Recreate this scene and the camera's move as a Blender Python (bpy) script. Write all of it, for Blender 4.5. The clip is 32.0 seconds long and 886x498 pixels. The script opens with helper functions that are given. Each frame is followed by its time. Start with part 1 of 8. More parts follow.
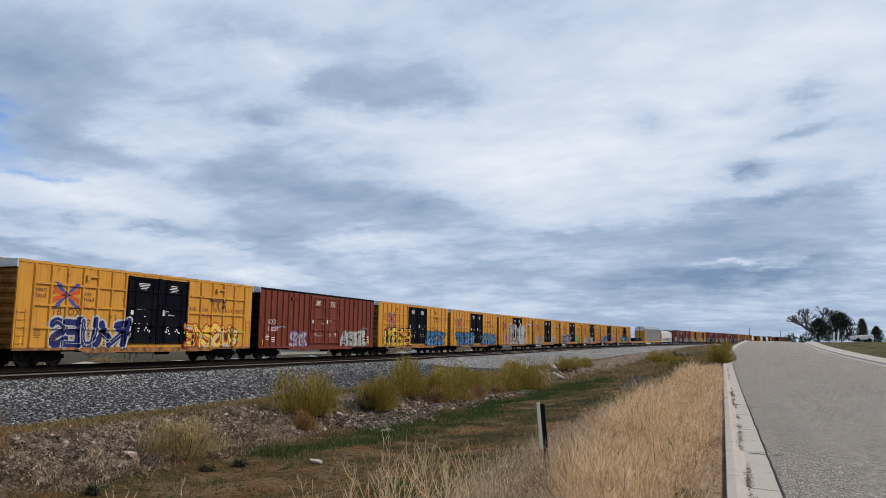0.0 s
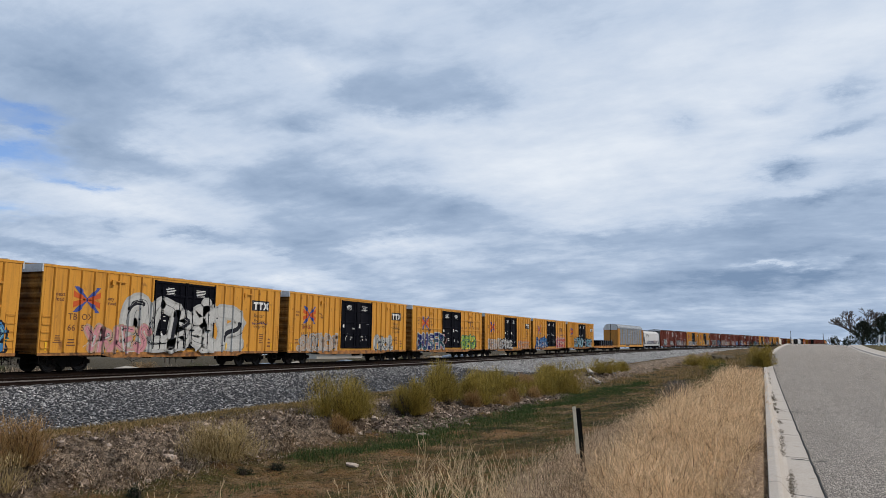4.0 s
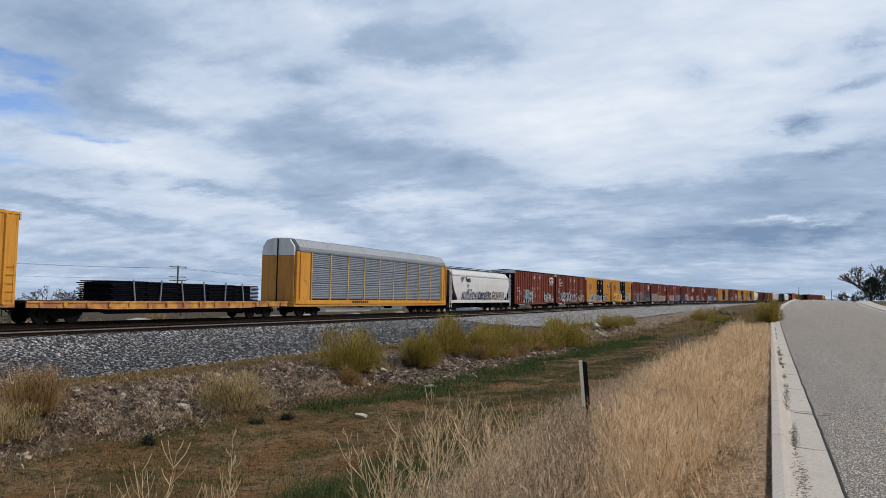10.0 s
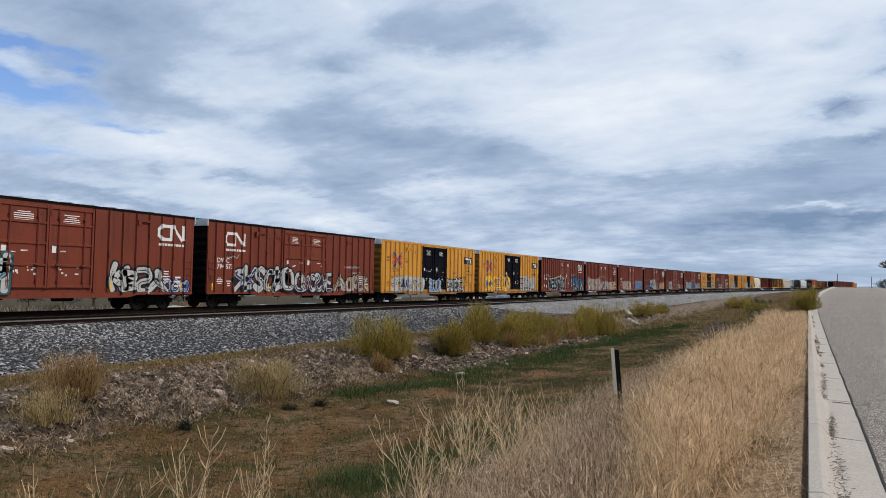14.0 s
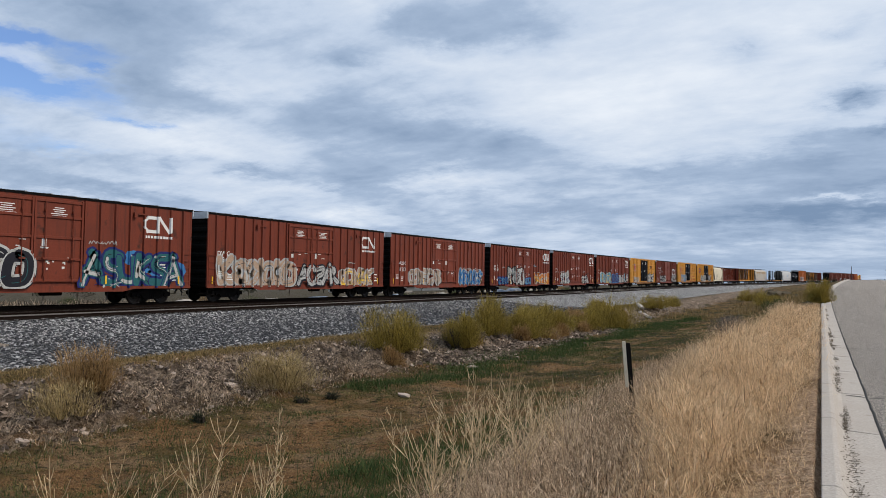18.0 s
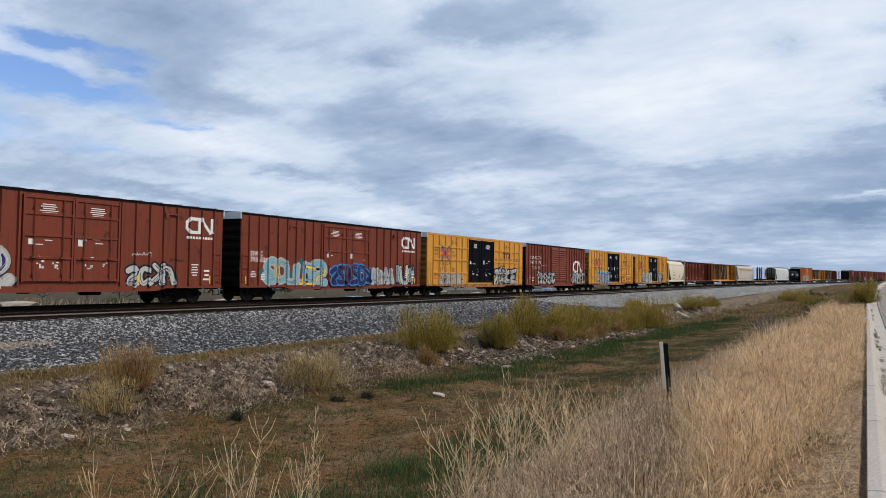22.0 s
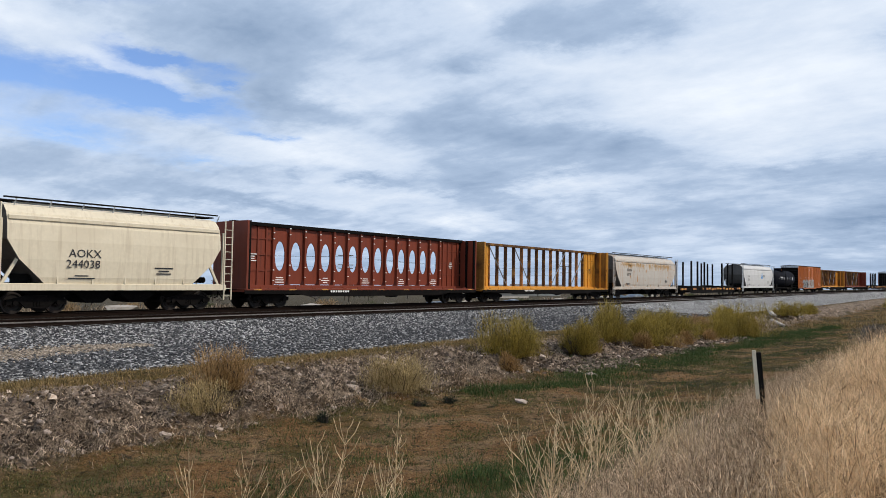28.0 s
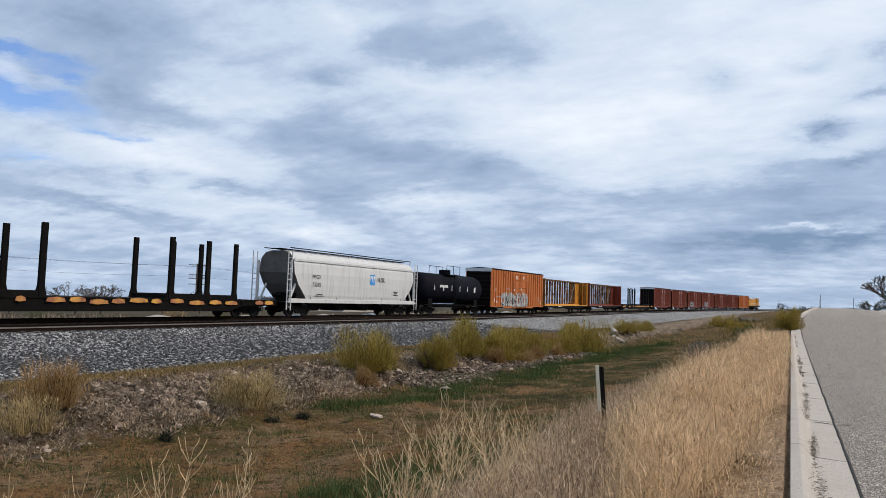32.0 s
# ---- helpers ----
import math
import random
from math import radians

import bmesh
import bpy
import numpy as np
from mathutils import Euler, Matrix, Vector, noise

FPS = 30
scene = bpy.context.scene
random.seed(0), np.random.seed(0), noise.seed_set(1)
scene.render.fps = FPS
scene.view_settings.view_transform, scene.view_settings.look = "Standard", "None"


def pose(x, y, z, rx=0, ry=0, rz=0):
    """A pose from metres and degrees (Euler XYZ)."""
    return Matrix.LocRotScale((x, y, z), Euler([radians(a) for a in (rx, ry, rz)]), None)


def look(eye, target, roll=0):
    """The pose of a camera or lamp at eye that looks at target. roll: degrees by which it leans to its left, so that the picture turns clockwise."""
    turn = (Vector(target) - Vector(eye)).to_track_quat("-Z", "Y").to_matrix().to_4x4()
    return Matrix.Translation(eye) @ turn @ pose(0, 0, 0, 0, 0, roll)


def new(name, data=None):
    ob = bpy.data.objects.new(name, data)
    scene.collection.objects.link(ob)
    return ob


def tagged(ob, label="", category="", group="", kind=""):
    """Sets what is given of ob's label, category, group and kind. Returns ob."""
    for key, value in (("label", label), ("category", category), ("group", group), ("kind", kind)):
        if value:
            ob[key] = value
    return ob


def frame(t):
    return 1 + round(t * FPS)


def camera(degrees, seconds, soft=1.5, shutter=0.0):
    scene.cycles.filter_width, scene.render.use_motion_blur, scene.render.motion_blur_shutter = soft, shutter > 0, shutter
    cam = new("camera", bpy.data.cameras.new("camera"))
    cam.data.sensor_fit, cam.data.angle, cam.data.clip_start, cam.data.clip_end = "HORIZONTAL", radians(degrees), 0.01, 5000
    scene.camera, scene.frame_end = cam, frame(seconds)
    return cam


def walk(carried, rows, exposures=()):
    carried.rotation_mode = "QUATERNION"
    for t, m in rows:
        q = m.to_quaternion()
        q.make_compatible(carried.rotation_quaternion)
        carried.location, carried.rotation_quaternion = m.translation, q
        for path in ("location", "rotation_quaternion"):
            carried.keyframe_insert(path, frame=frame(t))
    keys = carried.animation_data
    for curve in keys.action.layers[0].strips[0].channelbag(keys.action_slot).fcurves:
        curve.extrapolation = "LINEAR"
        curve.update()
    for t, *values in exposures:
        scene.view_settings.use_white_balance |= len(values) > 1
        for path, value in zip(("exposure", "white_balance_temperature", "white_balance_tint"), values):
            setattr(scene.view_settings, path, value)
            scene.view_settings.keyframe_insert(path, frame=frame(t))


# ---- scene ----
cam = camera(62.98, 32.0, soft=0.75, shutter=0.0)
EYE = (0.0, 0.0, 1.6)
# seconds, tilt, lean, heading of the hand-held camera
walk(cam, [(t, pose(*EYE, a, b, c)) for t, a, b, c in (
    (0.0, 97.09, -0.89, 21.92),
    (0.5, 97.16, -0.96, 21.80),
    (1.0, 97.25, -0.98, 21.70),
    (1.5, 97.31, -0.95, 21.71),
    (2.0, 97.35, -0.85, 21.99),
    (2.5, 97.36, -0.85, 22.56),
    (3.0, 97.39, -0.85, 23.30),
    (3.5, 97.46, -0.79, 24.03),
    (5.5, 96.44, -0.66, 25.55),
    (6.0, 95.95, -0.63, 25.59),
    (6.5, 95.60, -0.61, 25.46),
    (7.0, 95.15, -0.69, 25.04),
    (7.5, 94.64, -0.74, 25.03),
    (8.0, 94.27, -0.86, 25.04),
    (8.5, 94.08, -0.94, 25.10),
    (9.0, 93.95, -0.98, 25.08),
    (9.5, 93.85, -1.03, 25.13),
    (10.0, 93.73, -1.04, 25.25),
    (10.5, 93.62, -1.03, 25.49),
    (11.0, 93.55, -1.03, 25.72),
    (11.5, 93.49, -1.08, 25.98),
    (12.0, 93.39, -1.07, 26.27),
    (12.5, 93.21, -1.08, 26.64),
    (13.0, 93.00, -1.05, 27.06),
    (13.5, 92.85, -0.99, 27.44),
    (14.0, 92.72, -1.00, 27.68),
    (14.5, 92.64, -1.04, 27.90),
    (16.5, 92.29, -0.91, 28.38),
    (17.0, 92.26, -0.86, 28.43),
    (17.5, 92.22, -0.89, 28.53),
    (18.0, 92.18, -0.89, 28.54),
    (18.5, 92.16, -0.91, 28.47),
    (19.0, 92.15, -0.91, 28.56),
    (19.5, 92.13, -0.95, 28.65),
    (20.0, 92.15, -0.88, 28.77),
    (20.5, 92.15, -0.87, 28.95),
    (21.0, 92.15, -0.86, 29.19),
    (21.5, 92.16, -0.91, 29.67),
    (22.0, 92.11, -0.86, 31.27),
    (22.5, 92.06, -0.89, 34.46),
    (23.0, 92.01, -0.86, 37.84),
    (23.5, 91.93, -0.69, 40.75),
    (24.0, 91.93, -0.34, 44.49),
    (24.5, 91.91, -0.20, 47.82),
    (26.5, 92.03, -0.06, 47.84),
    (27.0, 92.13, -0.45, 44.28),
    (27.5, 92.30, -0.69, 40.91),
    (28.0, 92.46, -0.91, 37.71),
    (28.5, 92.69, -0.94, 32.99),
    (29.0, 92.83, -1.33, 29.65),
    (29.5, 93.02, -1.87, 28.37),
    (30.0, 93.26, -2.13, 27.29),
    (30.5, 93.53, -2.12, 26.48),
    (31.0, 93.73, -2.02, 26.43),
    (31.5, 93.84, -2.01, 26.34),
    (32.0, 93.86, -1.98, 26.58),
)], exposures=[(0.0, -0.17), (3.0, -0.18), (6.0, -0.21), (9.0, -0.17), (14.0, -0.13), (20.0, -0.15), (22.0, -0.09), (24.5, -0.02), (26.5, 0.14), (28.0, -0.02), (29.5, -0.03), (32.0, -0.05)])

# ---- sky and sun ----
SUN_ELEVATION, SUN_AZIMUTH = 44.0, 66.0   # degrees; azimuth clockwise from the track's direction
world = bpy.data.worlds.new("overcast_sky")
scene.world = world
world.use_nodes = True


def sky_nodes():
    nt = world.node_tree
    nt.nodes.clear()
    N, L = nt.nodes.new, nt.links.new

    def math_(op, a, b=None, clamp=False):
        n = N("ShaderNodeMath")
        n.operation, n.use_clamp = op, clamp
        for i, v in enumerate((a, b)):
            if v is None:
                continue
            if isinstance(v, (int, float)):
                n.inputs[i].default_value = v
            else:
                L(v, n.inputs[i])
        return n.outputs[0]

    def noise_(vec, scale, detail, rough, dist=0.0):
        n = N("ShaderNodeTexNoise")
        n.inputs["Scale"].default_value, n.inputs["Detail"].default_value = scale, detail
        n.inputs["Roughness"].default_value, n.inputs["Distortion"].default_value = rough, dist
        L(vec, n.inputs["Vector"])
        return n.outputs[0]

    def mix_(fac, a, b):
        n = N("ShaderNodeMix")
        n.data_type = "RGBA"
        L(fac, n.inputs[0]) if not isinstance(fac, float) else None
        for i, v in ((6, a), (7, b)):
            if isinstance(v, tuple):
                n.inputs[i].default_value = (*v, 1)
            else:
                L(v, n.inputs[i])
        return n.outputs[2]

    def ramp_(fac, lo, hi):
        n = N("ShaderNodeMapRange")
        n.interpolation_type = "SMOOTHSTEP"
        n.inputs[1].default_value, n.inputs[2].default_value = lo, hi
        L(fac, n.inputs[0])
        return n.outputs[0]

    tc = N("ShaderNodeTexCoord")
    sep = N("ShaderNodeSeparateXYZ")
    L(tc.outputs["Generated"], sep.inputs[0])
    x, y, z = sep.outputs
    up = math_("ADD", math_("MAXIMUM", z, 0.0), 0.17)
    comb = N("ShaderNodeCombineXYZ")
    L(math_("DIVIDE", x, up), comb.inputs[0])
    L(math_("DIVIDE", y, up), comb.inputs[1])
    flat = comb.outputs[0]

    def turned(sx, sy, rot, off=(0, 0, 0)):
        m = N("ShaderNodeMapping")
        m.inputs["Scale"].default_value, m.inputs["Rotation"].default_value = (sx, sy, 1), (0, 0, radians(rot))
        m.inputs["Location"].default_value = off
        L(flat, m.inputs["Vector"])
        return m.outputs[0]

    sky = N("ShaderNodeTexSky")
    sky.sky_type, sky.sun_disc = "NISHITA", False
    sky.sun_elevation, sky.sun_rotation = radians(SUN_ELEVATION), radians(SUN_AZIMUTH)
    blue = N("ShaderNodeVectorMath")
    blue.operation = "MULTIPLY"
    L(sky.outputs[0], blue.inputs[0])
    blue.inputs[1].default_value = (0.13, 0.15, 0.195)

    big1, big2 = noise_(turned(1.2, 0.7, 0, (1.3, 4.4, 0)), 0.8, 3.0, 0.5), noise_(turned(1.2, 0.7, 0, (9.3, 6.4, 0)), 0.8, 3.0, 0.5)
    rag1, rag2 = noise_(turned(1.0, 0.9, 0, (5.1, 0.4, 0)), 4.2, 9.0, 0.66), noise_(turned(1.0, 0.9, 0, (2.3, 8.4, 0)), 4.2, 9.0, 0.66)

    def bent(angle, a, ka, b, kb):
        return math_("ADD", angle, math_("ADD", math_("MULTIPLY", math_("SUBTRACT", a, 0.5), ka), math_("MULTIPLY", math_("SUBTRACT", b, 0.5), kb)))

    spot = N("ShaderNodeCombineXYZ")
    L(bent(math_("MULTIPLY", math_("ARCTAN2", x, y), 57.2958), big1, 8.0, rag1, 9.0), spot.inputs[0])
    L(bent(math_("MULTIPLY", math_("ARCSINE", z), 57.2958), big2, 3.4, rag2, 3.4), spot.inputs[1])

    def total(rows):
        """Sum of soft ovals about directions: azimuth, height, half width, half height, turn in degrees, weight."""
        out = 0.0
        for ax, ay, rx, ry, rot, k in rows:
            m = N("ShaderNodeMapping")
            m.vector_type = "TEXTURE"
            m.inputs["Location"].default_value, m.inputs["Rotation"].default_value, m.inputs["Scale"].default_value = (ax, ay, 0), (0, 0, radians(rot)), (rx, ry, 1)
            L(spot.outputs[0], m.inputs["Vector"])
            g = N("ShaderNodeTexGradient")
            g.gradient_type = "QUADRATIC_SPHERE"
            L(m.outputs[0], g.inputs[0])
            out = math_("ADD", math_("MULTIPLY", g.outputs[1], k), out)
        return out

    SKY_DARK = ((-23.7, 19.6, 11.9, 3.4, 3, 0.50), (-32.5, 19.6, 6.8, 2.4, 0, 0.35), (-40.2, 22.5, 18.7, 4.7, 0, 0.35), (-52.9, 18.0, 20.4, 5.5, -15, 0.30), (-52.3, 13.8, 15.3, 4.3, -8, 0.28), (-35.8, 11.9, 23.0, 4.3, -9, 0.50), (-24.1, 10.4, 14.5, 3.8, -5, 0.42), (-35.7, 7.5, 12.8, 3.0, 5, 0.45), (-43.8, 8.0, 5.5, 1.7, -3, 0.60), (-20.5, 6.0, 13.6, 3.4, 0, 0.42), (-12.6, 8.1, 13.6, 2.2, -2, 0.50), (-1.6, 9.0, 16.2, 3.8, 3, 0.60), (3.9, 10.8, 6.8, 1.2, 3, 0.60), (0.4, 12.9, 3.6, 1.4, 0, 0.75), (-5.9, 17.2, 4.3, 2.0, 0, 0.40), (-0.2, 17.7, 4.3, 1.2, 0, 0.35), (4.9, 17.7, 5.1, 1.9, 20, 0.45), (3.8, 15.2, 4.3, 1.0, 15, 0.45), (0.2, 6.5, 17.9, 3.4, 8, 0.45), (-3.6, 4.5, 22.2, 2.6, 0, 0.50), (-53.2, 5.4, 17.9, 1.7, -6, 0.55), (-50.4, 7.8, 6.0, 1.7, 0, 0.35), (3.7, 5.5, 11.1, 1.9, 10, 0.50), (-74.8, 16.5, 22.2, 9.4, -8, 0.35), (-54.4, 18.3, 18.7, 5.5, 0, 0.40), (-36.9, 16.6, 4.4, 1.8, 0, 0.40), (-27.7, 18.3, 13.6, 3.4, 0, 0.35), (-51.6, 13.4, 13.6, 4.3, -5, 0.30), (-72.5, 8.6, 18.7, 3.4, -3, 0.25), (-77.5, 10.9, 10.2, 3.4, 0, 0.20))
    SKY_LIGHT = ((-13.8, 15.1, 27.3, 11.1, 0, 0.55), (-45.7, 13.8, 7.7, 2.7, -8, 0.40), (-28.6, 7.7, 6.0, 2.0, 0, 0.50), (-29.7, 16.9, 11.1, 3.6, 0, 0.45), (-36.1, 20.8, 7.7, 3.4, 0, 0.45), (1.3, 6.0, 7.7, 1.0, 4, 0.60), (-49.4, 9.7, 13.6, 2.6, -5, 0.40), (-35.6, 4.7, 7.7, 1.7, 0, 0.45), (0.7, 20.6, 25.6, 6.8, 0, 0.30), (-70.4, 17.9, 18.7, 3.8, -14, 0.45), (-61.3, 14.7, 11.1, 1.7, -14, 0.40), (-77.5, 9.0, 12.8, 4.3, 0, 0.25), (-40.4, 6.8, 10.2, 1.7, 0, 0.40), (-42.7, 14.2, 12.8, 4.3, 0, 0.25))
    SKY_GAPS = ((-60.5, 13.4, 15.0, 2.8, -7, 1.3), (-58.5, 16.0, 10.0, 1.6, -6, 1.2), (-64.0, 21.0, 9.0, 3.4, -10, 1.5), (-53.5, 10.9, 5.5, 1.2, -8, 0.8), (-55.3, 14.7, 3.0, 0.8, -8, 0.7), (-71.0, 14.0, 19.0, 6.5, -6, 0.75), (-65.0, 10.2, 15.0, 3.0, -4, 0.55), (-57.0, 8.6, 8.0, 1.6, 0, 0.5), (-78.0, 16.0, 11.0, 5.0, 0, 0.6))
    streaks = noise_(turned(1.0, 1.0, 8), 0.85, 9.0, 0.52, 0.25)
    wisps = noise_(turned(0.9, 1.1, 4, (7.7, 2.3, 0)), 3.0, 7.0, 0.56, 0.3)
    body = math_("ADD", math_("MULTIPLY", math_("SUBTRACT", streaks, 0.5), 0.66), math_("MULTIPLY", math_("SUBTRACT", wisps, 0.5), 0.52))
    fleece = noise_(turned(0.8, 1.3, 10, (3.1, 5.2, 0)), 8.0, 8.0, 0.62, 0.2)
    body = math_("ADD", body, math_("MULTIPLY", math_("SUBTRACT", fleece, 0.5), 0.30))
    tone = math_("ADD", math_("ADD", math_("SUBTRACT", body, math_("MULTIPLY", ramp_(z, 0.13, -0.02), 0.16)), 0.52), math_("SUBTRACT", math_("MULTIPLY", total(SKY_LIGHT), 0.75), math_("MULTIPLY", total(SKY_DARK), 0.68)))
    ramp = N("ShaderNodeValToRGB")
    for i, (at, c) in enumerate(((0.0, (0.25, 0.365, 0.555)), (0.36, (0.475, 0.605, 0.81)), (0.52, (0.68, 0.80, 0.985)), (1.0, (1.07, 1.13, 1.21)))):
        e = ramp.color_ramp.elements[i] if i < 2 else ramp.color_ramp.elements.new(at)
        e.position, e.color = at, (*c, 1)
    L(tone, ramp.inputs[0])
    gap = ramp_(math_("MULTIPLY", total(SKY_GAPS), math_("ADD", math_("MULTIPLY", wisps, 2.6), 0.20)), 0.22, 1.25)
    full = mix_(gap, ramp.outputs[0], blue.outputs[0])
    bg = N("ShaderNodeBackground")
    L(full, bg.inputs[0])
    bg.inputs[1].default_value = 0.90
    out = N("ShaderNodeOutputWorld")
    L(bg.outputs[0], out.inputs[0])


sky_nodes()
sun = new("sun", bpy.data.lights.new("sun", "SUN"))
sun.data.energy, sun.data.angle, sun.data.color = 2.8, radians(1.5), (1.0, 0.88, 0.73)
sun.matrix_world = look((0, 0, 60), (-60 * math.sin(radians(SUN_AZIMUTH)) / math.tan(radians(SUN_ELEVATION)),
                                     -60 * math.cos(radians(SUN_AZIMUTH)) / math.tan(radians(SUN_ELEVATION)), 0))


# ---- materials ----
def material(name, base, rough=0.7, metal=0.0, vary=0.12, grain=30.0, patch=1.2, bump=0.0, other=None, other_at=0.62, dirt=None, dirt_at=0.66, spec=0.25, streak=None):
    """A surface with grain, large patches towards a second colour and dirt, at sizes in cycles a metre."""
    m = bpy.data.materials.new(name)
    m.use_nodes = True
    nt = m.node_tree
    N, L = nt.nodes.new, nt.links.new
    bsdf = nt.nodes["Principled BSDF"]
    bsdf.inputs["Roughness"].default_value, bsdf.inputs["Metallic"].default_value = rough, metal
    bsdf.inputs["Specular IOR Level"].default_value = spec
    tc, info = N("ShaderNodeTexCoord"), N("ShaderNodeObjectInfo")
    off = N("ShaderNodeVectorMath")
    off.operation = "MULTIPLY_ADD"
    L(info.outputs["Random"], off.inputs[0])
    off.inputs[1].default_value = (37, 53, 71)
    L(tc.outputs["Object"], off.inputs[2])

    def noise_(scale, detail=5.0):
        n = N("ShaderNodeTexNoise")
        n.inputs["Scale"].default_value, n.inputs["Detail"].default_value = scale, detail
        L(off.outputs[0], n.inputs["Vector"])
        return n.outputs[0]

    def mix_(fac, a, b):
        n = N("ShaderNodeMix")
        n.data_type = "RGBA"
        L(fac, n.inputs[0])
        for i, v in ((6, a), (7, b)):
            if isinstance(v, tuple):
                n.inputs[i].default_value = (*v, 1)
            else:
                L(v, n.inputs[i])
        return n.outputs[2]

    def step(fac, lo, hi):
        n = N("ShaderNodeMapRange")
        n.inputs[1].default_value, n.inputs[2].default_value = lo, hi
        L(fac, n.inputs[0])
        return n.outputs[0]

    dark = tuple(c * (1 - vary) for c in base)
    lite = tuple(min(1.0, c * (1 + vary)) for c in base)
    fine = noise_(grain)
    col = mix_(step(fine, 0.3, 0.7), dark, lite)
    if other:
        col = mix_(step(noise_(patch), other_at - 0.12, other_at + 0.12), col, other)
    if dirt:
        col = mix_(step(noise_(patch * 3.3, 9.0), dirt_at, dirt_at + 0.1), col, dirt)
    if streak:      # runs of grime down a side
        long = N("ShaderNodeVectorMath")
        long.operation = "MULTIPLY"
        L(off.outputs[0], long.inputs[0])
        long.inputs[1].default_value = (3.0, 5.0, 0.28)
        n = N("ShaderNodeTexNoise")
        n.inputs["Scale"].default_value, n.inputs["Detail"].default_value, n.inputs["Roughness"].default_value = 1.0, 7.0, 0.65
        L(long.outputs[0], n.inputs["Vector"])
        col = mix_(step(n.outputs[0], 0.50, 0.85), col, streak)
    L(col, bsdf.inputs["Base Color"])
    if bump:
        b = N("ShaderNodeBump")
        b.inputs["Strength"].default_value, b.inputs["Distance"].default_value = min(1.0, bump), 0.02
        L(fine, b.inputs["Height"])
        L(b.outputs[0], bsdf.inputs["Normal"])
    return m


M = {}
M["yellow"] = material("yellow_car_paint", (0.60, 0.28, 0.038), 0.55, grain=18, vary=0.06, patch=0.5, other=(0.54, 0.24, 0.03), dirt=(0.27, 0.12, 0.03), dirt_at=0.64, streak=(0.22, 0.10, 0.03))
M["brown"] = material("oxide_red_car_paint", (0.172, 0.034, 0.016), 0.6, grain=14, vary=0.10, patch=0.45, other=(0.135, 0.030, 0.016), dirt=(0.06, 0.02, 0.013), dirt_at=0.62, streak=(0.055, 0.02, 0.014))
# yellow with soot patches; its halved base colour carries the ends' shade
M["end_soot_shade"] = material("sooty_shaded_yellow_paint", (0.26, 0.125, 0.028), 0.75, spec=0.15, grain=12, vary=0.25, patch=0.8, other=(0.09, 0.048, 0.018), streak=(0.05, 0.03, 0.014))
M["rack_yellow"] = material("faded_brown_yellow_paint", (0.42, 0.19, 0.04), 0.7, grain=14, vary=0.12, patch=0.6, other=(0.30, 0.13, 0.035), streak=(0.16, 0.075, 0.03))
M["rack_grey"] = material("dull_galvanised_panels", (0.20, 0.23, 0.27), 0.55, 0.25, grain=8, vary=0.15, patch=0.8, other=(0.15, 0.175, 0.21), streak=(0.20, 0.18, 0.16))
M["rack_roof"] = material("weathered_galvanised_roof", (0.30, 0.32, 0.345), 0.55, 0.25, grain=8, vary=0.12, patch=0.8, other=(0.24, 0.26, 0.285))
M["post_cream"] = material("faded_cream_yellow_paint", (0.50, 0.33, 0.13), 0.7, grain=14, vary=0.15, patch=1.2, other=(0.36, 0.22, 0.09))
M["orange"] = material("orange_car_paint", (0.44, 0.13, 0.03), 0.6, grain=14, vary=0.1, patch=0.5, other=(0.32, 0.09, 0.03), dirt=(0.2, 0.07, 0.03))
M["red_brown"] = material("brick_red_car_paint", (0.185, 0.038, 0.018), 0.55, grain=14, vary=0.08, patch=0.5, other=(0.15, 0.034, 0.018), dirt=(0.09, 0.03, 0.02), streak=(0.08, 0.025, 0.016))
M["black"] = material("black_car_paint", (0.004, 0.0045, 0.008), 0.7, spec=0.05, grain=10, vary=0.3, patch=0.6, other=(0.010, 0.010, 0.014), dirt=(0.03, 0.028, 0.026), dirt_at=0.7)
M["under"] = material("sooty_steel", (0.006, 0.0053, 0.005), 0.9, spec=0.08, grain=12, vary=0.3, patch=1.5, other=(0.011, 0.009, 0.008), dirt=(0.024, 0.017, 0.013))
M["steel"] = material("worn_wheel_steel", (0.02, 0.017, 0.015), 0.6, 0.3, grain=20, vary=0.2, other=(0.05, 0.035, 0.028))
M["galv"] = material("galvanised_steel", (0.50, 0.53, 0.56), 0.5, 0.35, grain=8, vary=0.1, patch=0.8, other=(0.4, 0.42, 0.45), dirt=(0.3, 0.27, 0.24), dirt_at=0.7)
M["cream"] = material("cream_hopper_paint", (0.66, 0.59, 0.45), 0.55, grain=6, vary=0.04, patch=0.4, other=(0.6, 0.53, 0.4), dirt=(0.45, 0.38, 0.28), dirt_at=0.7, streak=(0.46, 0.38, 0.27))
M["white"] = material("chalky_white_hopper_paint", (0.56, 0.56, 0.555), 0.55, grain=6, vary=0.04, patch=0.4, other=(0.51, 0.51, 0.505), dirt=(0.33, 0.31, 0.29), dirt_at=0.69, streak=(0.33, 0.315, 0.29))
M["rusty_grey"] = material("rust_streaked_grey_paint", (0.46, 0.435, 0.39), 0.6, grain=6, vary=0.06, patch=0.5, other=(0.44, 0.40, 0.35), dirt=(0.42, 0.22, 0.08), dirt_at=0.6, streak=(0.40, 0.17, 0.05))
# hopper ends: their shade is put into this darker colour
M["slope"] = material("shaded_slope_sheet", (0.10, 0.095, 0.09), 0.8, grain=8, vary=0.2, patch=1.0, other=(0.06, 0.055, 0.05))
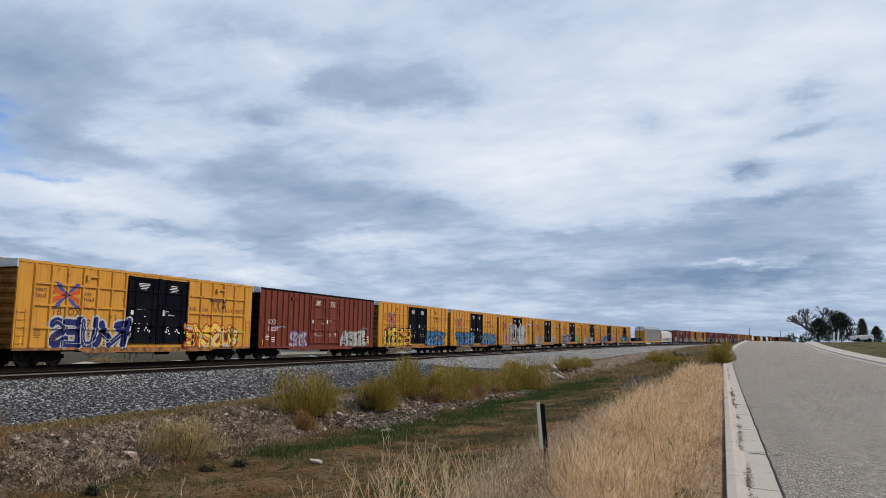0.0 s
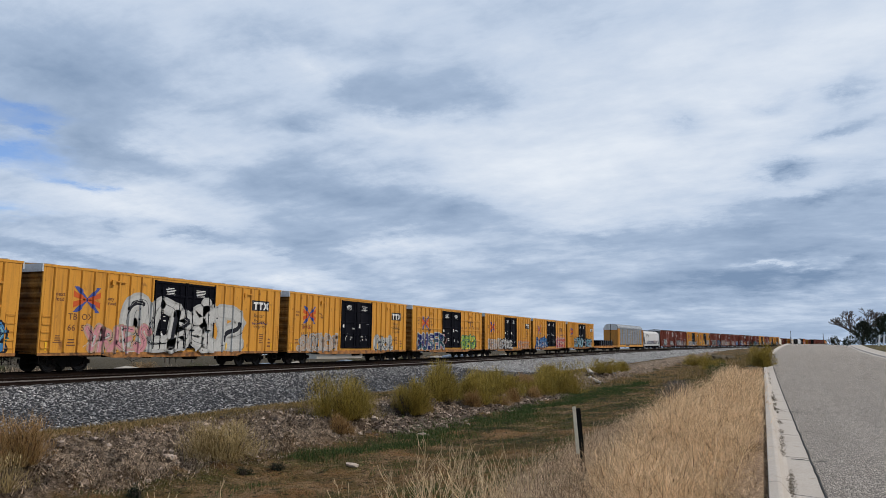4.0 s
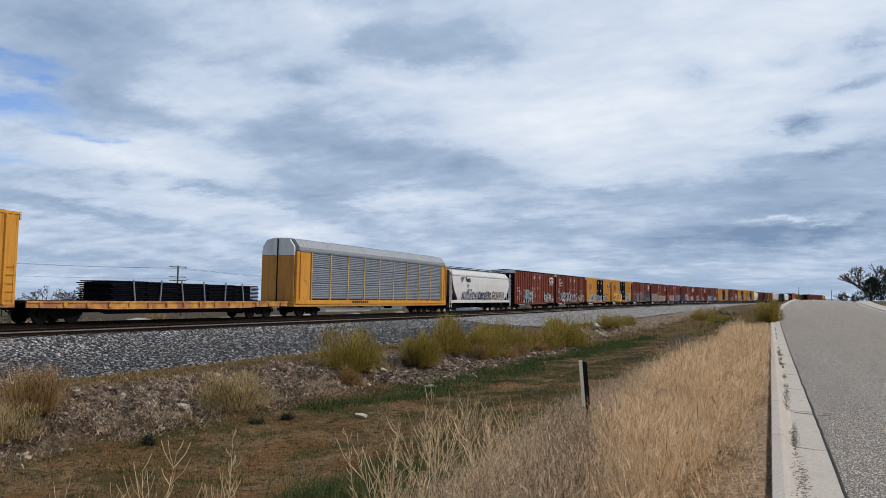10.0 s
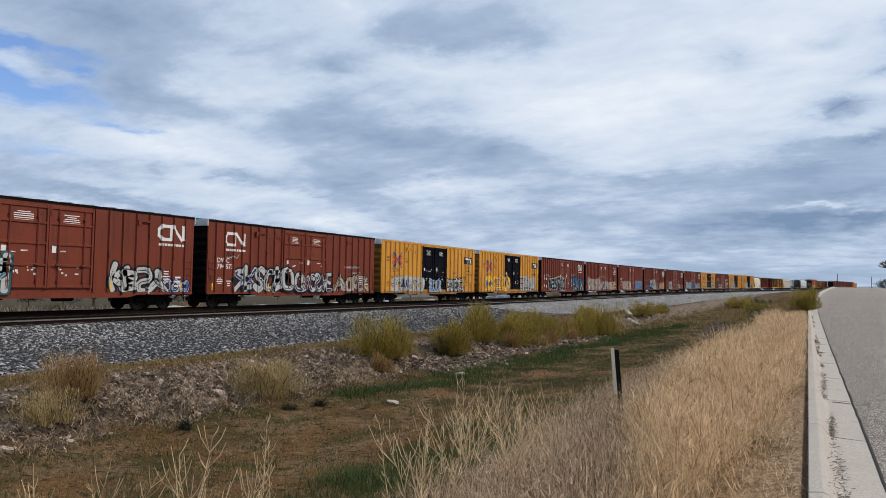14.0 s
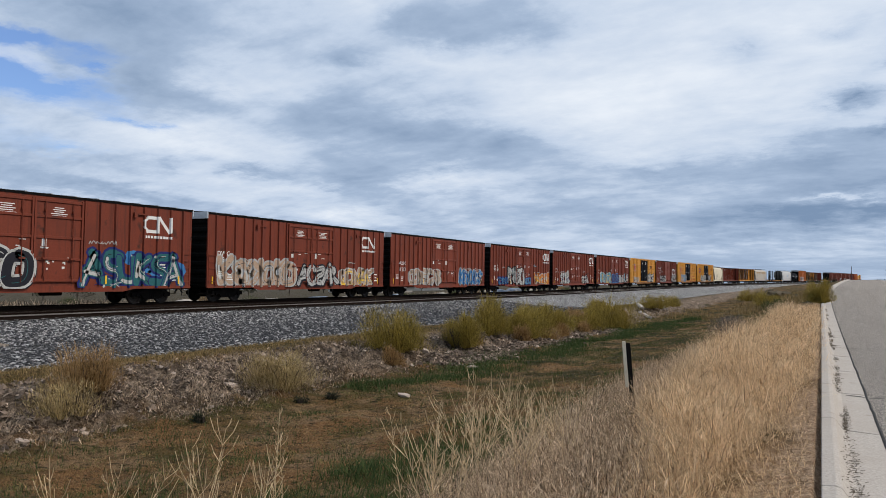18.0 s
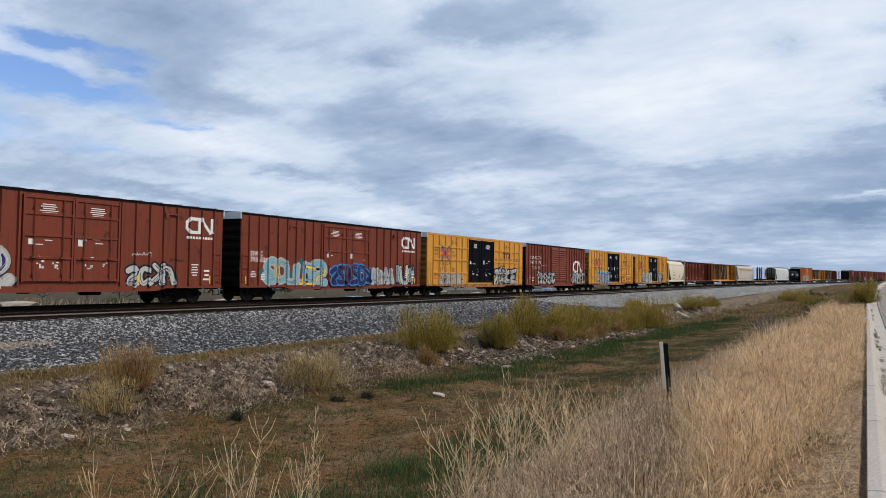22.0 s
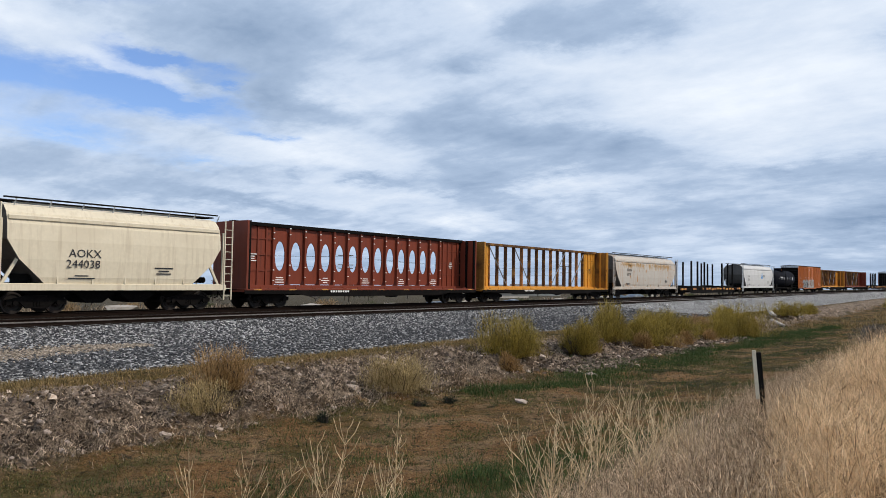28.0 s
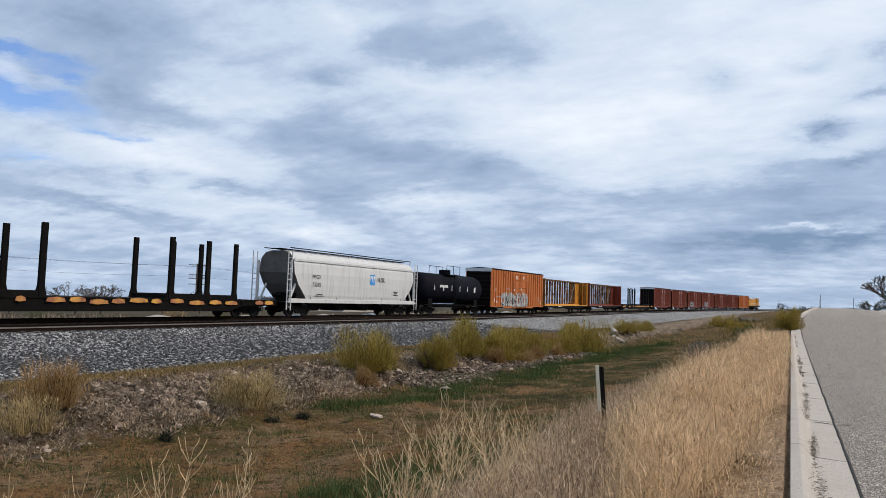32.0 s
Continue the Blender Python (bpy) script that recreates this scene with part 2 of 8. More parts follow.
M["rust"] = material("pale_orange_rust", (0.44, 0.28, 0.13), 0.85, grain=20, vary=0.2, patch=2, other=(0.40, 0.32, 0.22))
M["sill_rust"] = material("faded_orange_sill_paint", (0.36, 0.16, 0.05), 0.8, grain=16, vary=0.3, patch=2.5, other=(0.12, 0.06, 0.03), other_at=0.52)
M["sill_yellow"] = material("chipped_orange_sill_paint", (0.60, 0.31, 0.065), 0.75, grain=16, vary=0.2, patch=1.3, other=(0.33, 0.13, 0.065), other_at=0.5, dirt=(0.10, 0.05, 0.03), dirt_at=0.6)
M["beam_brown"] = material("dark_rusted_beam_paint", (0.085, 0.045, 0.024), 0.85, spec=0.1, grain=16, vary=0.3, patch=1.6, other=(0.30, 0.15, 0.04), other_at=0.62)
M["mark_white"] = material("white_stencil", (0.72, 0.72, 0.70), 0.6, vary=0.06)
M["mark_black"] = material("black_stencil", (0.02, 0.02, 0.025), 0.6, vary=0.1)
M["mark_brown"] = material("dark_brown_stencil", (0.14, 0.06, 0.03), 0.6, vary=0.1)
M["logo_blue"] = material("blue_logo_paint", (0.05, 0.08, 0.28), 0.6, vary=0.06)
M["logo_orange"] = material("red_orange_logo_paint", (0.52, 0.09, 0.02), 0.6, vary=0.06)
M["sky_blue"] = material("light_blue_logo_paint", (0.05, 0.26, 0.6), 0.6, vary=0.06)
M["reflector"] = material("yellow_reflector_tape", (0.8, 0.48, 0.03), 0.4, vary=0.06)
for nm, c in dict(blue=(0.014, 0.02, 0.12), lblue=(0.045, 0.19, 0.42), cyan=(0.17, 0.36, 0.44), white=(0.45, 0.45, 0.435), black=(0.012, 0.012, 0.018), red=(0.42, 0.05, 0.03),
                  green=(0.28, 0.42, 0.06), teal=(0.02, 0.11, 0.12), yellow=(0.78, 0.52, 0.07), orange=(0.6, 0.2, 0.03), pink=(0.5, 0.22, 0.25), tan=(0.40, 0.28, 0.20), grey=(0.38, 0.38, 0.37), purple=(0.2, 0.06, 0.22)).items():
    M["sp_" + nm] = material("spray_" + nm, c, 0.55, vary=0.12, grain=9)


# ---- small mesh kit ----
def box(bm, x0, x1, y0, y1, z0, z1, m=0):
    v = [bm.verts.new(p) for p in ((x0, y0, z0), (x1, y0, z0), (x1, y1, z0), (x0, y1, z0), (x0, y0, z1), (x1, y0, z1), (x1, y1, z1), (x0, y1, z1))]
    for f in ((3, 2, 1, 0), (4, 5, 6, 7), (0, 1, 5, 4), (1, 2, 6, 5), (2, 3, 7, 6), (3, 0, 4, 7)):
        bm.faces.new([v[i] for i in f]).material_index = m
    return v


def rod(bm, a, b, r, n=6, m=0):
    a, b = Vector(a), Vector(b)
    q = (b - a).to_track_quat("Z", "Y").to_matrix()
    ring = [[bm.verts.new(p + q @ Vector((r * math.cos(6.28319 * i / n), r * math.sin(6.28319 * i / n), 0))) for i in range(n)] for p in (a, b)]
    for i in range(n):
        j = (i + 1) % n
        bm.faces.new((ring[0][i], ring[0][j], ring[1][j], ring[1][i])).material_index = m
    bm.faces.new(ring[0][::-1]).material_index = m
    bm.faces.new(ring[1]).material_index = m


def prism(bm, outline, axis, a, b, m=0):
    """An outline of (u, v) pushed along an axis from a to b. axis x: (y, z); y: (x, z); z: (x, y)."""
    def at(u, v, w):
        return {"x": (w, u, v), "y": (u, w, v), "z": (u, v, w)}[axis]
    n = len(outline)
    rings = [[bm.verts.new(at(u, v, w)) for u, v in outline] for w in (a, b)]
    for i in range(n):
        j = (i + 1) % n
        bm.faces.new((rings[0][i], rings[0][j], rings[1][j], rings[1][i])).material_index = m
    bm.faces.new(rings[0][::-1]).material_index = m
    bm.faces.new(rings[1]).material_index = m


def mesh_of(name, bm, mats, bevel=0.0, smooth=False):
    if bevel:
        bmesh.ops.bevel(bm, geom=list(bm.edges), offset=bevel, segments=1, affect="EDGES", profile=0.5)
    bmesh.ops.recalc_face_normals(bm, faces=bm.faces)
    me = bpy.data.meshes.new(name)
    bm.to_mesh(me)
    bm.free()
    for m in (mats if isinstance(mats, (list, tuple)) else [mats]):
        me.materials.append(m)
    if smooth:
        for p in me.polygons:
            p.use_smooth = True
    return me


def put(name, me, parent=None, m=None, label=""):
    ob = new(name, me)
    if parent is not None:
        ob.parent = parent
    if m is not None:
        ob.matrix_basis = m
    if label:
        ob["label"] = label
    return ob


def part(name, bm, mats, parent, label="", m=None, bevel=0.0, smooth=False):
    return put(name, mesh_of(name, bm, mats, bevel, smooth), parent, m, label)


KEPT = {}


def shared(key, make):
    if key not in KEPT:
        KEPT[key] = make()
    return KEPT[key]


def thing(name, label, category, m=None, group=""):
    ob = tagged(new(name), label, category, group)
    ob.empty_display_size = 0.3
    if m is not None:
        ob.matrix_basis = m
    return ob


def sheet(name, verts, faces, mats, kind="", smooth=False):
    me = bpy.data.meshes.new(name)
    me.from_pydata([tuple(v) for v in verts], [], [tuple(f) for f in faces])
    for m in (mats if isinstance(mats, (list, tuple)) else [mats]):
        me.materials.append(m)
    if smooth:
        me.polygons.foreach_set("use_smooth", [True] * len(me.polygons))
    ob = new(name, me)
    if kind:
        ob["kind"] = kind
    return ob


# ---- the lie of the land: the track runs along y ----
RAIL_Z, TRACK_X, SPEED = -0.10, -33.4, 19.33
BEND_Y, BEND_R, BEND_END = 112.0, 1450.0, 284.0


def track_at(s):
    """Place and heading (degrees, clockwise from y) of the track's centre line, s metres along it."""
    if s <= BEND_Y:
        return TRACK_X, s, 0.0
    a, on = (min(s, BEND_END) - BEND_Y) / BEND_R, max(0.0, s - BEND_END)
    return TRACK_X + BEND_R * (1 - math.cos(a)) + on * math.sin(a), BEND_Y + BEND_R * math.sin(a) + on * math.cos(a), math.degrees(a)


def track_rise(s):
    """How far the track has climbed above its level stretch, s metres along it."""
    return 0.0 if s < 50 else 0.0052 * ((s - 50) ** 2 / 120 if s < 110 else s - 80)


def road_z(y):
    return 0.0 if y < 25 else 2.15 * min(1.0, (y - 25) / 135.0) ** 1.35 - 0.008 * min(80.0, max(0.0, y - 168))


def road_x(y):
    """How far the road swings to the right of the straight line ahead."""
    return -0.0165 * y if y < 45 else -0.0165 * y + (y - 45) ** 2 / 3025.0


PROFILE_X = [-4200, -400, -150, -60, -38, -36, -34.9, -31.9, -29.6, -25.5, -22.0, -18.6, -16.2, -15.0, -13.6, -12.2, -10.5, -8.0, -5.2, -3.0, -1.6, -0.06, -0.03, 0.0]
PROFILE_Z = [-135.0, -13.0, -5.0, -1.4, -1.2, -1.0, -0.75, -0.75, -0.75, -0.75, -1.0, -0.95, -0.74, -0.70, -1.10, -1.42, -1.50, -1.40, -1.05, -0.66, -0.24, 0.095, 0.0, 0.0]


def fine_noise(x, y, s, seed=0.0):
    return noise.noise(Vector((x * s + seed, y * s - seed, seed)))


def ground_z(x, y):
    """Height of the ground."""
    shift = max(0.0, track_at(y)[0] - TRACK_X) if y > BEND_Y else 0.0
    kerb = road_x(y)
    if x > kerb + 0.10 and y > 245:
        return min(road_z(y) - 0.25, track_rise(y) + RAIL_Z - 1.0)
    if x > kerb + 0.10:
        return road_z(y) - 0.40 if x < kerb + 11.3 else road_z(y) - 0.05 + 0.02 * min(40, x - kerb - 11.3)
    f = 0.0 if x < -18 - shift else min(1.0, (x + 18) / 17.0)
    z = float(np.interp(x - shift * (1 - max(0, f)) - kerb * max(0, f), PROFILE_X, PROFILE_Z)) + max(0.0, f) ** 2 * road_z(y)
    z += track_rise(y) * (1 - max(0.0, f))
    far = max(0.0, min(1.0, (y - 60) / 70.0))
    ditch = max(0.0, 1 - abs(x + 9.5) / 8.0)
    z += 0.75 * far * ditch
    if -16.5 < x < -0.6:
        z += 0.10 * fine_noise(x, y, 0.55) + 0.06 * fine_noise(x, y, 1.7, 4.0) + 0.035 * fine_noise(x, y, 3.3, 8.0)
        bank = max(0.0, 1 - abs(x + 13.4) / 1.9)
        z += bank * (0.30 * fine_noise(x, y, 0.9, 9.0) + 0.50 * fine_noise(x, y, 2.0, 2.0) + 0.16 * fine_noise(x, y, 4.1, 5.0))
    elif x < -40:
        z += 0.5 * fine_noise(x, y, 0.02, 3.0)
    return z


def ground_material():
    m = bpy.data.materials.new("verge_soil_and_turf")
    m.use_nodes = True
    nt = m.node_tree
    N, L = nt.nodes.new, nt.links.new
    bsdf = nt.nodes["Principled BSDF"]
    bsdf.inputs["Roughness"].default_value = 0.95
    bsdf.inputs["Specular IOR Level"].default_value = 0.1
    tc = N("ShaderNodeTexCoord")

    def noise_(scale, detail=6.0, rough=0.55):
        n = N("ShaderNodeTexNoise")
        n.inputs["Scale"].default_value, n.inputs["Detail"].default_value, n.inputs["Roughness"].default_value = scale, detail, rough
        L(tc.outputs["Object"], n.inputs["Vector"])
        return n.outputs[0]

    def step(fac, lo, hi):
        n = N("ShaderNodeMapRange")
        n.interpolation_type = "SMOOTHSTEP"
        n.inputs[1].default_value, n.inputs[2].default_value = lo, hi
        L(fac, n.inputs[0])
        return n.outputs[0]

    def mix_(fac, a, b):
        n = N("ShaderNodeMix")
        n.data_type = "RGBA"
        L(fac, n.inputs[0])
        for i, v in ((6, a), (7, b)):
            if isinstance(v, tuple):
                n.inputs[i].default_value = (*v, 1)
            else:
                L(v, n.inputs[i])
        return n.outputs[2]

    def mul(a, b):
        n = N("ShaderNodeMath")
        n.operation = "MULTIPLY"
        L(a, n.inputs[0])
        L(b, n.inputs[1])
        return n.outputs[0]

    def add(a, k):
        n = N("ShaderNodeMath")
        n.operation = "ADD"
        L(a, n.inputs[0])
        if isinstance(k, float):
            n.inputs[1].default_value = k
        else:
            L(k, n.inputs[1])
        return n.outputs[0]

    sep = N("ShaderNodeSeparateXYZ")
    L(tc.outputs["Object"], sep.inputs[0])
    wob = N("ShaderNodeMath")
    wob.operation = "MULTIPLY_ADD"
    L(noise_(0.7), wob.inputs[0])
    wob.inputs[1].default_value = 2.4
    L(sep.outputs[0], wob.inputs[2])
    x = wob.outputs[0]                       # x with a ragged edge, about 1.2 m to the right
    grain = noise_(26.0, 8.0, 0.7)
    turf = mix_(step(noise_(0.42), 0.42, 0.62), (0.235, 0.126, 0.053), (0.092, 0.072, 0.024))
    turf = mix_(step(noise_(1.7, 7.0), 0.5, 0.72), turf, (0.165, 0.10, 0.05))
    turf = mix_(step(noise_(0.9, 5.0), 0.48, 0.62), turf, (0.245, 0.155, 0.082))
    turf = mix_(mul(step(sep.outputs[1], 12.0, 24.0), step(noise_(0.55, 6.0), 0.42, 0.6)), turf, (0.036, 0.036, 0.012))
    # near-black flecks put the shade between tufts into the turf colour
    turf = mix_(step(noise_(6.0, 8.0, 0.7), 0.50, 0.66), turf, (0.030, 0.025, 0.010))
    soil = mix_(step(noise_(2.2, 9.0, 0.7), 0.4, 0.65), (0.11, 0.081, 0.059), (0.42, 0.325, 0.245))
    # shade of the bank's hollows, painted as near-black flecks
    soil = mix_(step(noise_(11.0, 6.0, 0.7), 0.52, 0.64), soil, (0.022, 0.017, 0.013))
    bankmask = mul(step(x, -14.6, -13.4), step(x, -10.7, -11.9))
    col = mix_(bankmask, turf, soil)
    strip = mix_(step(noise_(14.0, 8.0, 0.7), 0.4, 0.7), (0.38, 0.25, 0.155), (0.72, 0.53, 0.37))
    col = mix_(mul(step(x, 0.25, 0.85), step(sep.outputs[1], 58.0, 36.0)), col, strip)
    lawn = mix_(step(noise_(0.5, 8.0), 0.4, 0.65), (0.055, 0.058, 0.022), (0.19, 0.14, 0.07))
    col = mix_(step(sep.outputs[0], 11.5, 12.5), col, lawn)
    col = mix_(step(x, -37.0, -39.5), col, (0.075, 0.062, 0.04))
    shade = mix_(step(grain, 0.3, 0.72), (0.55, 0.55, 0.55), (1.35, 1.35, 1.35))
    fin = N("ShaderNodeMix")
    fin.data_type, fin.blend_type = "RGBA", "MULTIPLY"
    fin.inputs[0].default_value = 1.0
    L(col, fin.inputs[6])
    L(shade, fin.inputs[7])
    L(fin.outputs[2], bsdf.inputs["Base Color"])
    b = N("ShaderNodeBump")
    b.inputs["Strength"].default_value, b.inputs["Distance"].default_value = 0.9, 0.06
    L(grain, b.inputs["Height"])
    lumps = N("ShaderNodeBump")
    lumps.inputs["Strength"].default_value, lumps.inputs["Distance"].default_value = 1.0, 0.22
    L(noise_(7.0, 5.0, 0.6), lumps.inputs["Height"])
    L(b.outputs[0], lumps.inputs["Normal"])
    L(lumps.outputs[0], bsdf.inputs["Normal"])
    return m


def stones_material(name, lo, hi, scale, dark=(0.04, 0.04, 0.045), patches=0.8):
    """Loose stones: each cell has a shade of its own, with dark gaps between."""
    m = bpy.data.materials.new(name)
    m.use_nodes = True
    nt = m.node_tree
    N, L = nt.nodes.new, nt.links.new
    bsdf = nt.nodes["Principled BSDF"]
    bsdf.inputs["Roughness"].default_value = 0.9
    bsdf.inputs["Specular IOR Level"].default_value = 0.2
    tc = N("ShaderNodeTexCoord")
    v = N("ShaderNodeTexVoronoi")
    v.inputs["Scale"].default_value = scale
    L(tc.outputs["Object"], v.inputs["Vector"])
    e = N("ShaderNodeTexVoronoi")
    e.feature = "DISTANCE_TO_EDGE"
    e.inputs["Scale"].default_value = scale
    L(tc.outputs["Object"], e.inputs["Vector"])
    sep = N("ShaderNodeSeparateColor")
    L(v.outputs["Color"], sep.inputs[0])
    big = N("ShaderNodeTexNoise")
    big.inputs["Scale"].default_value, big.inputs["Detail"].default_value = 0.35, 6.0
    L(tc.outputs["Object"], big.inputs["Vector"])
    mx = N("ShaderNodeMix")
    mx.data_type = "RGBA"
    L(sep.outputs[0], mx.inputs[0])
    mx.inputs[6].default_value, mx.inputs[7].default_value = (*lo, 1), (*hi, 1)
    edge = N("ShaderNodeMapRange")
    edge.inputs[1].default_value, edge.inputs[2].default_value = 0.02, 0.16
    L(e.outputs["Distance"], edge.inputs[0])
    m2 = N("ShaderNodeMix")
    m2.data_type = "RGBA"
    L(edge.outputs[0], m2.inputs[0])
    m2.inputs[6].default_value = (*dark, 1)
    L(mx.outputs[2], m2.inputs[7])
    m3 = N("ShaderNodeMix")
    m3.data_type, m3.blend_type = "RGBA", "MULTIPLY"
    m3.inputs[0].default_value = patches
    r = N("ShaderNodeMapRange")
    r.inputs[1].default_value, r.inputs[2].default_value, r.inputs[3].default_value, r.inputs[4].default_value = 0.3, 0.7, 0.72, 1.2
    L(big.outputs[0], r.inputs[0])
    L(m2.outputs[2], m3.inputs[6])
    L(r.outputs[0], m3.inputs[7])
    L(m3.outputs[2], bsdf.inputs["Base Color"])
    b = N("ShaderNodeBump")
    b.inputs["Strength"].default_value, b.inputs["Distance"].default_value = 1.0, 0.33 / scale
    L(edge.outputs[0], b.inputs["Height"])
    L(b.outputs[0], bsdf.inputs["Normal"])
    return m


M["ground"] = ground_material()
M["ballast"] = stones_material("grey_crushed_stone", (0.07, 0.0695, 0.07), (0.68, 0.672, 0.66), 11.0, dark=(0.008, 0.008, 0.009))
M["oily_stone"] = stones_material("oil_stained_stone", (0.012, 0.010, 0.009), (0.085, 0.07, 0.058), 11.0, dark=(0.004, 0.004, 0.004))
M["asphalt"] = stones_material("worn_chip_seal", (0.26, 0.232, 0.203), (0.55, 0.49, 0.426), 30.0, dark=(0.10, 0.089, 0.079), patches=0.25)
M["concrete"] = material("weathered_concrete", (0.41, 0.370, 0.327), 0.9, grain=40, vary=0.16, patch=0.9, other=(0.38, 0.336, 0.29), dirt=(0.25, 0.215, 0.175), dirt_at=0.66, bump=0.4)
M["timber"] = material("creosoted_timber", (0.018, 0.014, 0.012), 0.95, spec=0.08, grain=22, vary=0.3, patch=2, other=(0.035, 0.028, 0.022))
M["rail_head"] = material("gleaming_worn_rail_head", (0.21, 0.19, 0.175), 0.5, 0.3, grain=20, vary=0.15)
M["rail"] = material("rusty_rail_steel", (0.014, 0.009, 0.007), 0.85, 0.0, spec=0.05, grain=20, vary=0.2)
M["litter"] = material("dry_brown_litter", (0.10, 0.082, 0.062), 0.9, grain=30, vary=0.3)
M["tar"] = material("black_joint_tar", (0.03, 0.028, 0.026), 0.8, grain=30, vary=0.3)


def spread(lo, hi, near_lo, near_hi, step, grow=1.16):
    """Values from lo to hi, close together between near_lo and near_hi and ever wider outside."""
    mid = list(np.arange(near_lo, near_hi, step))
    out, d, v = [], step, near_hi
    while v < hi:
        out.append(v)
        d *= grow
        v += d
    left, d, v = [], step, near_lo - step
    while v > lo:
        left.append(v)
        d *= grow
        v -= d
    return [lo] + left[::-1] + mid + out + [hi]


def build_ground():
    xs = spread(-4200, 4200, -17.0, 0.2, 0.22)
    xs = sorted(set(xs + [round(-0.9 + 0.025 * i, 4) for i in range(44)] + [-31.9, -34.9, -29.6, -27.0, -18.6, -36, -38]))
    ys = spread(-900, 4500, 1.0, 60.0, 0.28, 1.08)
    verts = [(x, y, ground_z(x, y)) for y in ys for x in xs]
    n = len(xs)
    faces = [(j * n + i, j * n + i + 1, (j + 1) * n + i + 1, (j + 1) * n + i) for j in range(len(ys) - 1) for i in range(n - 1)]
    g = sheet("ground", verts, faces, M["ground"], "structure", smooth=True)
    tagged(g, "dry brown and green verge with a shallow grassy ditch", "ground")


def along(name, section, ys, mat, at, smooth=False):
    """A strip with a cross-section of (x, z) laid along the values of y by at(y) -> x, y, z, heading."""
    verts, n = [], len(section)
    for y in ys:
        px, py, pz, h = at(y)
        c, s = math.cos(radians(h)), math.sin(radians(h))
        for u, w in section:
            verts.append((px + u * c, py - u * s, pz + w))
    faces = [(j * n + i, j * n + i + 1, (j + 1) * n + i + 1, (j + 1) * n + i) for j in range(len(ys) - 1) for i in range(n - 1)]
    return sheet(name, verts, faces, mat, "structure", smooth)


def on_track(s):
    x, y, h = track_at(s)
    return x, y, RAIL_Z + track_rise(s), h


def on_road(y):
    return road_x(y), y, road_z(y), 0.0


# cross-section of the stone bed towards the street: metres from the train's track, height over its rails
BED_X = (-4.6, -1.9, -1.42, 1.42, 2.8, 4.0, 6.95, 7.5, 9.6, 11.2, 15.3, 15.9)
BED_Z = (-0.95, -0.36, -0.20, -0.20, -0.26, -0.20, -0.20, -0.36, -0.63, -0.70, -0.715, -0.79)
SIDING = 5.45      # the empty second track


def build_track():
    ys = list(range(-700, 121, 20)) + list(range(130, 800, 10))
    ball = along("ballast", list(zip(BED_X, BED_Z)), ys, M["ballast"], on_track)
    tagged(ball, "wide bed of grey crushed stone under two tracks", "ballast")
    oily = along("stained_ballast", [(-1.55, -0.30), (-1.3, -0.19), (1.36, -0.19), (1.66, -0.27)], ys, M["oily_stone"], on_track)
    tagged(oily, "dark oil-stained stone between and beside the rails", "ballast")
    # worn head of the near rail; the sky's gleam is put into its lighter colour
    for side in (SIDING + 0.755,):
        head = along("rail_head", [(side + 0.038, -0.046), (side + 0.040, -0.004), (side - 0.034, 0.001), (side - 0.04, -0.03)], ys, M["rail_head"], on_track)
        tagged(head, "grey worn head of the empty track's rail, sky gleam in its colour", "rail")
    for side in (-0.755, 0.755, SIDING - 0.755, SIDING + 0.755):
        sec = [(side - 0.07, -0.17), (side - 0.07, -0.15), (side - 0.015, -0.13), (side - 0.015, -0.05), (side - 0.036, -0.035), (side - 0.036, -0.002), (side + 0.036, -0.002),
               (side + 0.036, -0.035), (side + 0.015, -0.05), (side + 0.015, -0.13), (side + 0.07, -0.15), (side + 0.07, -0.17)]
        tagged(along("rail", sec, ys, M["rail"], on_track), "rusty brown steel rail with a worn head", "rail")
    # sleepers: the nearest apart, the rest in one mesh
    def tie_mesh():
        bm = bmesh.new()
        box(bm, -1.28, 1.28, -0.115, 0.115, -0.40, -0.172)
        return mesh_of("sleeper", bm, M["timber"], 0.012)
    bed = tagged(new("sleepers"), "dark creosoted timber sleepers with exposed ends", "sleepers", kind="structure")
    me = tie_mesh()
    r = random.Random(4)
    for i in range(170):
        x, y, z, h = on_track(2.0 + i * 0.54)
        put("sleeper", me, bed, pose(x + r.uniform(-0.03, 0.03), y, z, 0, 0, -h + r.uniform(-0.7, 0.7)))
        if i < 120:
            put("sleeper", me, bed, pose(x + SIDING + r.uniform(-0.03, 0.03), y - 2, z - 0.012, 0, 0, -h + r.uniform(-0.7, 0.7)))
    bm = bmesh.new()
    for s in list(np.arange(-60, 1.9, 0.54)) + list(np.arange(94, 420, 0.54)):
        x, y, z, h = on_track(s)
        bm2 = [bm.verts.new((x + a, y + b, z + c)) for c in (-0.40, -0.172) for a, b in ((-1.28, -0.115), (1.28, -0.115), (1.28, 0.115), (-1.28, 0.115))]
        for f in ((4, 5, 6, 7), (0, 1, 5, 4), (1, 2, 6, 5), (2, 3, 7, 6), (3, 0, 4, 7)):
            bm.faces.new([bm2[k] for k in f])
    far = part("far_sleepers", bm, M["timber"], bed)
    far["kind"] = "stuff"


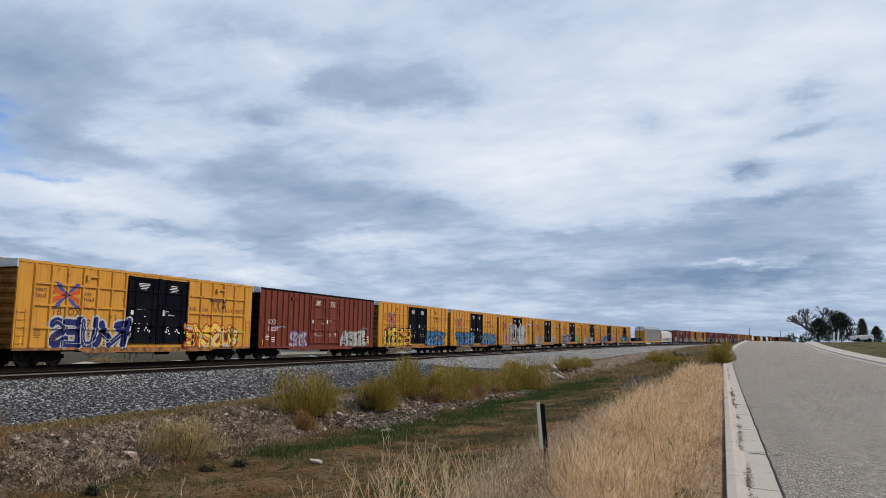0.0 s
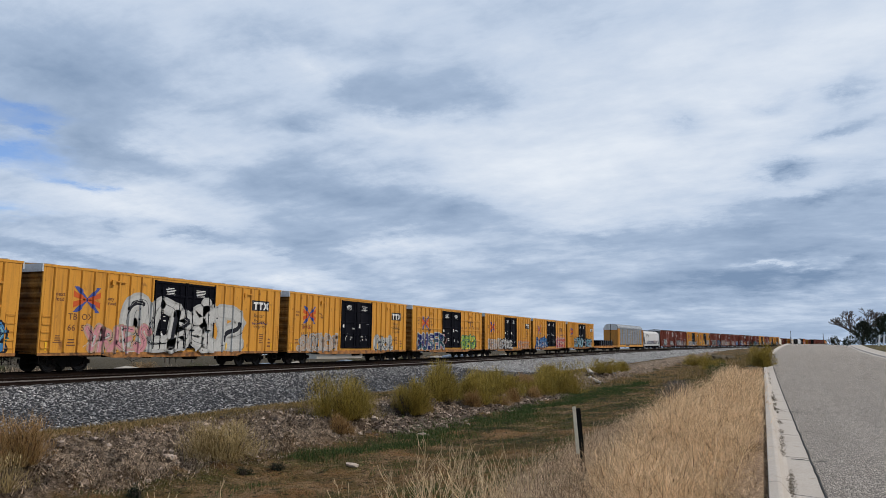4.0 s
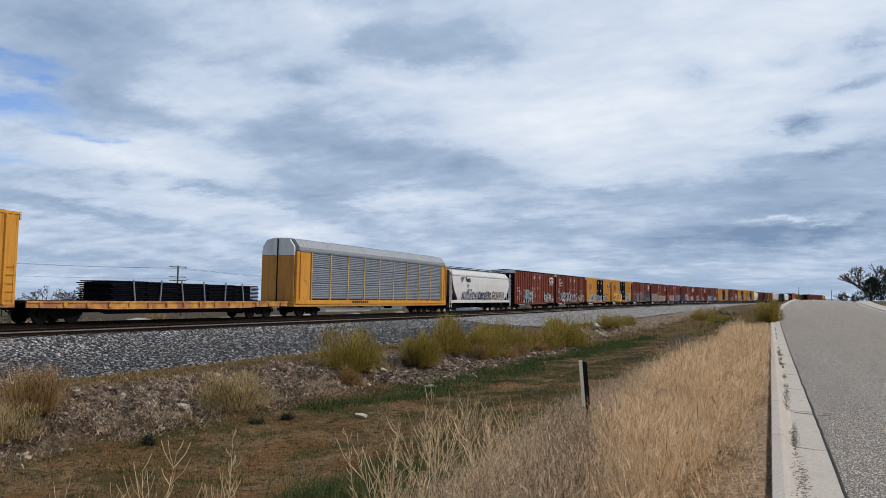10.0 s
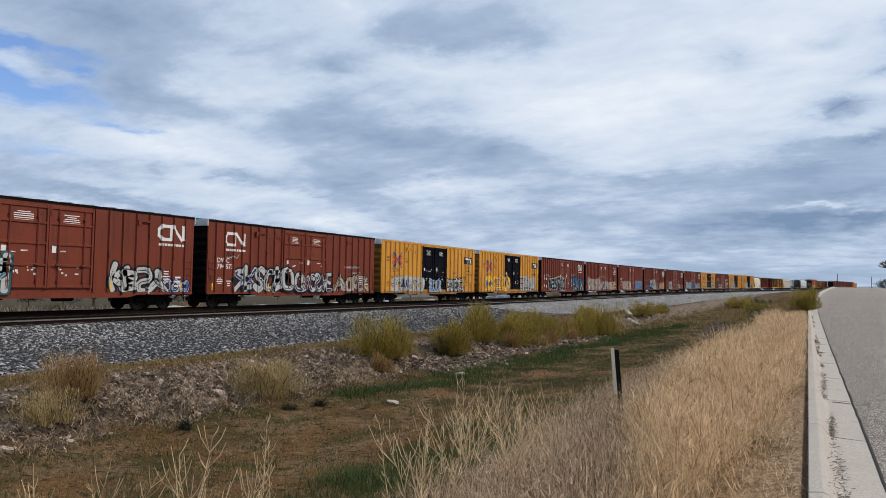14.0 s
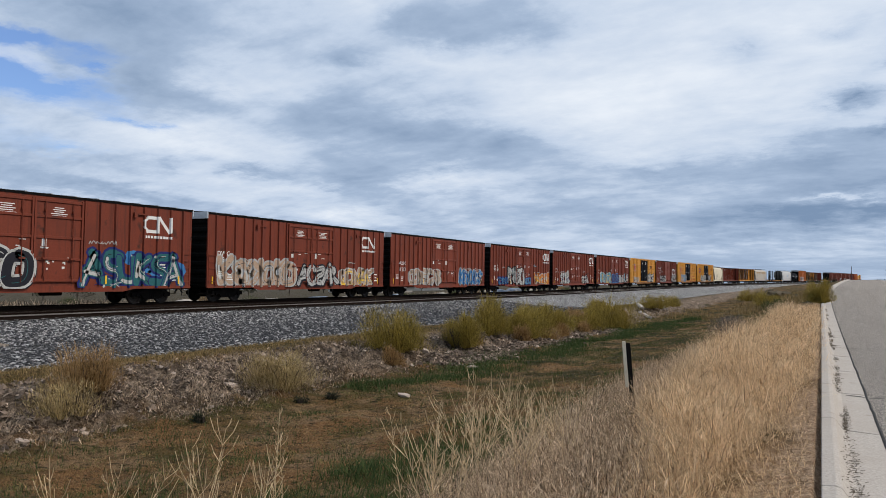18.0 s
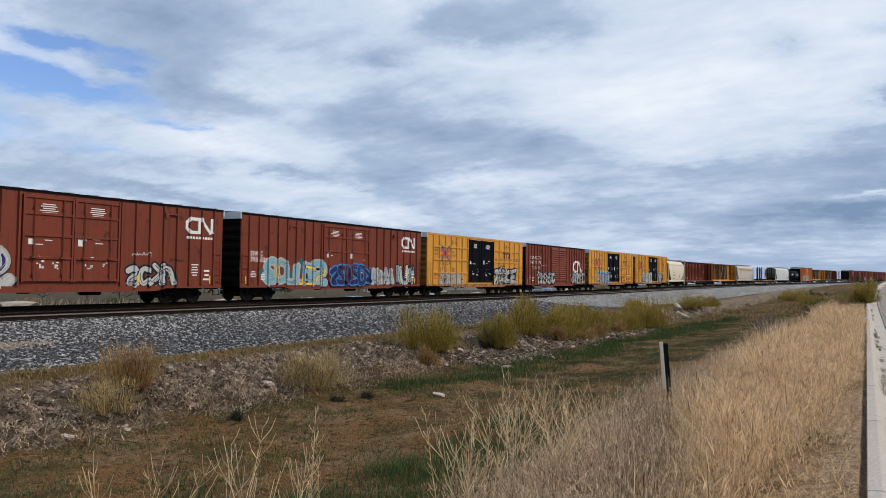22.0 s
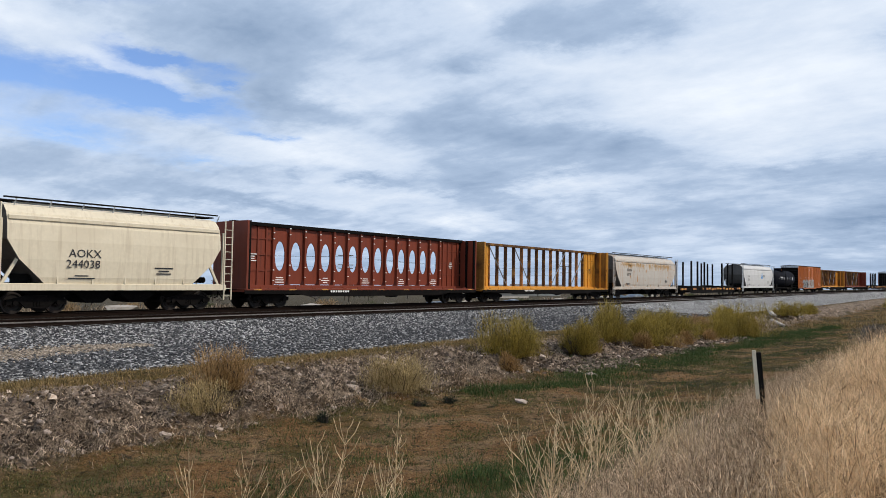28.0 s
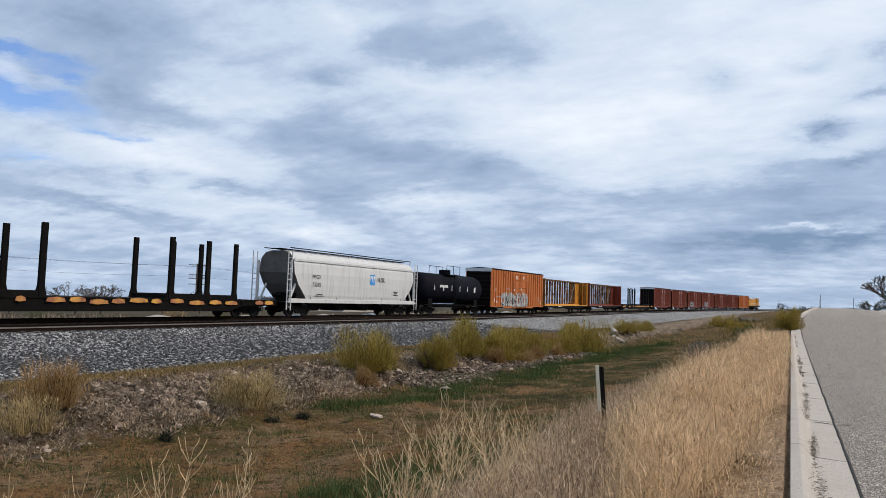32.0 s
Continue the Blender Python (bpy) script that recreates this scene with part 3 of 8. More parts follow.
def pebbles(name, x, y, z, s, mat, rs, label, category):
    """Loose angular stones, each a small tilted block with a broken outline."""
    n = len(x)
    v = np.zeros((n, 8, 3))
    turn, tip = rs.uniform(0, 6.283, n), rs.uniform(0, 6.283, n)
    for k in range(8):
        low = k < 4
        a = turn + 1.5708 * k + rs.uniform(-0.35, 0.35, n) + (0.0 if low else 0.4)
        q = s * (rs.uniform(0.75, 1.2, n) if low else rs.uniform(0.45, 0.85, n))
        v[:, k, 0], v[:, k, 1] = x + q * np.cos(a), y + q * np.sin(a) * 0.8
        v[:, k, 2] = z + (-0.1 * s if low else s * (rs.uniform(0.35, 0.6, n) + 0.18 * np.cos(a - tip)))
    base = (np.arange(n) * 8)[:, None]
    f = np.concatenate([base + np.array([q]) for q in ((0, 1, 5, 4), (1, 2, 6, 5), (2, 3, 7, 6), (3, 0, 4, 7), (4, 5, 6, 7))])
    me = bpy.data.meshes.new(name)
    me.from_pydata(v.reshape(-1, 3), [], f)
    me.materials.append(mat)
    tagged(new(name, me), label, category, kind="stuff")


def build_loose_stones():
    rs = np.random.default_rng(21)
    n = 46000
    x = rs.uniform(TRACK_X + 6.9, -17.6, n)
    y = -3 + 62 * rs.random(n) ** 1.35
    z = np.interp(x - TRACK_X, BED_X, BED_Z) + RAIL_Z - 0.01
    pebbles("loose_stones", x, y, z, rs.uniform(0.035, 0.085, n), M["loose"], rs, "loose grey crushed stone on the track bed", "ballast stones")


def build_gravel_patch():
    """Pale sandy pebbles of a wheel track across the stone bed."""
    rs = np.random.default_rng(13)
    n = 15000
    y = rs.uniform(-14, 13.5, n)
    half = np.interp(y, [-14, 2, 9, 13.5], [1.5, 1.3, 1.1, 0.25])
    u = rs.normal(0, 0.55, n)
    x = -23.4 + 0.04 * y + half * u + 0.25 * np.sin(y * 0.9)
    z = np.interp(x - TRACK_X, BED_X, BED_Z) + RAIL_Z
    pebbles("gravel_patch", x, y, z, rs.uniform(0.03, 0.075, n), M["sand"], rs, "pale sandy pebbles of a wheel track across the stone bed", "gravel patch")


def build_gutter_litter():
    rs = np.random.default_rng(31)
    n = 4200
    spots = 4.2 + 40 * rs.random(46) ** 1.7
    long, wide = rs.uniform(0.05, 0.5, 46), rs.uniform(0.008, 0.035, 46)
    k = rs.integers(0, 46, n)
    y = spots[k] + rs.normal(0, 1, n) * long[k]
    x = 0.235 + np.array([road_x(v) for v in y]) + rs.normal(0, 1, n) * wide[k] + 0.03 * np.sin(spots[k] * 7)
    v, f = [], []
    for a, b in zip(x, y):
        t, ln = rs.uniform(0, 3.14), rs.uniform(0.004, 0.022)
        dx, dy = math.cos(t) * ln, math.sin(t) * ln
        k = len(v)
        g = road_z(b) + float(np.interp(a - road_x(b), [0.13, 0.19, 0.24, 0.547], [0.12, 0.03, 0.004, -0.004])) + 0.006
        v += [(a - dx, b - dy, g), (a + dx, b + dy, g + 0.003), (a + dx - dy * 0.4, b + dy + dx * 0.4, g + 0.006), (a - dx - dy * 0.4, b - dy + dx * 0.4, g + 0.002)]
        f.append((k, k + 1, k + 2, k + 3))
    tagged(sheet("gutter_litter", v, f, M["litter"]), "dark dry litter washed along the gutter", "litter", kind="stuff")
    # cracks across pan and asphalt
    r = random.Random(5)
    for y0, x0, x1 in ((20.2, 0.14, 1.9), (20.4, 0.5, 1.3), (11.8, 0.3, 0.9), (20.5, 0.3, 1.1), (9.3, 1.6, 2.9), (13.5, 2.6, 4.4), (19.0, 4.2, 6.5), (26.0, 2.0, 5.0), (30.0, 5.0, 8.0)):
        pts, xx = [], x0
        while xx < x1:
            pts.append((xx, y0 + r.uniform(-0.06, 0.06)))
            xx += 0.16
        vv, ff = [], []
        for i, (a, b) in enumerate(pts):
            zz = road_z(b) + float(np.interp(a, [0.24, 0.547, 0.55, 3.0, 5.6, 8.3, 10.6], [0.008, 0.0, -0.008, 0.054, 0.064, -0.026, -0.156]))
            w = r.uniform(0.008, 0.022)
            vv += [(a + road_x(b), b - w, zz + 0.003), (a + road_x(b), b + w, zz + 0.003)]
            if i:
                ff.append((2 * i - 2, 2 * i, 2 * i + 1, 2 * i - 1))
        tagged(sheet("road_crack", vv, ff, M["tar"], "structure"), "thin dark crack across the street", "crack")


def build_road():
    ys = list(np.arange(-60, 60, 4.0)) + list(np.arange(60, 240, 5.0))
    road = along("road", [(0.55, -0.012), (3.0, 0.05), (5.6, 0.06), (8.3, -0.03), (10.6, -0.16)], ys, M["asphalt"], on_road, True)
    tagged(road, "worn grey chip-seal street that rises gently ahead", "road")
    def kerb_piece(flip):
        # rolled kerb with its gutter pan: outline across the road
        o = [(-0.005, -0.2), (-0.005, 0.125), (0.09, 0.135), (0.13, 0.12), (0.19, 0.03), (0.24, 0.004), (0.547, -0.004), (0.547, -0.2)]
        if flip:
            o = [(11.1 - u, w - 0.15) for u, w in o][::-1]
        bm = bmesh.new()
        prism(bm, o, "y", 0.012, 2.988)
        return mesh_of("kerb_length", bm, M["concrete"], 0.006)
    for name, flip, lab in (("kerb_west", False, "weathered concrete rolled kerb and gutter with stained joints"), ("kerb_east", True, "pale concrete kerb along the far side of the street")):
        k = tagged(new(name), lab, "kerb", kind="structure")
        me = kerb_piece(flip)
        y = -12.0
        while y < 200:
            slope = math.degrees(math.atan2(road_z(y + 3) - road_z(y), 3))
            turn = math.degrees(math.atan2(road_x(y + 3) - road_x(y), 3))
            put("kerb_length", me, k, pose(road_x(y), y, road_z(y) + 0.001, slope, 0, -turn))
            y += 3.0
    tar = along("tar_seam", [(0.545, -0.003), (0.56, 0.006), (0.574, 0.003)], list(np.arange(-12, 200, 0.4)), M["tar"], lambda y: (road_x(y) + 0.016 * fine_noise(0, y, 0.9, 3.0) + 0.016 * fine_noise(0, y, 3.1, 7.0), y, road_z(y), 0.0))
    tagged(tar, "dark tar seam between gutter and asphalt", "road seam")
    walk_ = along("pavement", [(11.112, -0.25), (11.112, -0.022), (12.9, 0.0), (12.9, -0.25)], list(np.arange(-12, 200, 4.0)), M["concrete"], on_road)
    tagged(walk_, "pale concrete pavement along the far kerb", "pavement")


# ---- the train ----
CARS = []          # (thing, metres of its middle along the track at the start)
SIDE_X, SILL_Z, EAVE_Z = 1.6, 0.95, 5.2


def letters(text, size, mat, name="lettering", spacing=1.0, bold=0.0, shear=0.0):
    """A flat mesh of the built-in font, its baseline start at the origin, lying in the y-z plane and facing +x."""
    def make():
        cu = bpy.data.curves.new("font", "FONT")
        cu.body, cu.size, cu.space_character, cu.offset, cu.shear = text, size, spacing, bold, shear
        cu.resolution_u = 2
        ob = bpy.data.objects.new("font", cu)
        me = bpy.data.meshes.new_from_object(ob)
        me.name = name
        bpy.data.objects.remove(ob)
        me.transform(pose(0, 0, 0, 90, 0, 90))
        me.materials.clear()
        me.materials.append(mat)
        return me
    return shared(("text", text, size, mat.name, spacing, bold, shear), make)


def bars(rows, mat, key, name="stencil_block"):
    """Unreadable lines of writing: plain bars, rows of (y, z, width, height)."""
    def make():
        bm = bmesh.new()
        for y, z, w, h in rows:
            box(bm, 0, 0.004, y, y + w, z, z + h)
        return mesh_of(name, bm, mat)
    return shared(("bars", key, mat.name), make)


def stencil_block(seed, w, h, n, mat):
    r = random.Random(seed)
    rows = []
    for i in range(n):
        ww = w * r.uniform(0.45, 1.0)
        rows.append(((w - ww) / 2, h - (i + 1) * h / n, ww, h / n * 0.42))
    return bars(rows, mat, ("blk", seed, w, h, n))


def painted(bm, depth, y_cuts, z_cuts, off=(0.0, 0.0)):
    """Lays flat paint on a ribbed or curved side: cuts it at the ribs' edges and moves it out to depth(y, z)."""
    for axis, cuts, o in ((1, y_cuts, off[0]), (2, z_cuts, off[1])):
        lo = min(v.co[axis] for v in bm.verts) + o
        hi = max(v.co[axis] for v in bm.verts) + o
        for c in cuts:
            if lo < c < hi:
                co, no = [0, 0, 0], [0, 0, 0]
                co[axis], no[axis] = c - o, 1
                bmesh.ops.bisect_plane(bm, geom=bm.verts[:] + bm.edges[:] + bm.faces[:], dist=1e-5, plane_co=co, plane_no=no)
    for v in bm.verts:
        v.co.x += depth(v.co.y + off[0], v.co.z + off[1])


def rounded(pts):
    """A polyline with its corners cut twice, so that it runs in curves."""
    for _ in range(2 if len(pts) > 2 else 0):
        out = [pts[0]]
        for (ya, za), (yb, zb) in zip(pts, pts[1:]):
            out += [(ya * 0.75 + yb * 0.25, za * 0.75 + zb * 0.25), (ya * 0.25 + yb * 0.75, za * 0.25 + zb * 0.75)]
        pts = out + [pts[-1]]
    return pts


GLYPHS = dict(
    A=(((0.0, 0.0), (0.5, 1.0)), ((0.45, 1.0), (0.95, 0.0)), ((0.2, 0.36), (0.8, 0.33))),
    B=(((0.18, 0.0), (0.12, 0.5), (0.18, 1.0)), ((0.1, 0.94), (0.85, 0.8), (0.3, 0.5)), ((0.3, 0.5), (0.95, 0.26), (0.12, 0.04))),
    C=(((0.92, 0.85), (0.45, 1.05), (0.08, 0.55), (0.4, -0.05), (0.92, 0.2)),),
    U=(((0.15, 1.0), (0.10, 0.1), (0.50, -0.05), (0.88, 0.1), (0.86, 1.0)),),
    S=(((0.92, 0.95), (0.2, 1.0), (0.1, 0.6), (0.85, 0.45), (0.85, 0.0), (0.08, 0.05)),),
    E=(((0.2, 0.0), (0.15, 1.0)), ((0.15, 0.95), (0.92, 1.0)), ((0.15, 0.5), (0.75, 0.54)), ((0.15, 0.04), (0.95, 0.02))),
    R=(((0.18, 0.0), (0.12, 1.0)), ((0.1, 0.94), (0.95, 0.8), (0.2, 0.5)), ((0.3, 0.5), (0.95, 0.0))),
    v=(((0.0, 1.0), (0.5, 0.5), (0.45, 0.0)), ((1.0, 0.96), (0.5, 0.5))),
    o=(((0.5, 1.0), (0.0, 0.9), (0.05, 0.1), (0.5, 0.0), (0.95, 0.1), (0.9, 0.9), (0.5, 1.0)),),
    k=(((0.2, -0.05), (0.1, 0.4), (0.3, 1.05)), ((0.95, 1.0), (0.2, 0.55), (0.55, 0.3), (1.05, 0.0))),
    z=(((0.0, 0.8), (0.4, 1.1), (0.9, 0.7), (0.1, 0.3), (0.5, -0.1), (1.0, 0.25)),))


def graffiti(seed, w, h, fill, line, accent, back=None, word=None, fit=None):
    """Spray-painted piece: fat overlapping rounded forms, each with its own contour, facing +x, lower corner at the origin."""
    r = random.Random(seed)
    bm = bmesh.new()

    def blade(pts, half, x, m, grow=0.0):
        """A stroke along pts with rounded ends, pushed out by grow."""
        n, k = len(pts), half + grow
        left, right = [], []
        for i, (y, z) in enumerate(pts):
            a, b = pts[max(0, i - 1)], pts[min(n - 1, i + 1)]
            d = Vector((b[0] - a[0], b[1] - a[1]))
            d = d.normalized() if d.length > 1e-6 else Vector((1, 0))
            rows = ((-0.8, 0.45), (-0.35, 0.9)) if i == 0 else ((0.35, 0.9), (0.8, 0.45)) if i == n - 1 else ((0.0, 1.0),)
            for e, q in rows:
                left.append(bm.verts.new((x, y + d.x * e * k - d.y * k * q, z + d.y * e * k + d.x * k * q)))
                right.append(bm.verts.new((x, y + d.x * e * k + d.y * k * q, z + d.y * e * k - d.x * k * q)))
        for i in range(len(left) - 1):
            bm.faces.new((left[i], left[i + 1], right[i + 1], right[i])).material_index = m

    def blob(cy, cz, ry, rz, x, m, n=11):
        vs = [bm.verts.new((x, cy + ry * math.cos(6.283 * i / n) * r.uniform(0.7, 1.2), cz + rz * math.sin(6.283 * i / n) * r.uniform(0.7, 1.15))) for i in range(n)]
        bm.faces.new(vs).material_index = m

    x = 0.003
    if back is not None:
        for i in range(int(w / 0.8) + 2):
            blob(r.uniform(0, w), h * r.uniform(0.1, 0.8), r.uniform(0.3, 0.8), h * r.uniform(0.12, 0.35), x, 3)
    count = len(word) if word else max(3, int(round(w / (h * 0.56))))
    cell = w / count
    forms = []
    for i in range(count):
        wide = cell * (0.92 if word else r.uniform(1.0, 1.35))
        y0 = i * cell + (cell - wide) / 2
        low, top = h * r.uniform(0.06, 0.16), h * r.uniform(0.78, 0.95)
        kind = GLYPHS[word[i]] if word else GLYPHS[r.choice("ABCUSERvokzokz")]
        fy, fz = (False, False) if word else (r.random() < 0.45, r.random() < 0.35)
        tilt = 0.04 if word else r.uniform(-0.2, 0.25) * cell
        one = []
        for st in kind:
            pts = [((1 - u if fy else u), (1 - v if fz else v)) for u, v in st]
            if not word:
                pts = [(u + r.uniform(-0.09, 0.09), v + r.uniform(-0.08, 0.08)) for u, v in pts]
            one.append(rounded([(y0 + u * wide + tilt * v, low + v * (top - low)) for u, v in pts]))
        forms.append((one, min(cell * (0.15 if word else 0.19), h * (0.155 if word else 0.19)) * r.uniform(0.85, 1.15)))
    rim = 0.03 + 0.024 * h
    for one, half in forms:                             # shade behind all
        for st in one:
            blade([(y + 0.08, z - 0.07) for y, z in st], half, x + 0.001, 4, rim)
            blade(st, half, x + 0.002, 1, rim * 1.7)
    for i, (one, half) in enumerate(forms):             # contour and fill, form upon form
        at = x + 0.003 + 0.0009 * i
        for st in one:
            blade(st, half, at, 1, rim * 0.8)
        for st in one:
            blade(st, half, at + 0.0004, 0)
        for st in one:
            if r.random() < 0.6:
                k = len(st) // 3
                blade([(y, z - half * 0.25) for y, z in (st[k:2 * k + 1] if k else st)], half * 0.45, at + 0.0006, 2)
    x += 0.004 + 0.0009 * count
    for i in range(count * 3):                          # highlights, bubbles and cuts
        blob(r.uniform(0, w), r.uniform(0.02, h * 0.95), r.uniform(0.02, 0.07), r.uniform(0.02, 0.08), x, r.choice((1, 2, 2, 4)), 6)
    for i in range(count * 3):
        one, half = r.choice(forms)
        st = r.choice(one)
        o = r.uniform(-0.7, 0.7) * half
        k = max(2, len(st) // 2)
        a = r.randrange(0, len(st) - k + 1)
        blade([(y + o, z + o * 0.5) for y, z in st[a:a + k]], 0.014, x + 0.0005, r.choice((1, 1, 4, 2)))
    for i in range(count):                              # runs and loose tags below and beside the forms
        a, b = r.uniform(-0.1, w), r.uniform(0.0, 0.3) * h
        blade([(a, b), (a + r.uniform(0.1, 0.35), b + r.uniform(-0.15, 0.25)), (a + r.uniform(0.3, 0.6), b + r.uniform(-0.1, 0.2))], 0.018, x + 0.001, r.choice((1, 2, 4)))
    for v in bm.verts:
        v.co.z = max(v.co.z, -0.06)
    return paint_mesh(bm, fit, (fill, line, accent, back or fill, "black"))


def paint_mesh(bm, fit, colours):
    if fit:
        painted(bm, *fit)
    for f in bm.faces:
        if f.normal.x < 0:
            f.normal_flip()
    me = bpy.data.meshes.new("graffiti")
    bm.to_mesh(me)
    bm.free()
    for c in colours:
        me.materials.append(M["sp_" + c])
    return me


def scrawl(seed, w, h, colour, fit):
    """A quick one-line tag: a thin looping line."""
    r = random.Random(seed)
    bm = bmesh.new()
    n = max(4, int(w / (h * 0.3)))
    pts = rounded([(w * (i + r.uniform(-0.6, 0.6)) / n, h * (0.95 if i % 2 else 0.05) * r.uniform(0.5, 1.0)) for i in range(n + 1)])
    for a, b in zip(pts, pts[1:]):
        d = Vector((b[0] - a[0], b[1] - a[1])).normalized() * 0.022
        bm.faces.new([bm.verts.new((0.004, y, z)) for y, z in ((a[0] - d.y, a[1] + d.x), (b[0] - d.y, b[1] + d.x), (b[0] + d.y, b[1] - d.x), (a[0] + d.y, a[1] - d.x))])
    return paint_mesh(bm, fit, (colour,))


def conformed(me, depth, y_cuts, z_cuts, at, k=1.0):
    """A copy of flat paint, scaled by k and laid on a ribbed side about the place at."""
    bm = bmesh.new()
    bm.from_mesh(me)
    for v in bm.verts:
        v.co.y, v.co.z = v.co.y * k, v.co.z * k
    painted(bm, depth, y_cuts, z_cuts, at)
    out = me.copy()
    bm.to_mesh(out)
    bm.free()
    return out


def flat_logo(kind):
    """Logos as plain shapes, facing +x, centred on the origin."""
    def make():
        bm = bmesh.new()
        def slab(pts, x, m):
            vs = [bm.verts.new((x, y, z)) for y, z in pts]
            bm.faces.new(vs).material_index = m
        if kind == "cross":        # two crossing pairs of bars, blue above and red-orange below
            for sy in (-1, 1):
                for sz in (-1, 1):
                    for o, m, wd in ((0.0, 0, 0.22), (0.24, 1, 0.32)):
                        if m == 1 and sz == 1:
                            pts = [(0.84, 0.46), (0.84, 0.45 - wd), (0.16, -0.05), (0.02, 0.06)]
                        elif m == 1:
                            pts = [(0.84, -0.46), (0.84, -0.45 + wd), (0.16, 0.05), (0.02, -0.06)]
                        else:
                            pts = [(0.84, 0.68 * sz), (0.54, 0.68 * sz), (-0.05, 0.04 * sz), (0.14, -0.05 * sz)]
                        slab([(sy * u, v) for u, v in pts], 0.002 + 0.001 * m, m)
            mats = [M["logo_blue"], M["logo_orange"]]
        elif kind == "worm":       # one rounded line bent twice
            pts = [(-0.05, 0.36), (-0.75, 0.36), (-0.95, 0.16), (-0.95, -0.16), (-0.75, -0.36), (-0.12, -0.36), (-0.12, 0.30), (0.0, 0.36), (0.62, -0.34), (0.72, -0.30), (0.72, 0.36)]
            for i in range(len(pts) - 1):
                (ya, za), (yb, zb) = pts[i], pts[i + 1]
                d = Vector((yb - ya, zb - za)).normalized() * 0.085
                slab([(ya - d.y - d.x, za + d.x - d.y), (yb - d.y + d.x, zb + d.x + d.y), (yb + d.y + d.x, zb - d.x + d.y), (ya + d.y - d.x, za - d.x - d.y)], 0.002 + 0.0003 * i, 0)
            mats = [M["mark_white"]]
        elif kind in ("tri_plain", "tri_box"):   # three bold upright marks, on a plain side or in a black box
            m = 0
            if kind == "tri_box":
                slab([(-0.95, -0.36), (0.95, -0.36), (0.95, 0.36), (-0.95, 0.36)], 0.002, 1)
            for c in (-0.52, 0.0):
                slab([(c - 0.26, 0.26), (c + 0.26, 0.26), (c + 0.26, 0.10), (c - 0.26, 0.10)], 0.004, m)
                slab([(c - 0.08, 0.10), (c + 0.08, 0.10), (c + 0.08, -0.28), (c - 0.08, -0.28)], 0.004, m)
            slab([(0.30, 0.26), (0.46, 0.26), (0.82, -0.28), (0.64, -0.28)], 0.004, m)
            slab([(0.66, 0.26), (0.82, 0.26), (0.46, -0.28), (0.28, -0.28)], 0.005, m)
            mats = [M["mark_white"] if kind == "tri_box" else M["mark_brown"], M["mark_black"]]
        elif kind == "horse":      # five bars and a swept dark shape
            for i in range(5):
                z = 0.42 - i * 0.19
                slab([(-2.0 + 0.05 * i, z), (-0.45 - 0.2 * i, z), (-0.5 - 0.2 * i, z - 0.1), (-1.98 + 0.05 * i, z - 0.1)], 0.002, 0)
            slab([(0.0, 0.5), (0.55, 0.5), (0.9, -0.1), (0.9, -0.45), (0.6, -0.3), (0.2, 0.25)], 0.002, 0)
            slab([(0.95, 0.28), (1.2, 0.28), (1.45, -0.05), (1.45, 0.28), (1.65, 0.28), (1.65, -0.45), (1.4, -0.45), (1.15, -0.1), (1.15, -0.45), (0.95, -0.45)], 0.003, 0)
            slab([(1.8, 0.28), (2.45, 0.28), (2.5, 0.08), (2.0, 0.05), (2.5, -0.15), (2.4, -0.45), (1.75, -0.45), (1.72, -0.25), (2.2, -0.22), (1.75, -0.0)], 0.003, 0)
            mats = [M["mark_black"]]
        else:                      # blue square with three white marks
            slab([(-0.55, -0.6), (0.55, -0.6), (0.55, 0.6), (-0.55, 0.6)], 0.002, 0)
            for i in range(3):
                c = -0.36 + 0.36 * i
                slab([(c - 0.12, 0.45), (c + 0.12, 0.45), (c + 0.12, 0.15), (c - 0.02, 0.15), (c - 0.02, -0.1 - 0.12 * i), (c - 0.12, -0.1 - 0.12 * i)], 0.004, 1)
            mats = [M["sky_blue"], M["mark_white"]]
        return mesh_of("logo", bm, mats)
    return shared(("logo", kind), make)


WHEELSETS = {}     # place of the axle along its bogie: the wheelsets there
WHEEL_R = 0.452


def wheelset_mesh():
    """Two flanged wheels on their axle, turning about x."""
    def make():
        bm = bmesh.new()
        prof = [(-0.07, 0.085), (-0.07, 0.455), (-0.04, 0.485), (-0.02, 0.46), (0.07, 0.452), (0.07, 0.38), (0.02, 0.34), (0.0, 0.2), (0.05, 0.14), (0.10, 0.12), (0.10, 0.08)]
        n = 20
        for s in (1, -1):
            rings = [[bm.verts.new((s * (x + 0.755), r * math.cos(6.28319 * i / n), r * math.sin(6.28319 * i / n))) for i in range(n)] for x, r in prof]
            for a, b in zip(rings, rings[1:]):
                for i in range(n):
                    bm.faces.new((a[i], a[(i + 1) % n], b[(i + 1) % n], b[i]))
        rod(bm, (-0.98, 0, 0), (0.98, 0, 0), 0.085, 10)
        for s in (1, -1):      # three bolts in the axle's end cap
            for i in range(3):
                t = 2.0944 * i
                rod(bm, (s * 0.97, 0.05 * math.cos(t), 0.05 * math.sin(t)), (s * 1.0, 0.05 * math.cos(t), 0.05 * math.sin(t)), 0.014, 5)
        return mesh_of("wheelset", bm, M["steel"])
    return shared("wheelset", make)


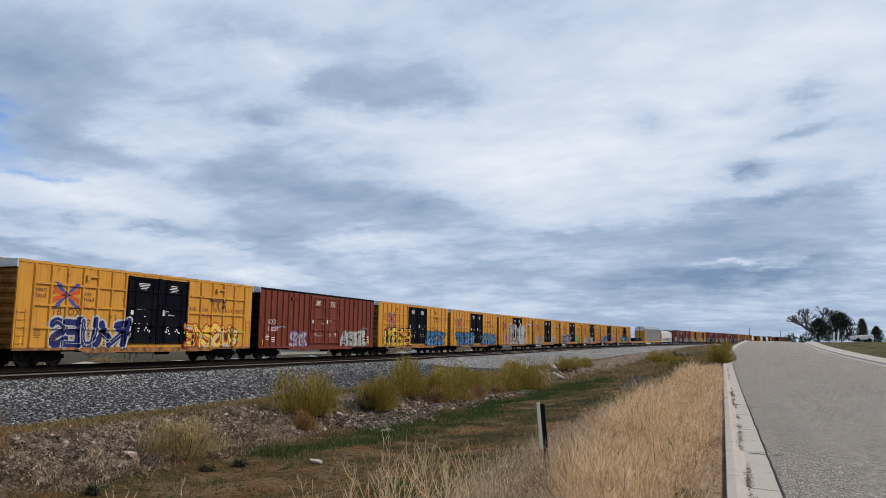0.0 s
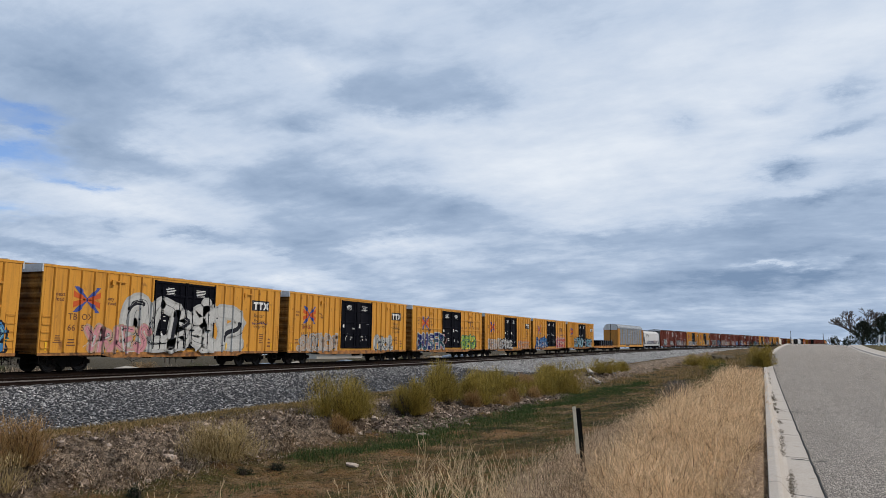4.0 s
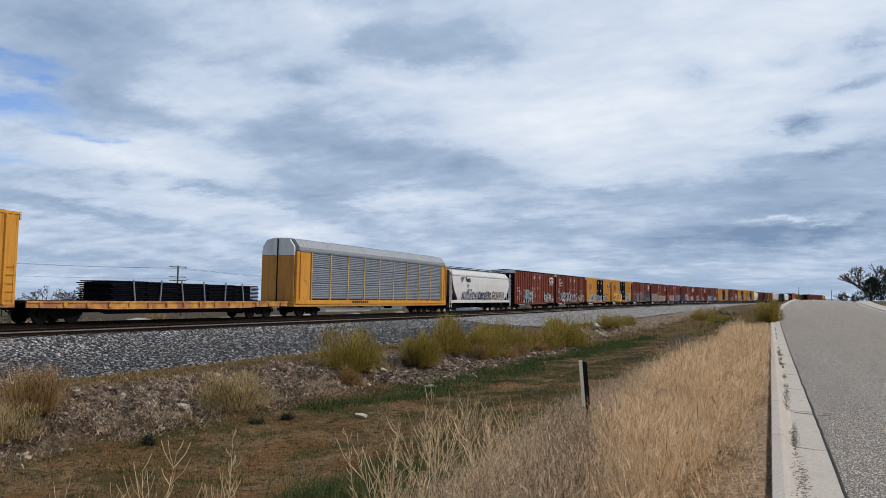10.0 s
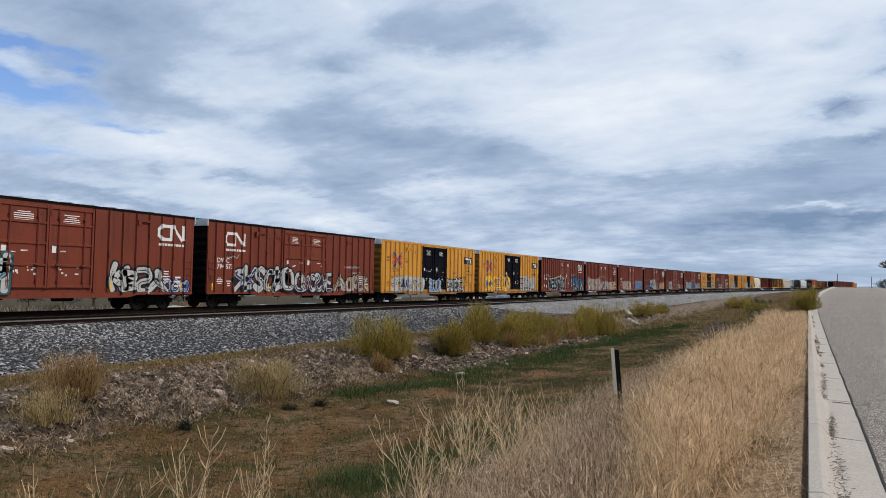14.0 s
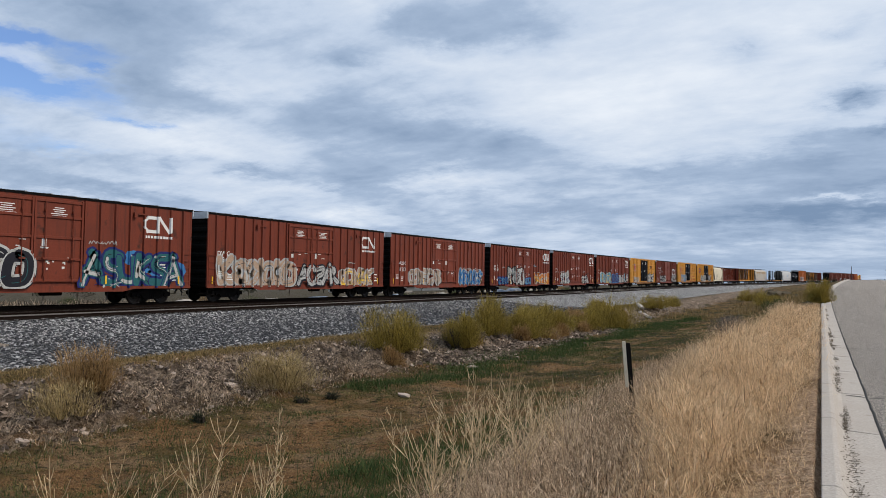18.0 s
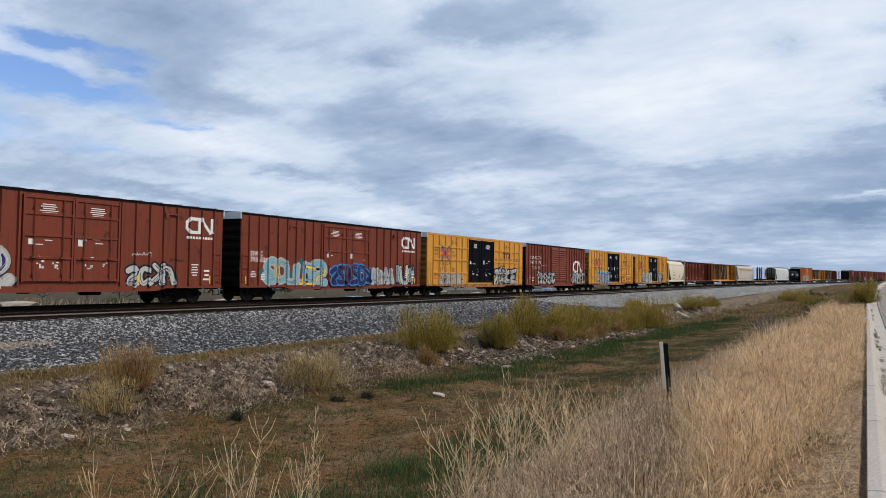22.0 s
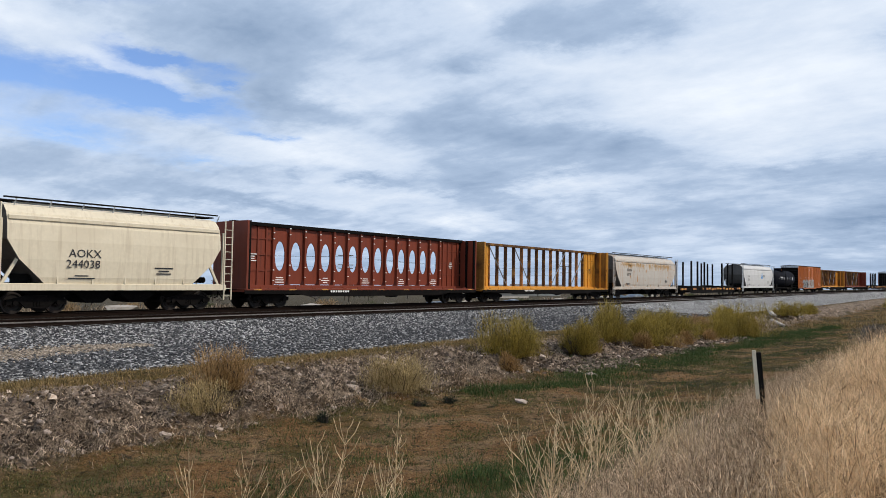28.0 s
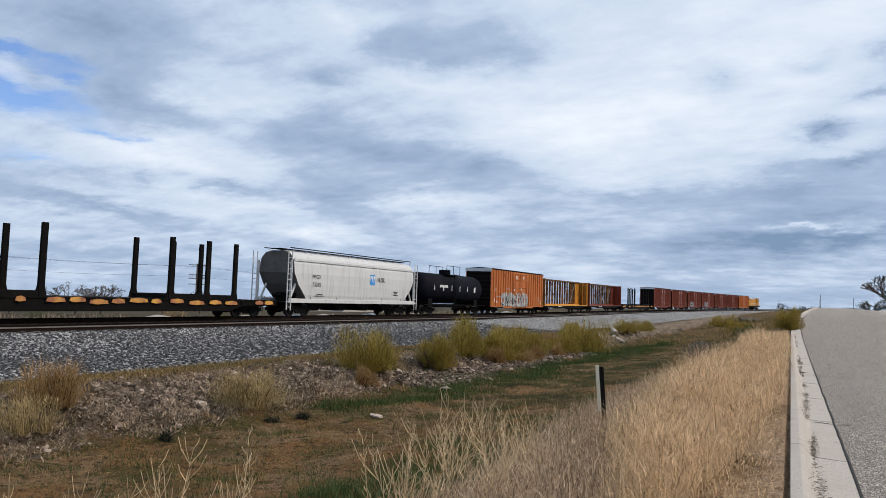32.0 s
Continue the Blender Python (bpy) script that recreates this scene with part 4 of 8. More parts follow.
def add_truck(car, y, half=0.87):
    """A two-axle bogie at y along the car: bolster, side frames, wheels, springs, axle ends."""
    def bolster():
        bm = bmesh.new()
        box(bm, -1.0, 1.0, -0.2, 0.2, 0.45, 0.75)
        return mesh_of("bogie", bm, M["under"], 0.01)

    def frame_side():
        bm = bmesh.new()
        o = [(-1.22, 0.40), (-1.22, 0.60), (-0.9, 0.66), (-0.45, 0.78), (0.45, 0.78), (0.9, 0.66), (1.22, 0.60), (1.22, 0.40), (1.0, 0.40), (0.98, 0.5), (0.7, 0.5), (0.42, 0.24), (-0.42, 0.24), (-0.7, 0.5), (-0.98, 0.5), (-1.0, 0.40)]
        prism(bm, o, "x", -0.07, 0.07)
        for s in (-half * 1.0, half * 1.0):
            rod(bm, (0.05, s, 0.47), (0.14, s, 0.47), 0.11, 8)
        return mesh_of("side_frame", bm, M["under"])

    def spring():
        bm = bmesh.new()
        for k in (-0.12, 0.0, 0.12):
            for z in range(4):
                rod(bm, (0, k, 0.32 + z * 0.055), (0, k, 0.35 + z * 0.055), 0.055, 8)
        return mesh_of("spring_group", bm, M["under"])
    t = put("bogie", shared("bolster%.2f" % half, bolster), car, pose(0, y, 0))
    for s in (1, -1):
        put("side_frame", shared("frame_side%.2f" % half, frame_side), t, pose(1.02 * s, 0, 0, 0, 0, 0 if s > 0 else 180))
        put("spring_group", shared("spring", spring), t, pose(1.07 * s, 0, 0))
    for k in (-half, half):
        WHEELSETS.setdefault(k, []).append(put("wheelset", wheelset_mesh(), t, pose(0, k, 0.458)))
    return t


def add_coupler(car, y, sgn):
    def make():
        bm = bmesh.new()
        box(bm, -0.12, 0.12, -0.4, 0.35, 0.74, 1.0)
        prism(bm, [(-0.16, 0.3), (0.2, 0.3), (0.26, 0.5), (0.1, 0.62), (0.02, 0.5), (-0.1, 0.66), (-0.2, 0.55)], "z", 0.72, 1.02)
        rod(bm, (0.5, 0.05, 0.95), (0.42, 0.35, 0.62), 0.03)
        rod(bm, (0.42, 0.35, 0.62), (0.3, 0.6, 0.55), 0.03)
        rod(bm, (-1.3, 0.06, 1.0), (0.1, 0.06, 1.02), 0.018)
        return mesh_of("coupler", bm, M["under"])
    put("coupler", shared("coupler", make), car, pose(0, y, 0, 0, 0, 0 if sgn > 0 else 180))


def ladder_mesh(mat, rungs=5, w=0.45, step=0.38):
    def make():
        bm = bmesh.new()
        for i in range(rungs):
            rod(bm, (0.07, 0, i * step), (0.07, w, i * step), 0.016, 5)
            for y in (0, w):
                rod(bm, (0, y, i * step), (0.08, y, i * step), 0.016, 4)
        for y in (0, w):
            box(bm, 0.0, 0.025, y - 0.03, y + 0.03, -0.15, (rungs - 1) * step + 0.12)
        return mesh_of("ladder", bm, mat)
    return shared(("ladder", mat.name, rungs, w, step), make)


def step_mesh():
    def make():
        bm = bmesh.new()
        rod(bm, (0, -0.22, 0.4), (0, -0.22, 0.0), 0.02, 5)
        rod(bm, (0, 0.22, 0.4), (0, 0.22, 0.0), 0.02, 5)
        box(bm, -0.05, 0.05, -0.24, 0.24, -0.02, 0.01)
        return mesh_of("sill_step", bm, M["under"])
    return shared("step", make)


def underframe(car, L, mat, deep=True):
    def make():
        bm = bmesh.new()
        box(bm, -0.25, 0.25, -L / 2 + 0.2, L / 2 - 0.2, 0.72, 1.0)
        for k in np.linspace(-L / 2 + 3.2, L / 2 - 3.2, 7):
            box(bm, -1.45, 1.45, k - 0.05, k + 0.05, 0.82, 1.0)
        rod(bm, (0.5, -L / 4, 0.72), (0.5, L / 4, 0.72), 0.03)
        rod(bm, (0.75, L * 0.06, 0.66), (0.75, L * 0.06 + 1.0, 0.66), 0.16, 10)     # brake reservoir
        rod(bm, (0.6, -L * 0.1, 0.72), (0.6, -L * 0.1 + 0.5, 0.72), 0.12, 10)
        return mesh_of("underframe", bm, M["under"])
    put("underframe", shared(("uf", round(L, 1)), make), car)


def couple_and_bogies(car, L, body_half, truck_in=2.15, half=0.87):
    for s in (-1, 1):
        add_truck(car, s * (body_half - truck_in), half)
        add_coupler(car, s * (body_half + 0.05), s)


def box_body(key, L, mats):
    """Shell of a box car. mats: side."""
    def make():
        bm = bmesh.new()
        box(bm, -SIDE_X, SIDE_X, -L / 2 + 0.12, L / 2 - 0.12, SILL_Z, EAVE_Z)
        return mesh_of("body", bm, mats[0], 0.012)
    return shared(("shell", key, round(L, 1)), make)


def end_mesh(mat):
    """Corrugated end wall, its back in the plane y=0, bulging towards +y."""
    def make():
        bm = bmesh.new()
        o = [(0.0, SILL_Z - 0.05)]
        for i in range(8):
            z = SILL_Z + 0.3 + i * 0.49
            o += [(0.02, z - 0.17), (0.10, z - 0.07), (0.10, z + 0.07), (0.02, z + 0.17)]
        o += [(0.02, EAVE_Z - 0.36), (0.0, EAVE_Z - 0.36)]
        prism(bm, o, "x", -1.5, 1.5)
        return mesh_of("end_wall", bm, mat)
    return shared(("endwall", mat.name), make)


def corner_mesh(mat):
    bm = bmesh.new()
    box(bm, -0.045, 0.045, -0.06, 0.06, SILL_Z - 0.05, EAVE_Z - 0.1)
    return mesh_of("corner_post", bm, mat, 0.008)


def roof_mesh(L, edge):
    def make():
        bm = bmesh.new()
        prism(bm, [(-1.63, EAVE_Z - 0.10), (1.63, EAVE_Z - 0.10), (1.63, EAVE_Z + 0.015), (0.0, EAVE_Z + 0.13), (-1.63, EAVE_Z + 0.015)], "y", -L / 2 - 0.02, L / 2 + 0.02, 1)
        for k in np.arange(-L / 2 + 0.6, L / 2 - 0.2, 1.2):
            prism(bm, [(-1.6, EAVE_Z + 0.012), (1.6, EAVE_Z + 0.012), (1.6, EAVE_Z + 0.06), (0, EAVE_Z + 0.175), (-1.6, EAVE_Z + 0.06)], "y", k - 0.05, k + 0.05, 0)
        for e in (-1, 1):
            box(bm, -1.62, 1.62, e * (L / 2 + 0.022), e * (L / 2 + 0.10), EAVE_Z - 0.36, EAVE_Z + 0.03, 0)
        return mesh_of("roof", bm, [M["galv"], edge])
    return shared(("roof", round(L, 1), edge.name), make)


def post_mesh(mat, z0, z1, w=0.085, d=0.095):
    def make():
        bm = bmesh.new()
        prism(bm, [(0, -w), (0, w), (d, w * 0.55), (d, -w * 0.55)], "z", z0, z1)
        return mesh_of("side_post", bm, mat)
    return shared(("post", mat.name, round(z0, 2), round(z1, 2), w), make)


def door_mesh(mat, w, style):
    """A sliding door leaf w wide, centred, its back in the plane x=0, with pressed ribs across."""
    def make():
        bm = bmesh.new()
        z0, z1 = SILL_Z + 0.22, EAVE_Z - 0.22
        o = [(0.0, z0)]
        if style == "louver":
            n = 15
            for i in range(n):
                z = z0 + 0.08 + i * (z1 - z0 - 0.16) / n
                o += [(0.05, z), (0.10, z + 0.05), (0.10, z + 0.12), (0.05, z + 0.17)]
        else:
            for z in (z0 + 0.07, z0 + 1.05, z0 + 2.05, z0 + 3.0, z1 - 0.08):
                o += [(0.05, z - 0.07), (0.10, z - 0.05), (0.10, z + 0.05), (0.05, z + 0.07)]
        o += [(0.0, z1)]
        prism(bm, o, "y", -w / 2, w / 2)
        return mesh_of("door", bm, mat)
    return shared(("door", mat.name, round(w, 2), style), make)


def stile_mesh(mat):
    def make():
        bm = bmesh.new()
        box(bm, 0.04, 0.115, -0.045, 0.045, SILL_Z + 0.2, EAVE_Z - 0.2)
        return mesh_of("stile", bm, mat)
    return shared(("stile", mat.name), make)


def lockbar_mesh(mat):
    def make():
        bm = bmesh.new()
        rod(bm, (0.12, 0, SILL_Z + 0.2), (0.12, 0, EAVE_Z - 0.35), 0.025, 6)
        box(bm, 0.09, 0.2, -0.14, 0.14, SILL_Z + 1.25, SILL_Z + 1.33)
        for z in (SILL_Z + 0.5, SILL_Z + 2.2, EAVE_Z - 0.8):
            box(bm, 0.05, 0.15, -0.05, 0.05, z, z + 0.08)
        return mesh_of("lock_bar", bm, mat)
    return shared(("lock", mat.name), make)


def sill_mesh(mat, L):
    """Side sill that deepens between the bogies."""
    def make():
        bm = bmesh.new()
        h = L / 2
        o = [(-h, SILL_Z + 0.02), (-h, SILL_Z - 0.12), (-h + 3.7, SILL_Z - 0.12), (-h + 4.3, SILL_Z - 0.26), (h - 4.3, SILL_Z - 0.26), (h - 3.7, SILL_Z - 0.12), (h, SILL_Z - 0.12), (h, SILL_Z + 0.02)]
        prism(bm, o, "x", -0.05, 0.012)
        return mesh_of("side_sill", bm, mat)
    return shared(("sill", mat.name, round(L, 1)), make)


def box_car(label, y0, y1, colour, style, logo=None, marks=(), pieces=(), seed=0, doors="double", door_mat=None, cat="boxcar"):
    """A high-cube box car between y0 and y1 along the train. style: 'ribs' or 'grid'. pieces: graffiti as (from, width, height, fill, line, accent, back)."""
    L = y1 - y0
    car = thing("boxcar", label, cat, group="cars of the freight train")
    r = random.Random(seed * 7 + 3)
    col = M[colour]
    dark_end = M["end_soot_shade"] if colour == "yellow" else M["under"]
    put("body", box_body(colour, L, [col]), car)
    for e in (1, -1):
        put("end_wall", end_mesh(dark_end), car, pose(0, e * (L / 2 - 0.119), 0, 0, 0, 0 if e > 0 else 180))
        for k in (-1, 1):
            put("corner_post", shared(("corner", colour), lambda: corner_mesh(col)), car, pose(k * (SIDE_X - 0.046), e * (L / 2 - 0.06), 0))
    put("roof", roof_mesh(L, col if colour == "yellow" else M["under"]), car, label="galvanised steel roof with raised seams")
    underframe(car, L, col)
    couple_and_bogies(car, L, L / 2)
    d0, d1 = -0.127 * L, 0.137 * L
    dm = door_mat or (M["black"] if colour == "yellow" else col)
    w = (d1 - d0) / 2
    for s in (1, -1):
        turn = 0 if s > 0 else 180
        def spot(y, z=0.0, out=0.0, s=s, turn=turn):
            return pose(s * (SIDE_X + out), s * y if s > 0 else y, z, 0, 0, turn)
        sill = put("side_sill", sill_mesh(M["sill_rust"] if colour == "yellow" else col, L), car, spot(0, 0, 0.0))
        for k, c in enumerate((d0 + w / 2, d1 - w / 2)):
            leaf = put("door", door_mesh(dm, w - 0.03, "louver" if doors == "louver" else "plain"), car, spot(c, 0, 0.02), label="black sliding door leaf" if dm is M["black"] else "")
            for q in (-0.5, 0.5):
                put("stile", stile_mesh(dm), leaf, pose(0, q * (w - 0.12), 0))
            for q in (() if doors == "louver" else (-0.28, 0.28)):
                put("lock_bar", lockbar_mesh(dm), leaf, pose(0, q * w, 0))
            if s > 0 and doors != "louver":
                tagged(put("placard", stencil_block(seed * 3 + k, 0.95, 0.56, 6, M["mark_white"]), leaf, pose(0.052, -0.48, EAVE_Z - 1.08)), kind="stuff")
                spots = [(r.uniform(-0.9, 0.6), SILL_Z + r.uniform(1.7, 2.3), r.uniform(0.15, 0.4), 0.04) for _ in range(3)] + [(r.uniform(-1.0, -0.8), SILL_Z + 1.85, 0.22, 0.25 + 0.1 * k)]
                for c_ in (-0.42, 0.38):
                    spots += [(c_ + r.uniform(-0.2, 0.2), SILL_Z + 0.75 + r.uniform(0, 0.55), r.uniform(0.05, 0.15), r.uniform(0.04, 0.11)) for _ in range(6)]
                tagged(put("placard", bars(spots, M["mark_white"], ("dp", seed, k)), leaf, pose(0.054, 0, 0)), kind="stuff")
        posts = []
        z0, z1 = SILL_Z + 0.04, EAVE_Z - 0.12
        if style == "ribs":
            posts = [(-L / 2 + 0.62 + i * (L / 2 + d0 - 0.72) / 8) for i in range(9)] + [d1 + 0.12 + i * (L / 2 - d1 - 0.74) / 7 for i in range(8)]
        else:
            posts = [(-L / 2 + 0.9 + i * (L / 2 + d0 - 1.05) / 6) for i in range(7)] + [d1 + 0.15 + i * (L / 2 - d1 - 1.0) / 5 for i in range(6)]
        for y in posts:
            put("side_post", post_mesh(col, z0, z1), car, spot(y))
        if style == "grid":
            for a, b in ((-L / 2 + 0.9, d0 - 0.15), (d1 + 0.15, L / 2 - 0.85)):
                def rail_make(a=a, b=b):
                    bm = bmesh.new()
                    prism(bm, [(-0.06, -0.07), (0.085, -0.05), (0.085, 0.05), (-0.06, 0.07)], "y", -(b - a) / 2, (b - a) / 2)
                    return mesh_of("side_rail", bm, col)
                for z in (EAVE_Z - 1.05, SILL_Z + 2.12, SILL_Z + 1.0):
                    put("side_rail", shared(("sr", col.name, round(b - a, 2)), rail_make), car, spot((a + b) / 2, z))
        for y in (-L / 2 + 0.12, L / 2 - 0.57):
            put("ladder", ladder_mesh(col), car, spot(y if s > 0 else -y - 0.45, SILL_Z + 0.25))
            put("sill_step", step_mesh(), car, spot((y + 0.22), SILL_Z - 0.5, -0.03))
        for y in (-L / 2 + 4.4, L / 2 - 3.4):
            def hatch():
                bm = bmesh.new()
                box(bm, 0, 0.07, -0.45, 0.45, 0, 0.07)
                box(bm, 0, 0.11, -0.5, -0.3, -0.16, 0.1)
                return mesh_of("inspection_bracket", bm, col)
            put("inspection_bracket", shared(("hatch", col.name), hatch), car, spot(y, EAVE_Z - 0.55, 0.045))
    # lettering and spray paint on the side that faces the street
    ink = M["mark_white"] if colour != "yellow" else M["mark_brown"]
    front = sorted(posts)
    rails = (EAVE_Z - 1.05, SILL_Z + 2.12, SILL_Z + 1.0) if style == "grid" else ()
    def depth(y, z):
        if d0 - 0.02 < y < d1 + 0.02:
            return 0.126
        e = min(abs(y - q) for q in front)
        out = 0.095 if e < 0.049 else max(0.0, 0.095 * (0.085 - e) / 0.036)
        for q in rails:
            out = max(out, 0.085 if abs(z - q) < 0.052 else max(0.0, 0.085 * (0.072 - abs(z - q)) / 0.02))
        return out
    y_cuts = [q + k for q in front for k in (-0.085, -0.048, 0.048, 0.085)] + [d0 - 0.021, d0 - 0.019, d1 + 0.019, d1 + 0.021]
    z_cuts = [q + k for q in rails for k in (-0.072, -0.051, 0.051, 0.072)]
    def bay(i, rows, size, z):          # lines of writing inside bay i, between two posts
        for k, text in enumerate(rows):
            put("lettering", letters(text, size, ink, spacing=1.05, bold=0.006), car, pose(SIDE_X + 0.006, front[i] + 0.12, z - k * size * 0.92), label="stencilled lettering")["kind"] = "stuff"
    if marks and marks[0] == "pool":
        size = 0.33 if style == "grid" else 0.27
        cx = front[2] if style == "grid" else front[2] + 0.38
        bay(0, ("next", "load"), size, 3.74)
        bay(3 if style == "grid" else 4, ("any", "road"), size, 3.68)
        put("logo", conformed(flat_logo("cross"), depth, y_cuts, z_cuts, (cx, 3.62), 0.95), car, pose(SIDE_X + 0.004, cx, 3.62))
        for k, tx in enumerate(("TB", "OX")):
            bay(1 + k, (tx,), 0.52 if style == "grid" else 0.44, 2.60)
        for k in range(3):
            bay(1 + k, (marks[1][2 * k:2 * k + 2],), 0.52 if style == "grid" else 0.44, 2.05)
        if len(marks) > 2:
            for k, tx in enumerate(("RAIL", "CAR", "POOL", "ING EX", "PERTS")):
                bay(len(front) - 6 + k, (tx,), 0.33, 3.22)
    elif marks and marks[0] == "short":
        bay(0, (marks[1], marks[2][:3]), 0.40, 2.72)
        bay(1, ("", marks[2][3:]), 0.40, 2.72)
    else:
        for (text, y, z, size) in marks:
            at = (-L / 2 + y, z)
            put("lettering", conformed(letters(text, size, ink, spacing=1.08), depth, y_cuts, z_cuts, at), car, pose(SIDE_X + 0.004, *at), label="stencilled lettering")["kind"] = "stuff"
    if logo and any(q[0] == "tri_box" for q in logo):
        for k, tx in enumerate(("Railcar", "Pooling", "Experts")):
            at = (-L / 2 + 15.55, 3.22 - k * 0.36)
            put("lettering", conformed(letters(tx, 0.36, M["mark_black"], spacing=1.05), depth, y_cuts, z_cuts, at), car, pose(SIDE_X + 0.004, *at), label="black lettering")["kind"] = "stuff"
    x = SIDE_X + 0.006
    if logo:
        for kind, y, z, k in logo:
            at = (-L / 2 + y, z)
            put("logo", conformed(flat_logo(kind), depth, y_cuts, z_cuts, at, k), car, pose(SIDE_X + 0.004, *at))
            if kind == "worm" and k < 1.2:
                low_ = (at[0] - 0.95, at[1] - 0.72)
                tagged(put("stencil_block", conformed(bars([(0.2 * q, 0, 0.14 if q % 3 else 0.17, 0.13) for q in range(9)], M["mark_white"], "wormline"), depth, y_cuts, z_cuts, low_), car, pose(SIDE_X + 0.004, *low_)), kind="stuff")
    for q, (i, z) in enumerate(((len(front) - 2, SILL_Z + 0.3), (0, SILL_Z + 0.5), (len(front) - 3, SILL_Z + 0.55), (1, SILL_Z + 0.35))):
        tagged(put("stencil_block", stencil_block(seed * 5 + 1 + q, 0.5, 0.42 if q % 2 else 0.7, 3 + q % 3, ink), car, pose(x, front[i] + 0.13, z)), kind="stuff")
    for y in (0.35, 5.2, L - 5.4, L - 0.9):
        put("reflector", bars([(0, 0, 0.09, 0.42)], M["reflector"], "refl", "reflector"), car, pose(SIDE_X + 0.03, -L / 2 + y, SILL_Z + 0.12), label="yellow reflector strip")
    for i, (y, wid, hgt, *cols) in enumerate(pieces):
        at = (-L / 2 + y, SILL_Z - 0.02)
        hgt *= 0.9
        ob = put("graffiti", graffiti(seed * 11 + i, wid, hgt, *cols, fit=(depth, y_cuts, z_cuts, at)), car, pose(SIDE_X, *at), label="spray-painted graffiti in " + cols[0] + " and " + cols[1])
        ob["kind"] = "stuff"
    if pieces:
        for i in range(4):           # small tags higher up
            wid, hgt = r.uniform(0.7, 1.6), r.uniform(0.25, 0.45)
            at = (r.choice((r.uniform(-L / 2 + 1.2, d0 - 1.8), r.uniform(d1 + 0.3, L / 2 - 2.0))), SILL_Z + r.uniform(0.3, 2.1))
            ink_ = r.choice(("white", "grey", "black", "cyan") if colour != "yellow" else ("black", "black", "red", "blue"))
            tagged(put("graffiti", scrawl(seed * 17 + i, wid, hgt, ink_, (depth, y_cuts, z_cuts, at)), car, pose(SIDE_X, *at), label="thin spray-painted tag in " + ink_), kind="stuff")
    CARS.append((car, (y0 + y1) / 2))
    return car


def quick(name, parent, mats, fn, m=None, label="", key=None, bevel=0.0, smooth=False):
    """One part whose shape fn adds to a bmesh; with a key the mesh is shared."""
    def make():
        bm = bmesh.new()
        fn(bm)
        return mesh_of(name, bm, mats, bevel, smooth)
    return put(name, shared(key, make) if key else make(), parent, m, label)


def flat_deck(car, L, col, top=1.12, deep=0.62):
    """Deck, side sills and stake pockets of a flat car."""
    quick("deck", car, M["timber"], lambda bm: box(bm, -1.5, 1.5, -L / 2, L / 2, top - 0.1, top), bevel=0.01)
    for s in (1, -1):
        def sill(bm):
            h = L / 2
            prism(bm, [(-h, top), (-h, top - 0.32), (-h + 3.2, top - 0.36), (-h + 4.4, top - deep), (h - 4.4, top - deep), (h - 3.2, top - 0.36), (h, top - 0.32), (h, top)], "x", 0.0, 0.05)
            box(bm, 0.04, 0.10, -h, h, top - 0.08, top + 0.01)
        quick("side_sill", car, col, sill, pose(1.5 * s, 0, 0, 0, 0, 0 if s > 0 else 180), key=("fsill", col.name, round(L, 1), top))
        n = int(L / 1.3)
        for i in range(n):
            y = -L / 2 + 0.7 + i * (L - 1.4) / (n - 1)
            quick("stake_pocket", car, col, lambda bm: prism(bm, [(-0.09, 0), (0.09, 0), (0.07, -0.27), (-0.07, -0.27)], "x", 0.0, 0.13), pose(s * 1.5, y, top - 0.03, 0, 0, 0 if s > 0 else 180), key=("pocket", col.name))
    quick("centre_sill", car, M["under"], lambda bm: box(bm, -0.35, 0.35, -L / 2 + 0.1, L / 2 - 0.1, 0.66, top - 0.1), key=("csill", round(L, 1), top))
    couple_and_bogies(car, L, L / 2)


def load_car(y0, y1):
    L = y1 - y0
    car = thing("flatcar", "weathered orange flatcar with open stake pockets", "flatcar", group="cars of the freight train")
    flat_deck(car, L, M["sill_yellow"], 1.12, 0.42)
    for s_ in (1.25, -1.25):
        quick("lower_sill", car, M["under"], lambda bm: prism(bm, [(-L / 2 + 3.6, 0.72), (-L / 2 + 4.6, 0.45), (L / 2 - 4.6, 0.45), (L / 2 - 3.6, 0.72)], "x", -0.05, 0.05), pose(s_, 0, 0))
    CARS.append((car, (y0 + y1) / 2))
    load = thing("steel_load", "bundles of thin black steel lengths strapped on a flatcar", "steel bundles")
    for k in range(5):
        ya = -4.9 + k * 2.35
        for j in range(11):
            quick("steel_layer", load, M["black"], lambda bm: box(bm, -1.3, 1.3, 0.0, 2.33, 0.0, 0.068), pose(0.03 * ((j * 7 + k) % 3), ya + 0.09 * ((j * 5 + k) % 3) - 0.06, 1.15 + j * 0.092 + 0.02 * (4 - k) * j / 11), key="plate")
        for q in (0.35, 1.6):
            quick("batten", load, M["under"], lambda bm: box(bm, -1.22, 1.22, 0.0, 0.09, 0.0, 1.0), pose(0, ya + q, 1.13), key="batten")
    for k, turn in enumerate((8, -3, 9, 7, -2, 10)):
        quick("upright", load, M["rack_grey"], lambda bm: box(bm, 1.38, 1.44, -0.035, 0.035, 0.0, 1.2), pose(0, -3.4 + k * 1.75, 1.1, turn, 0, 0), key="upright")
    CARS.append((load, (y0 + y1) / 2))


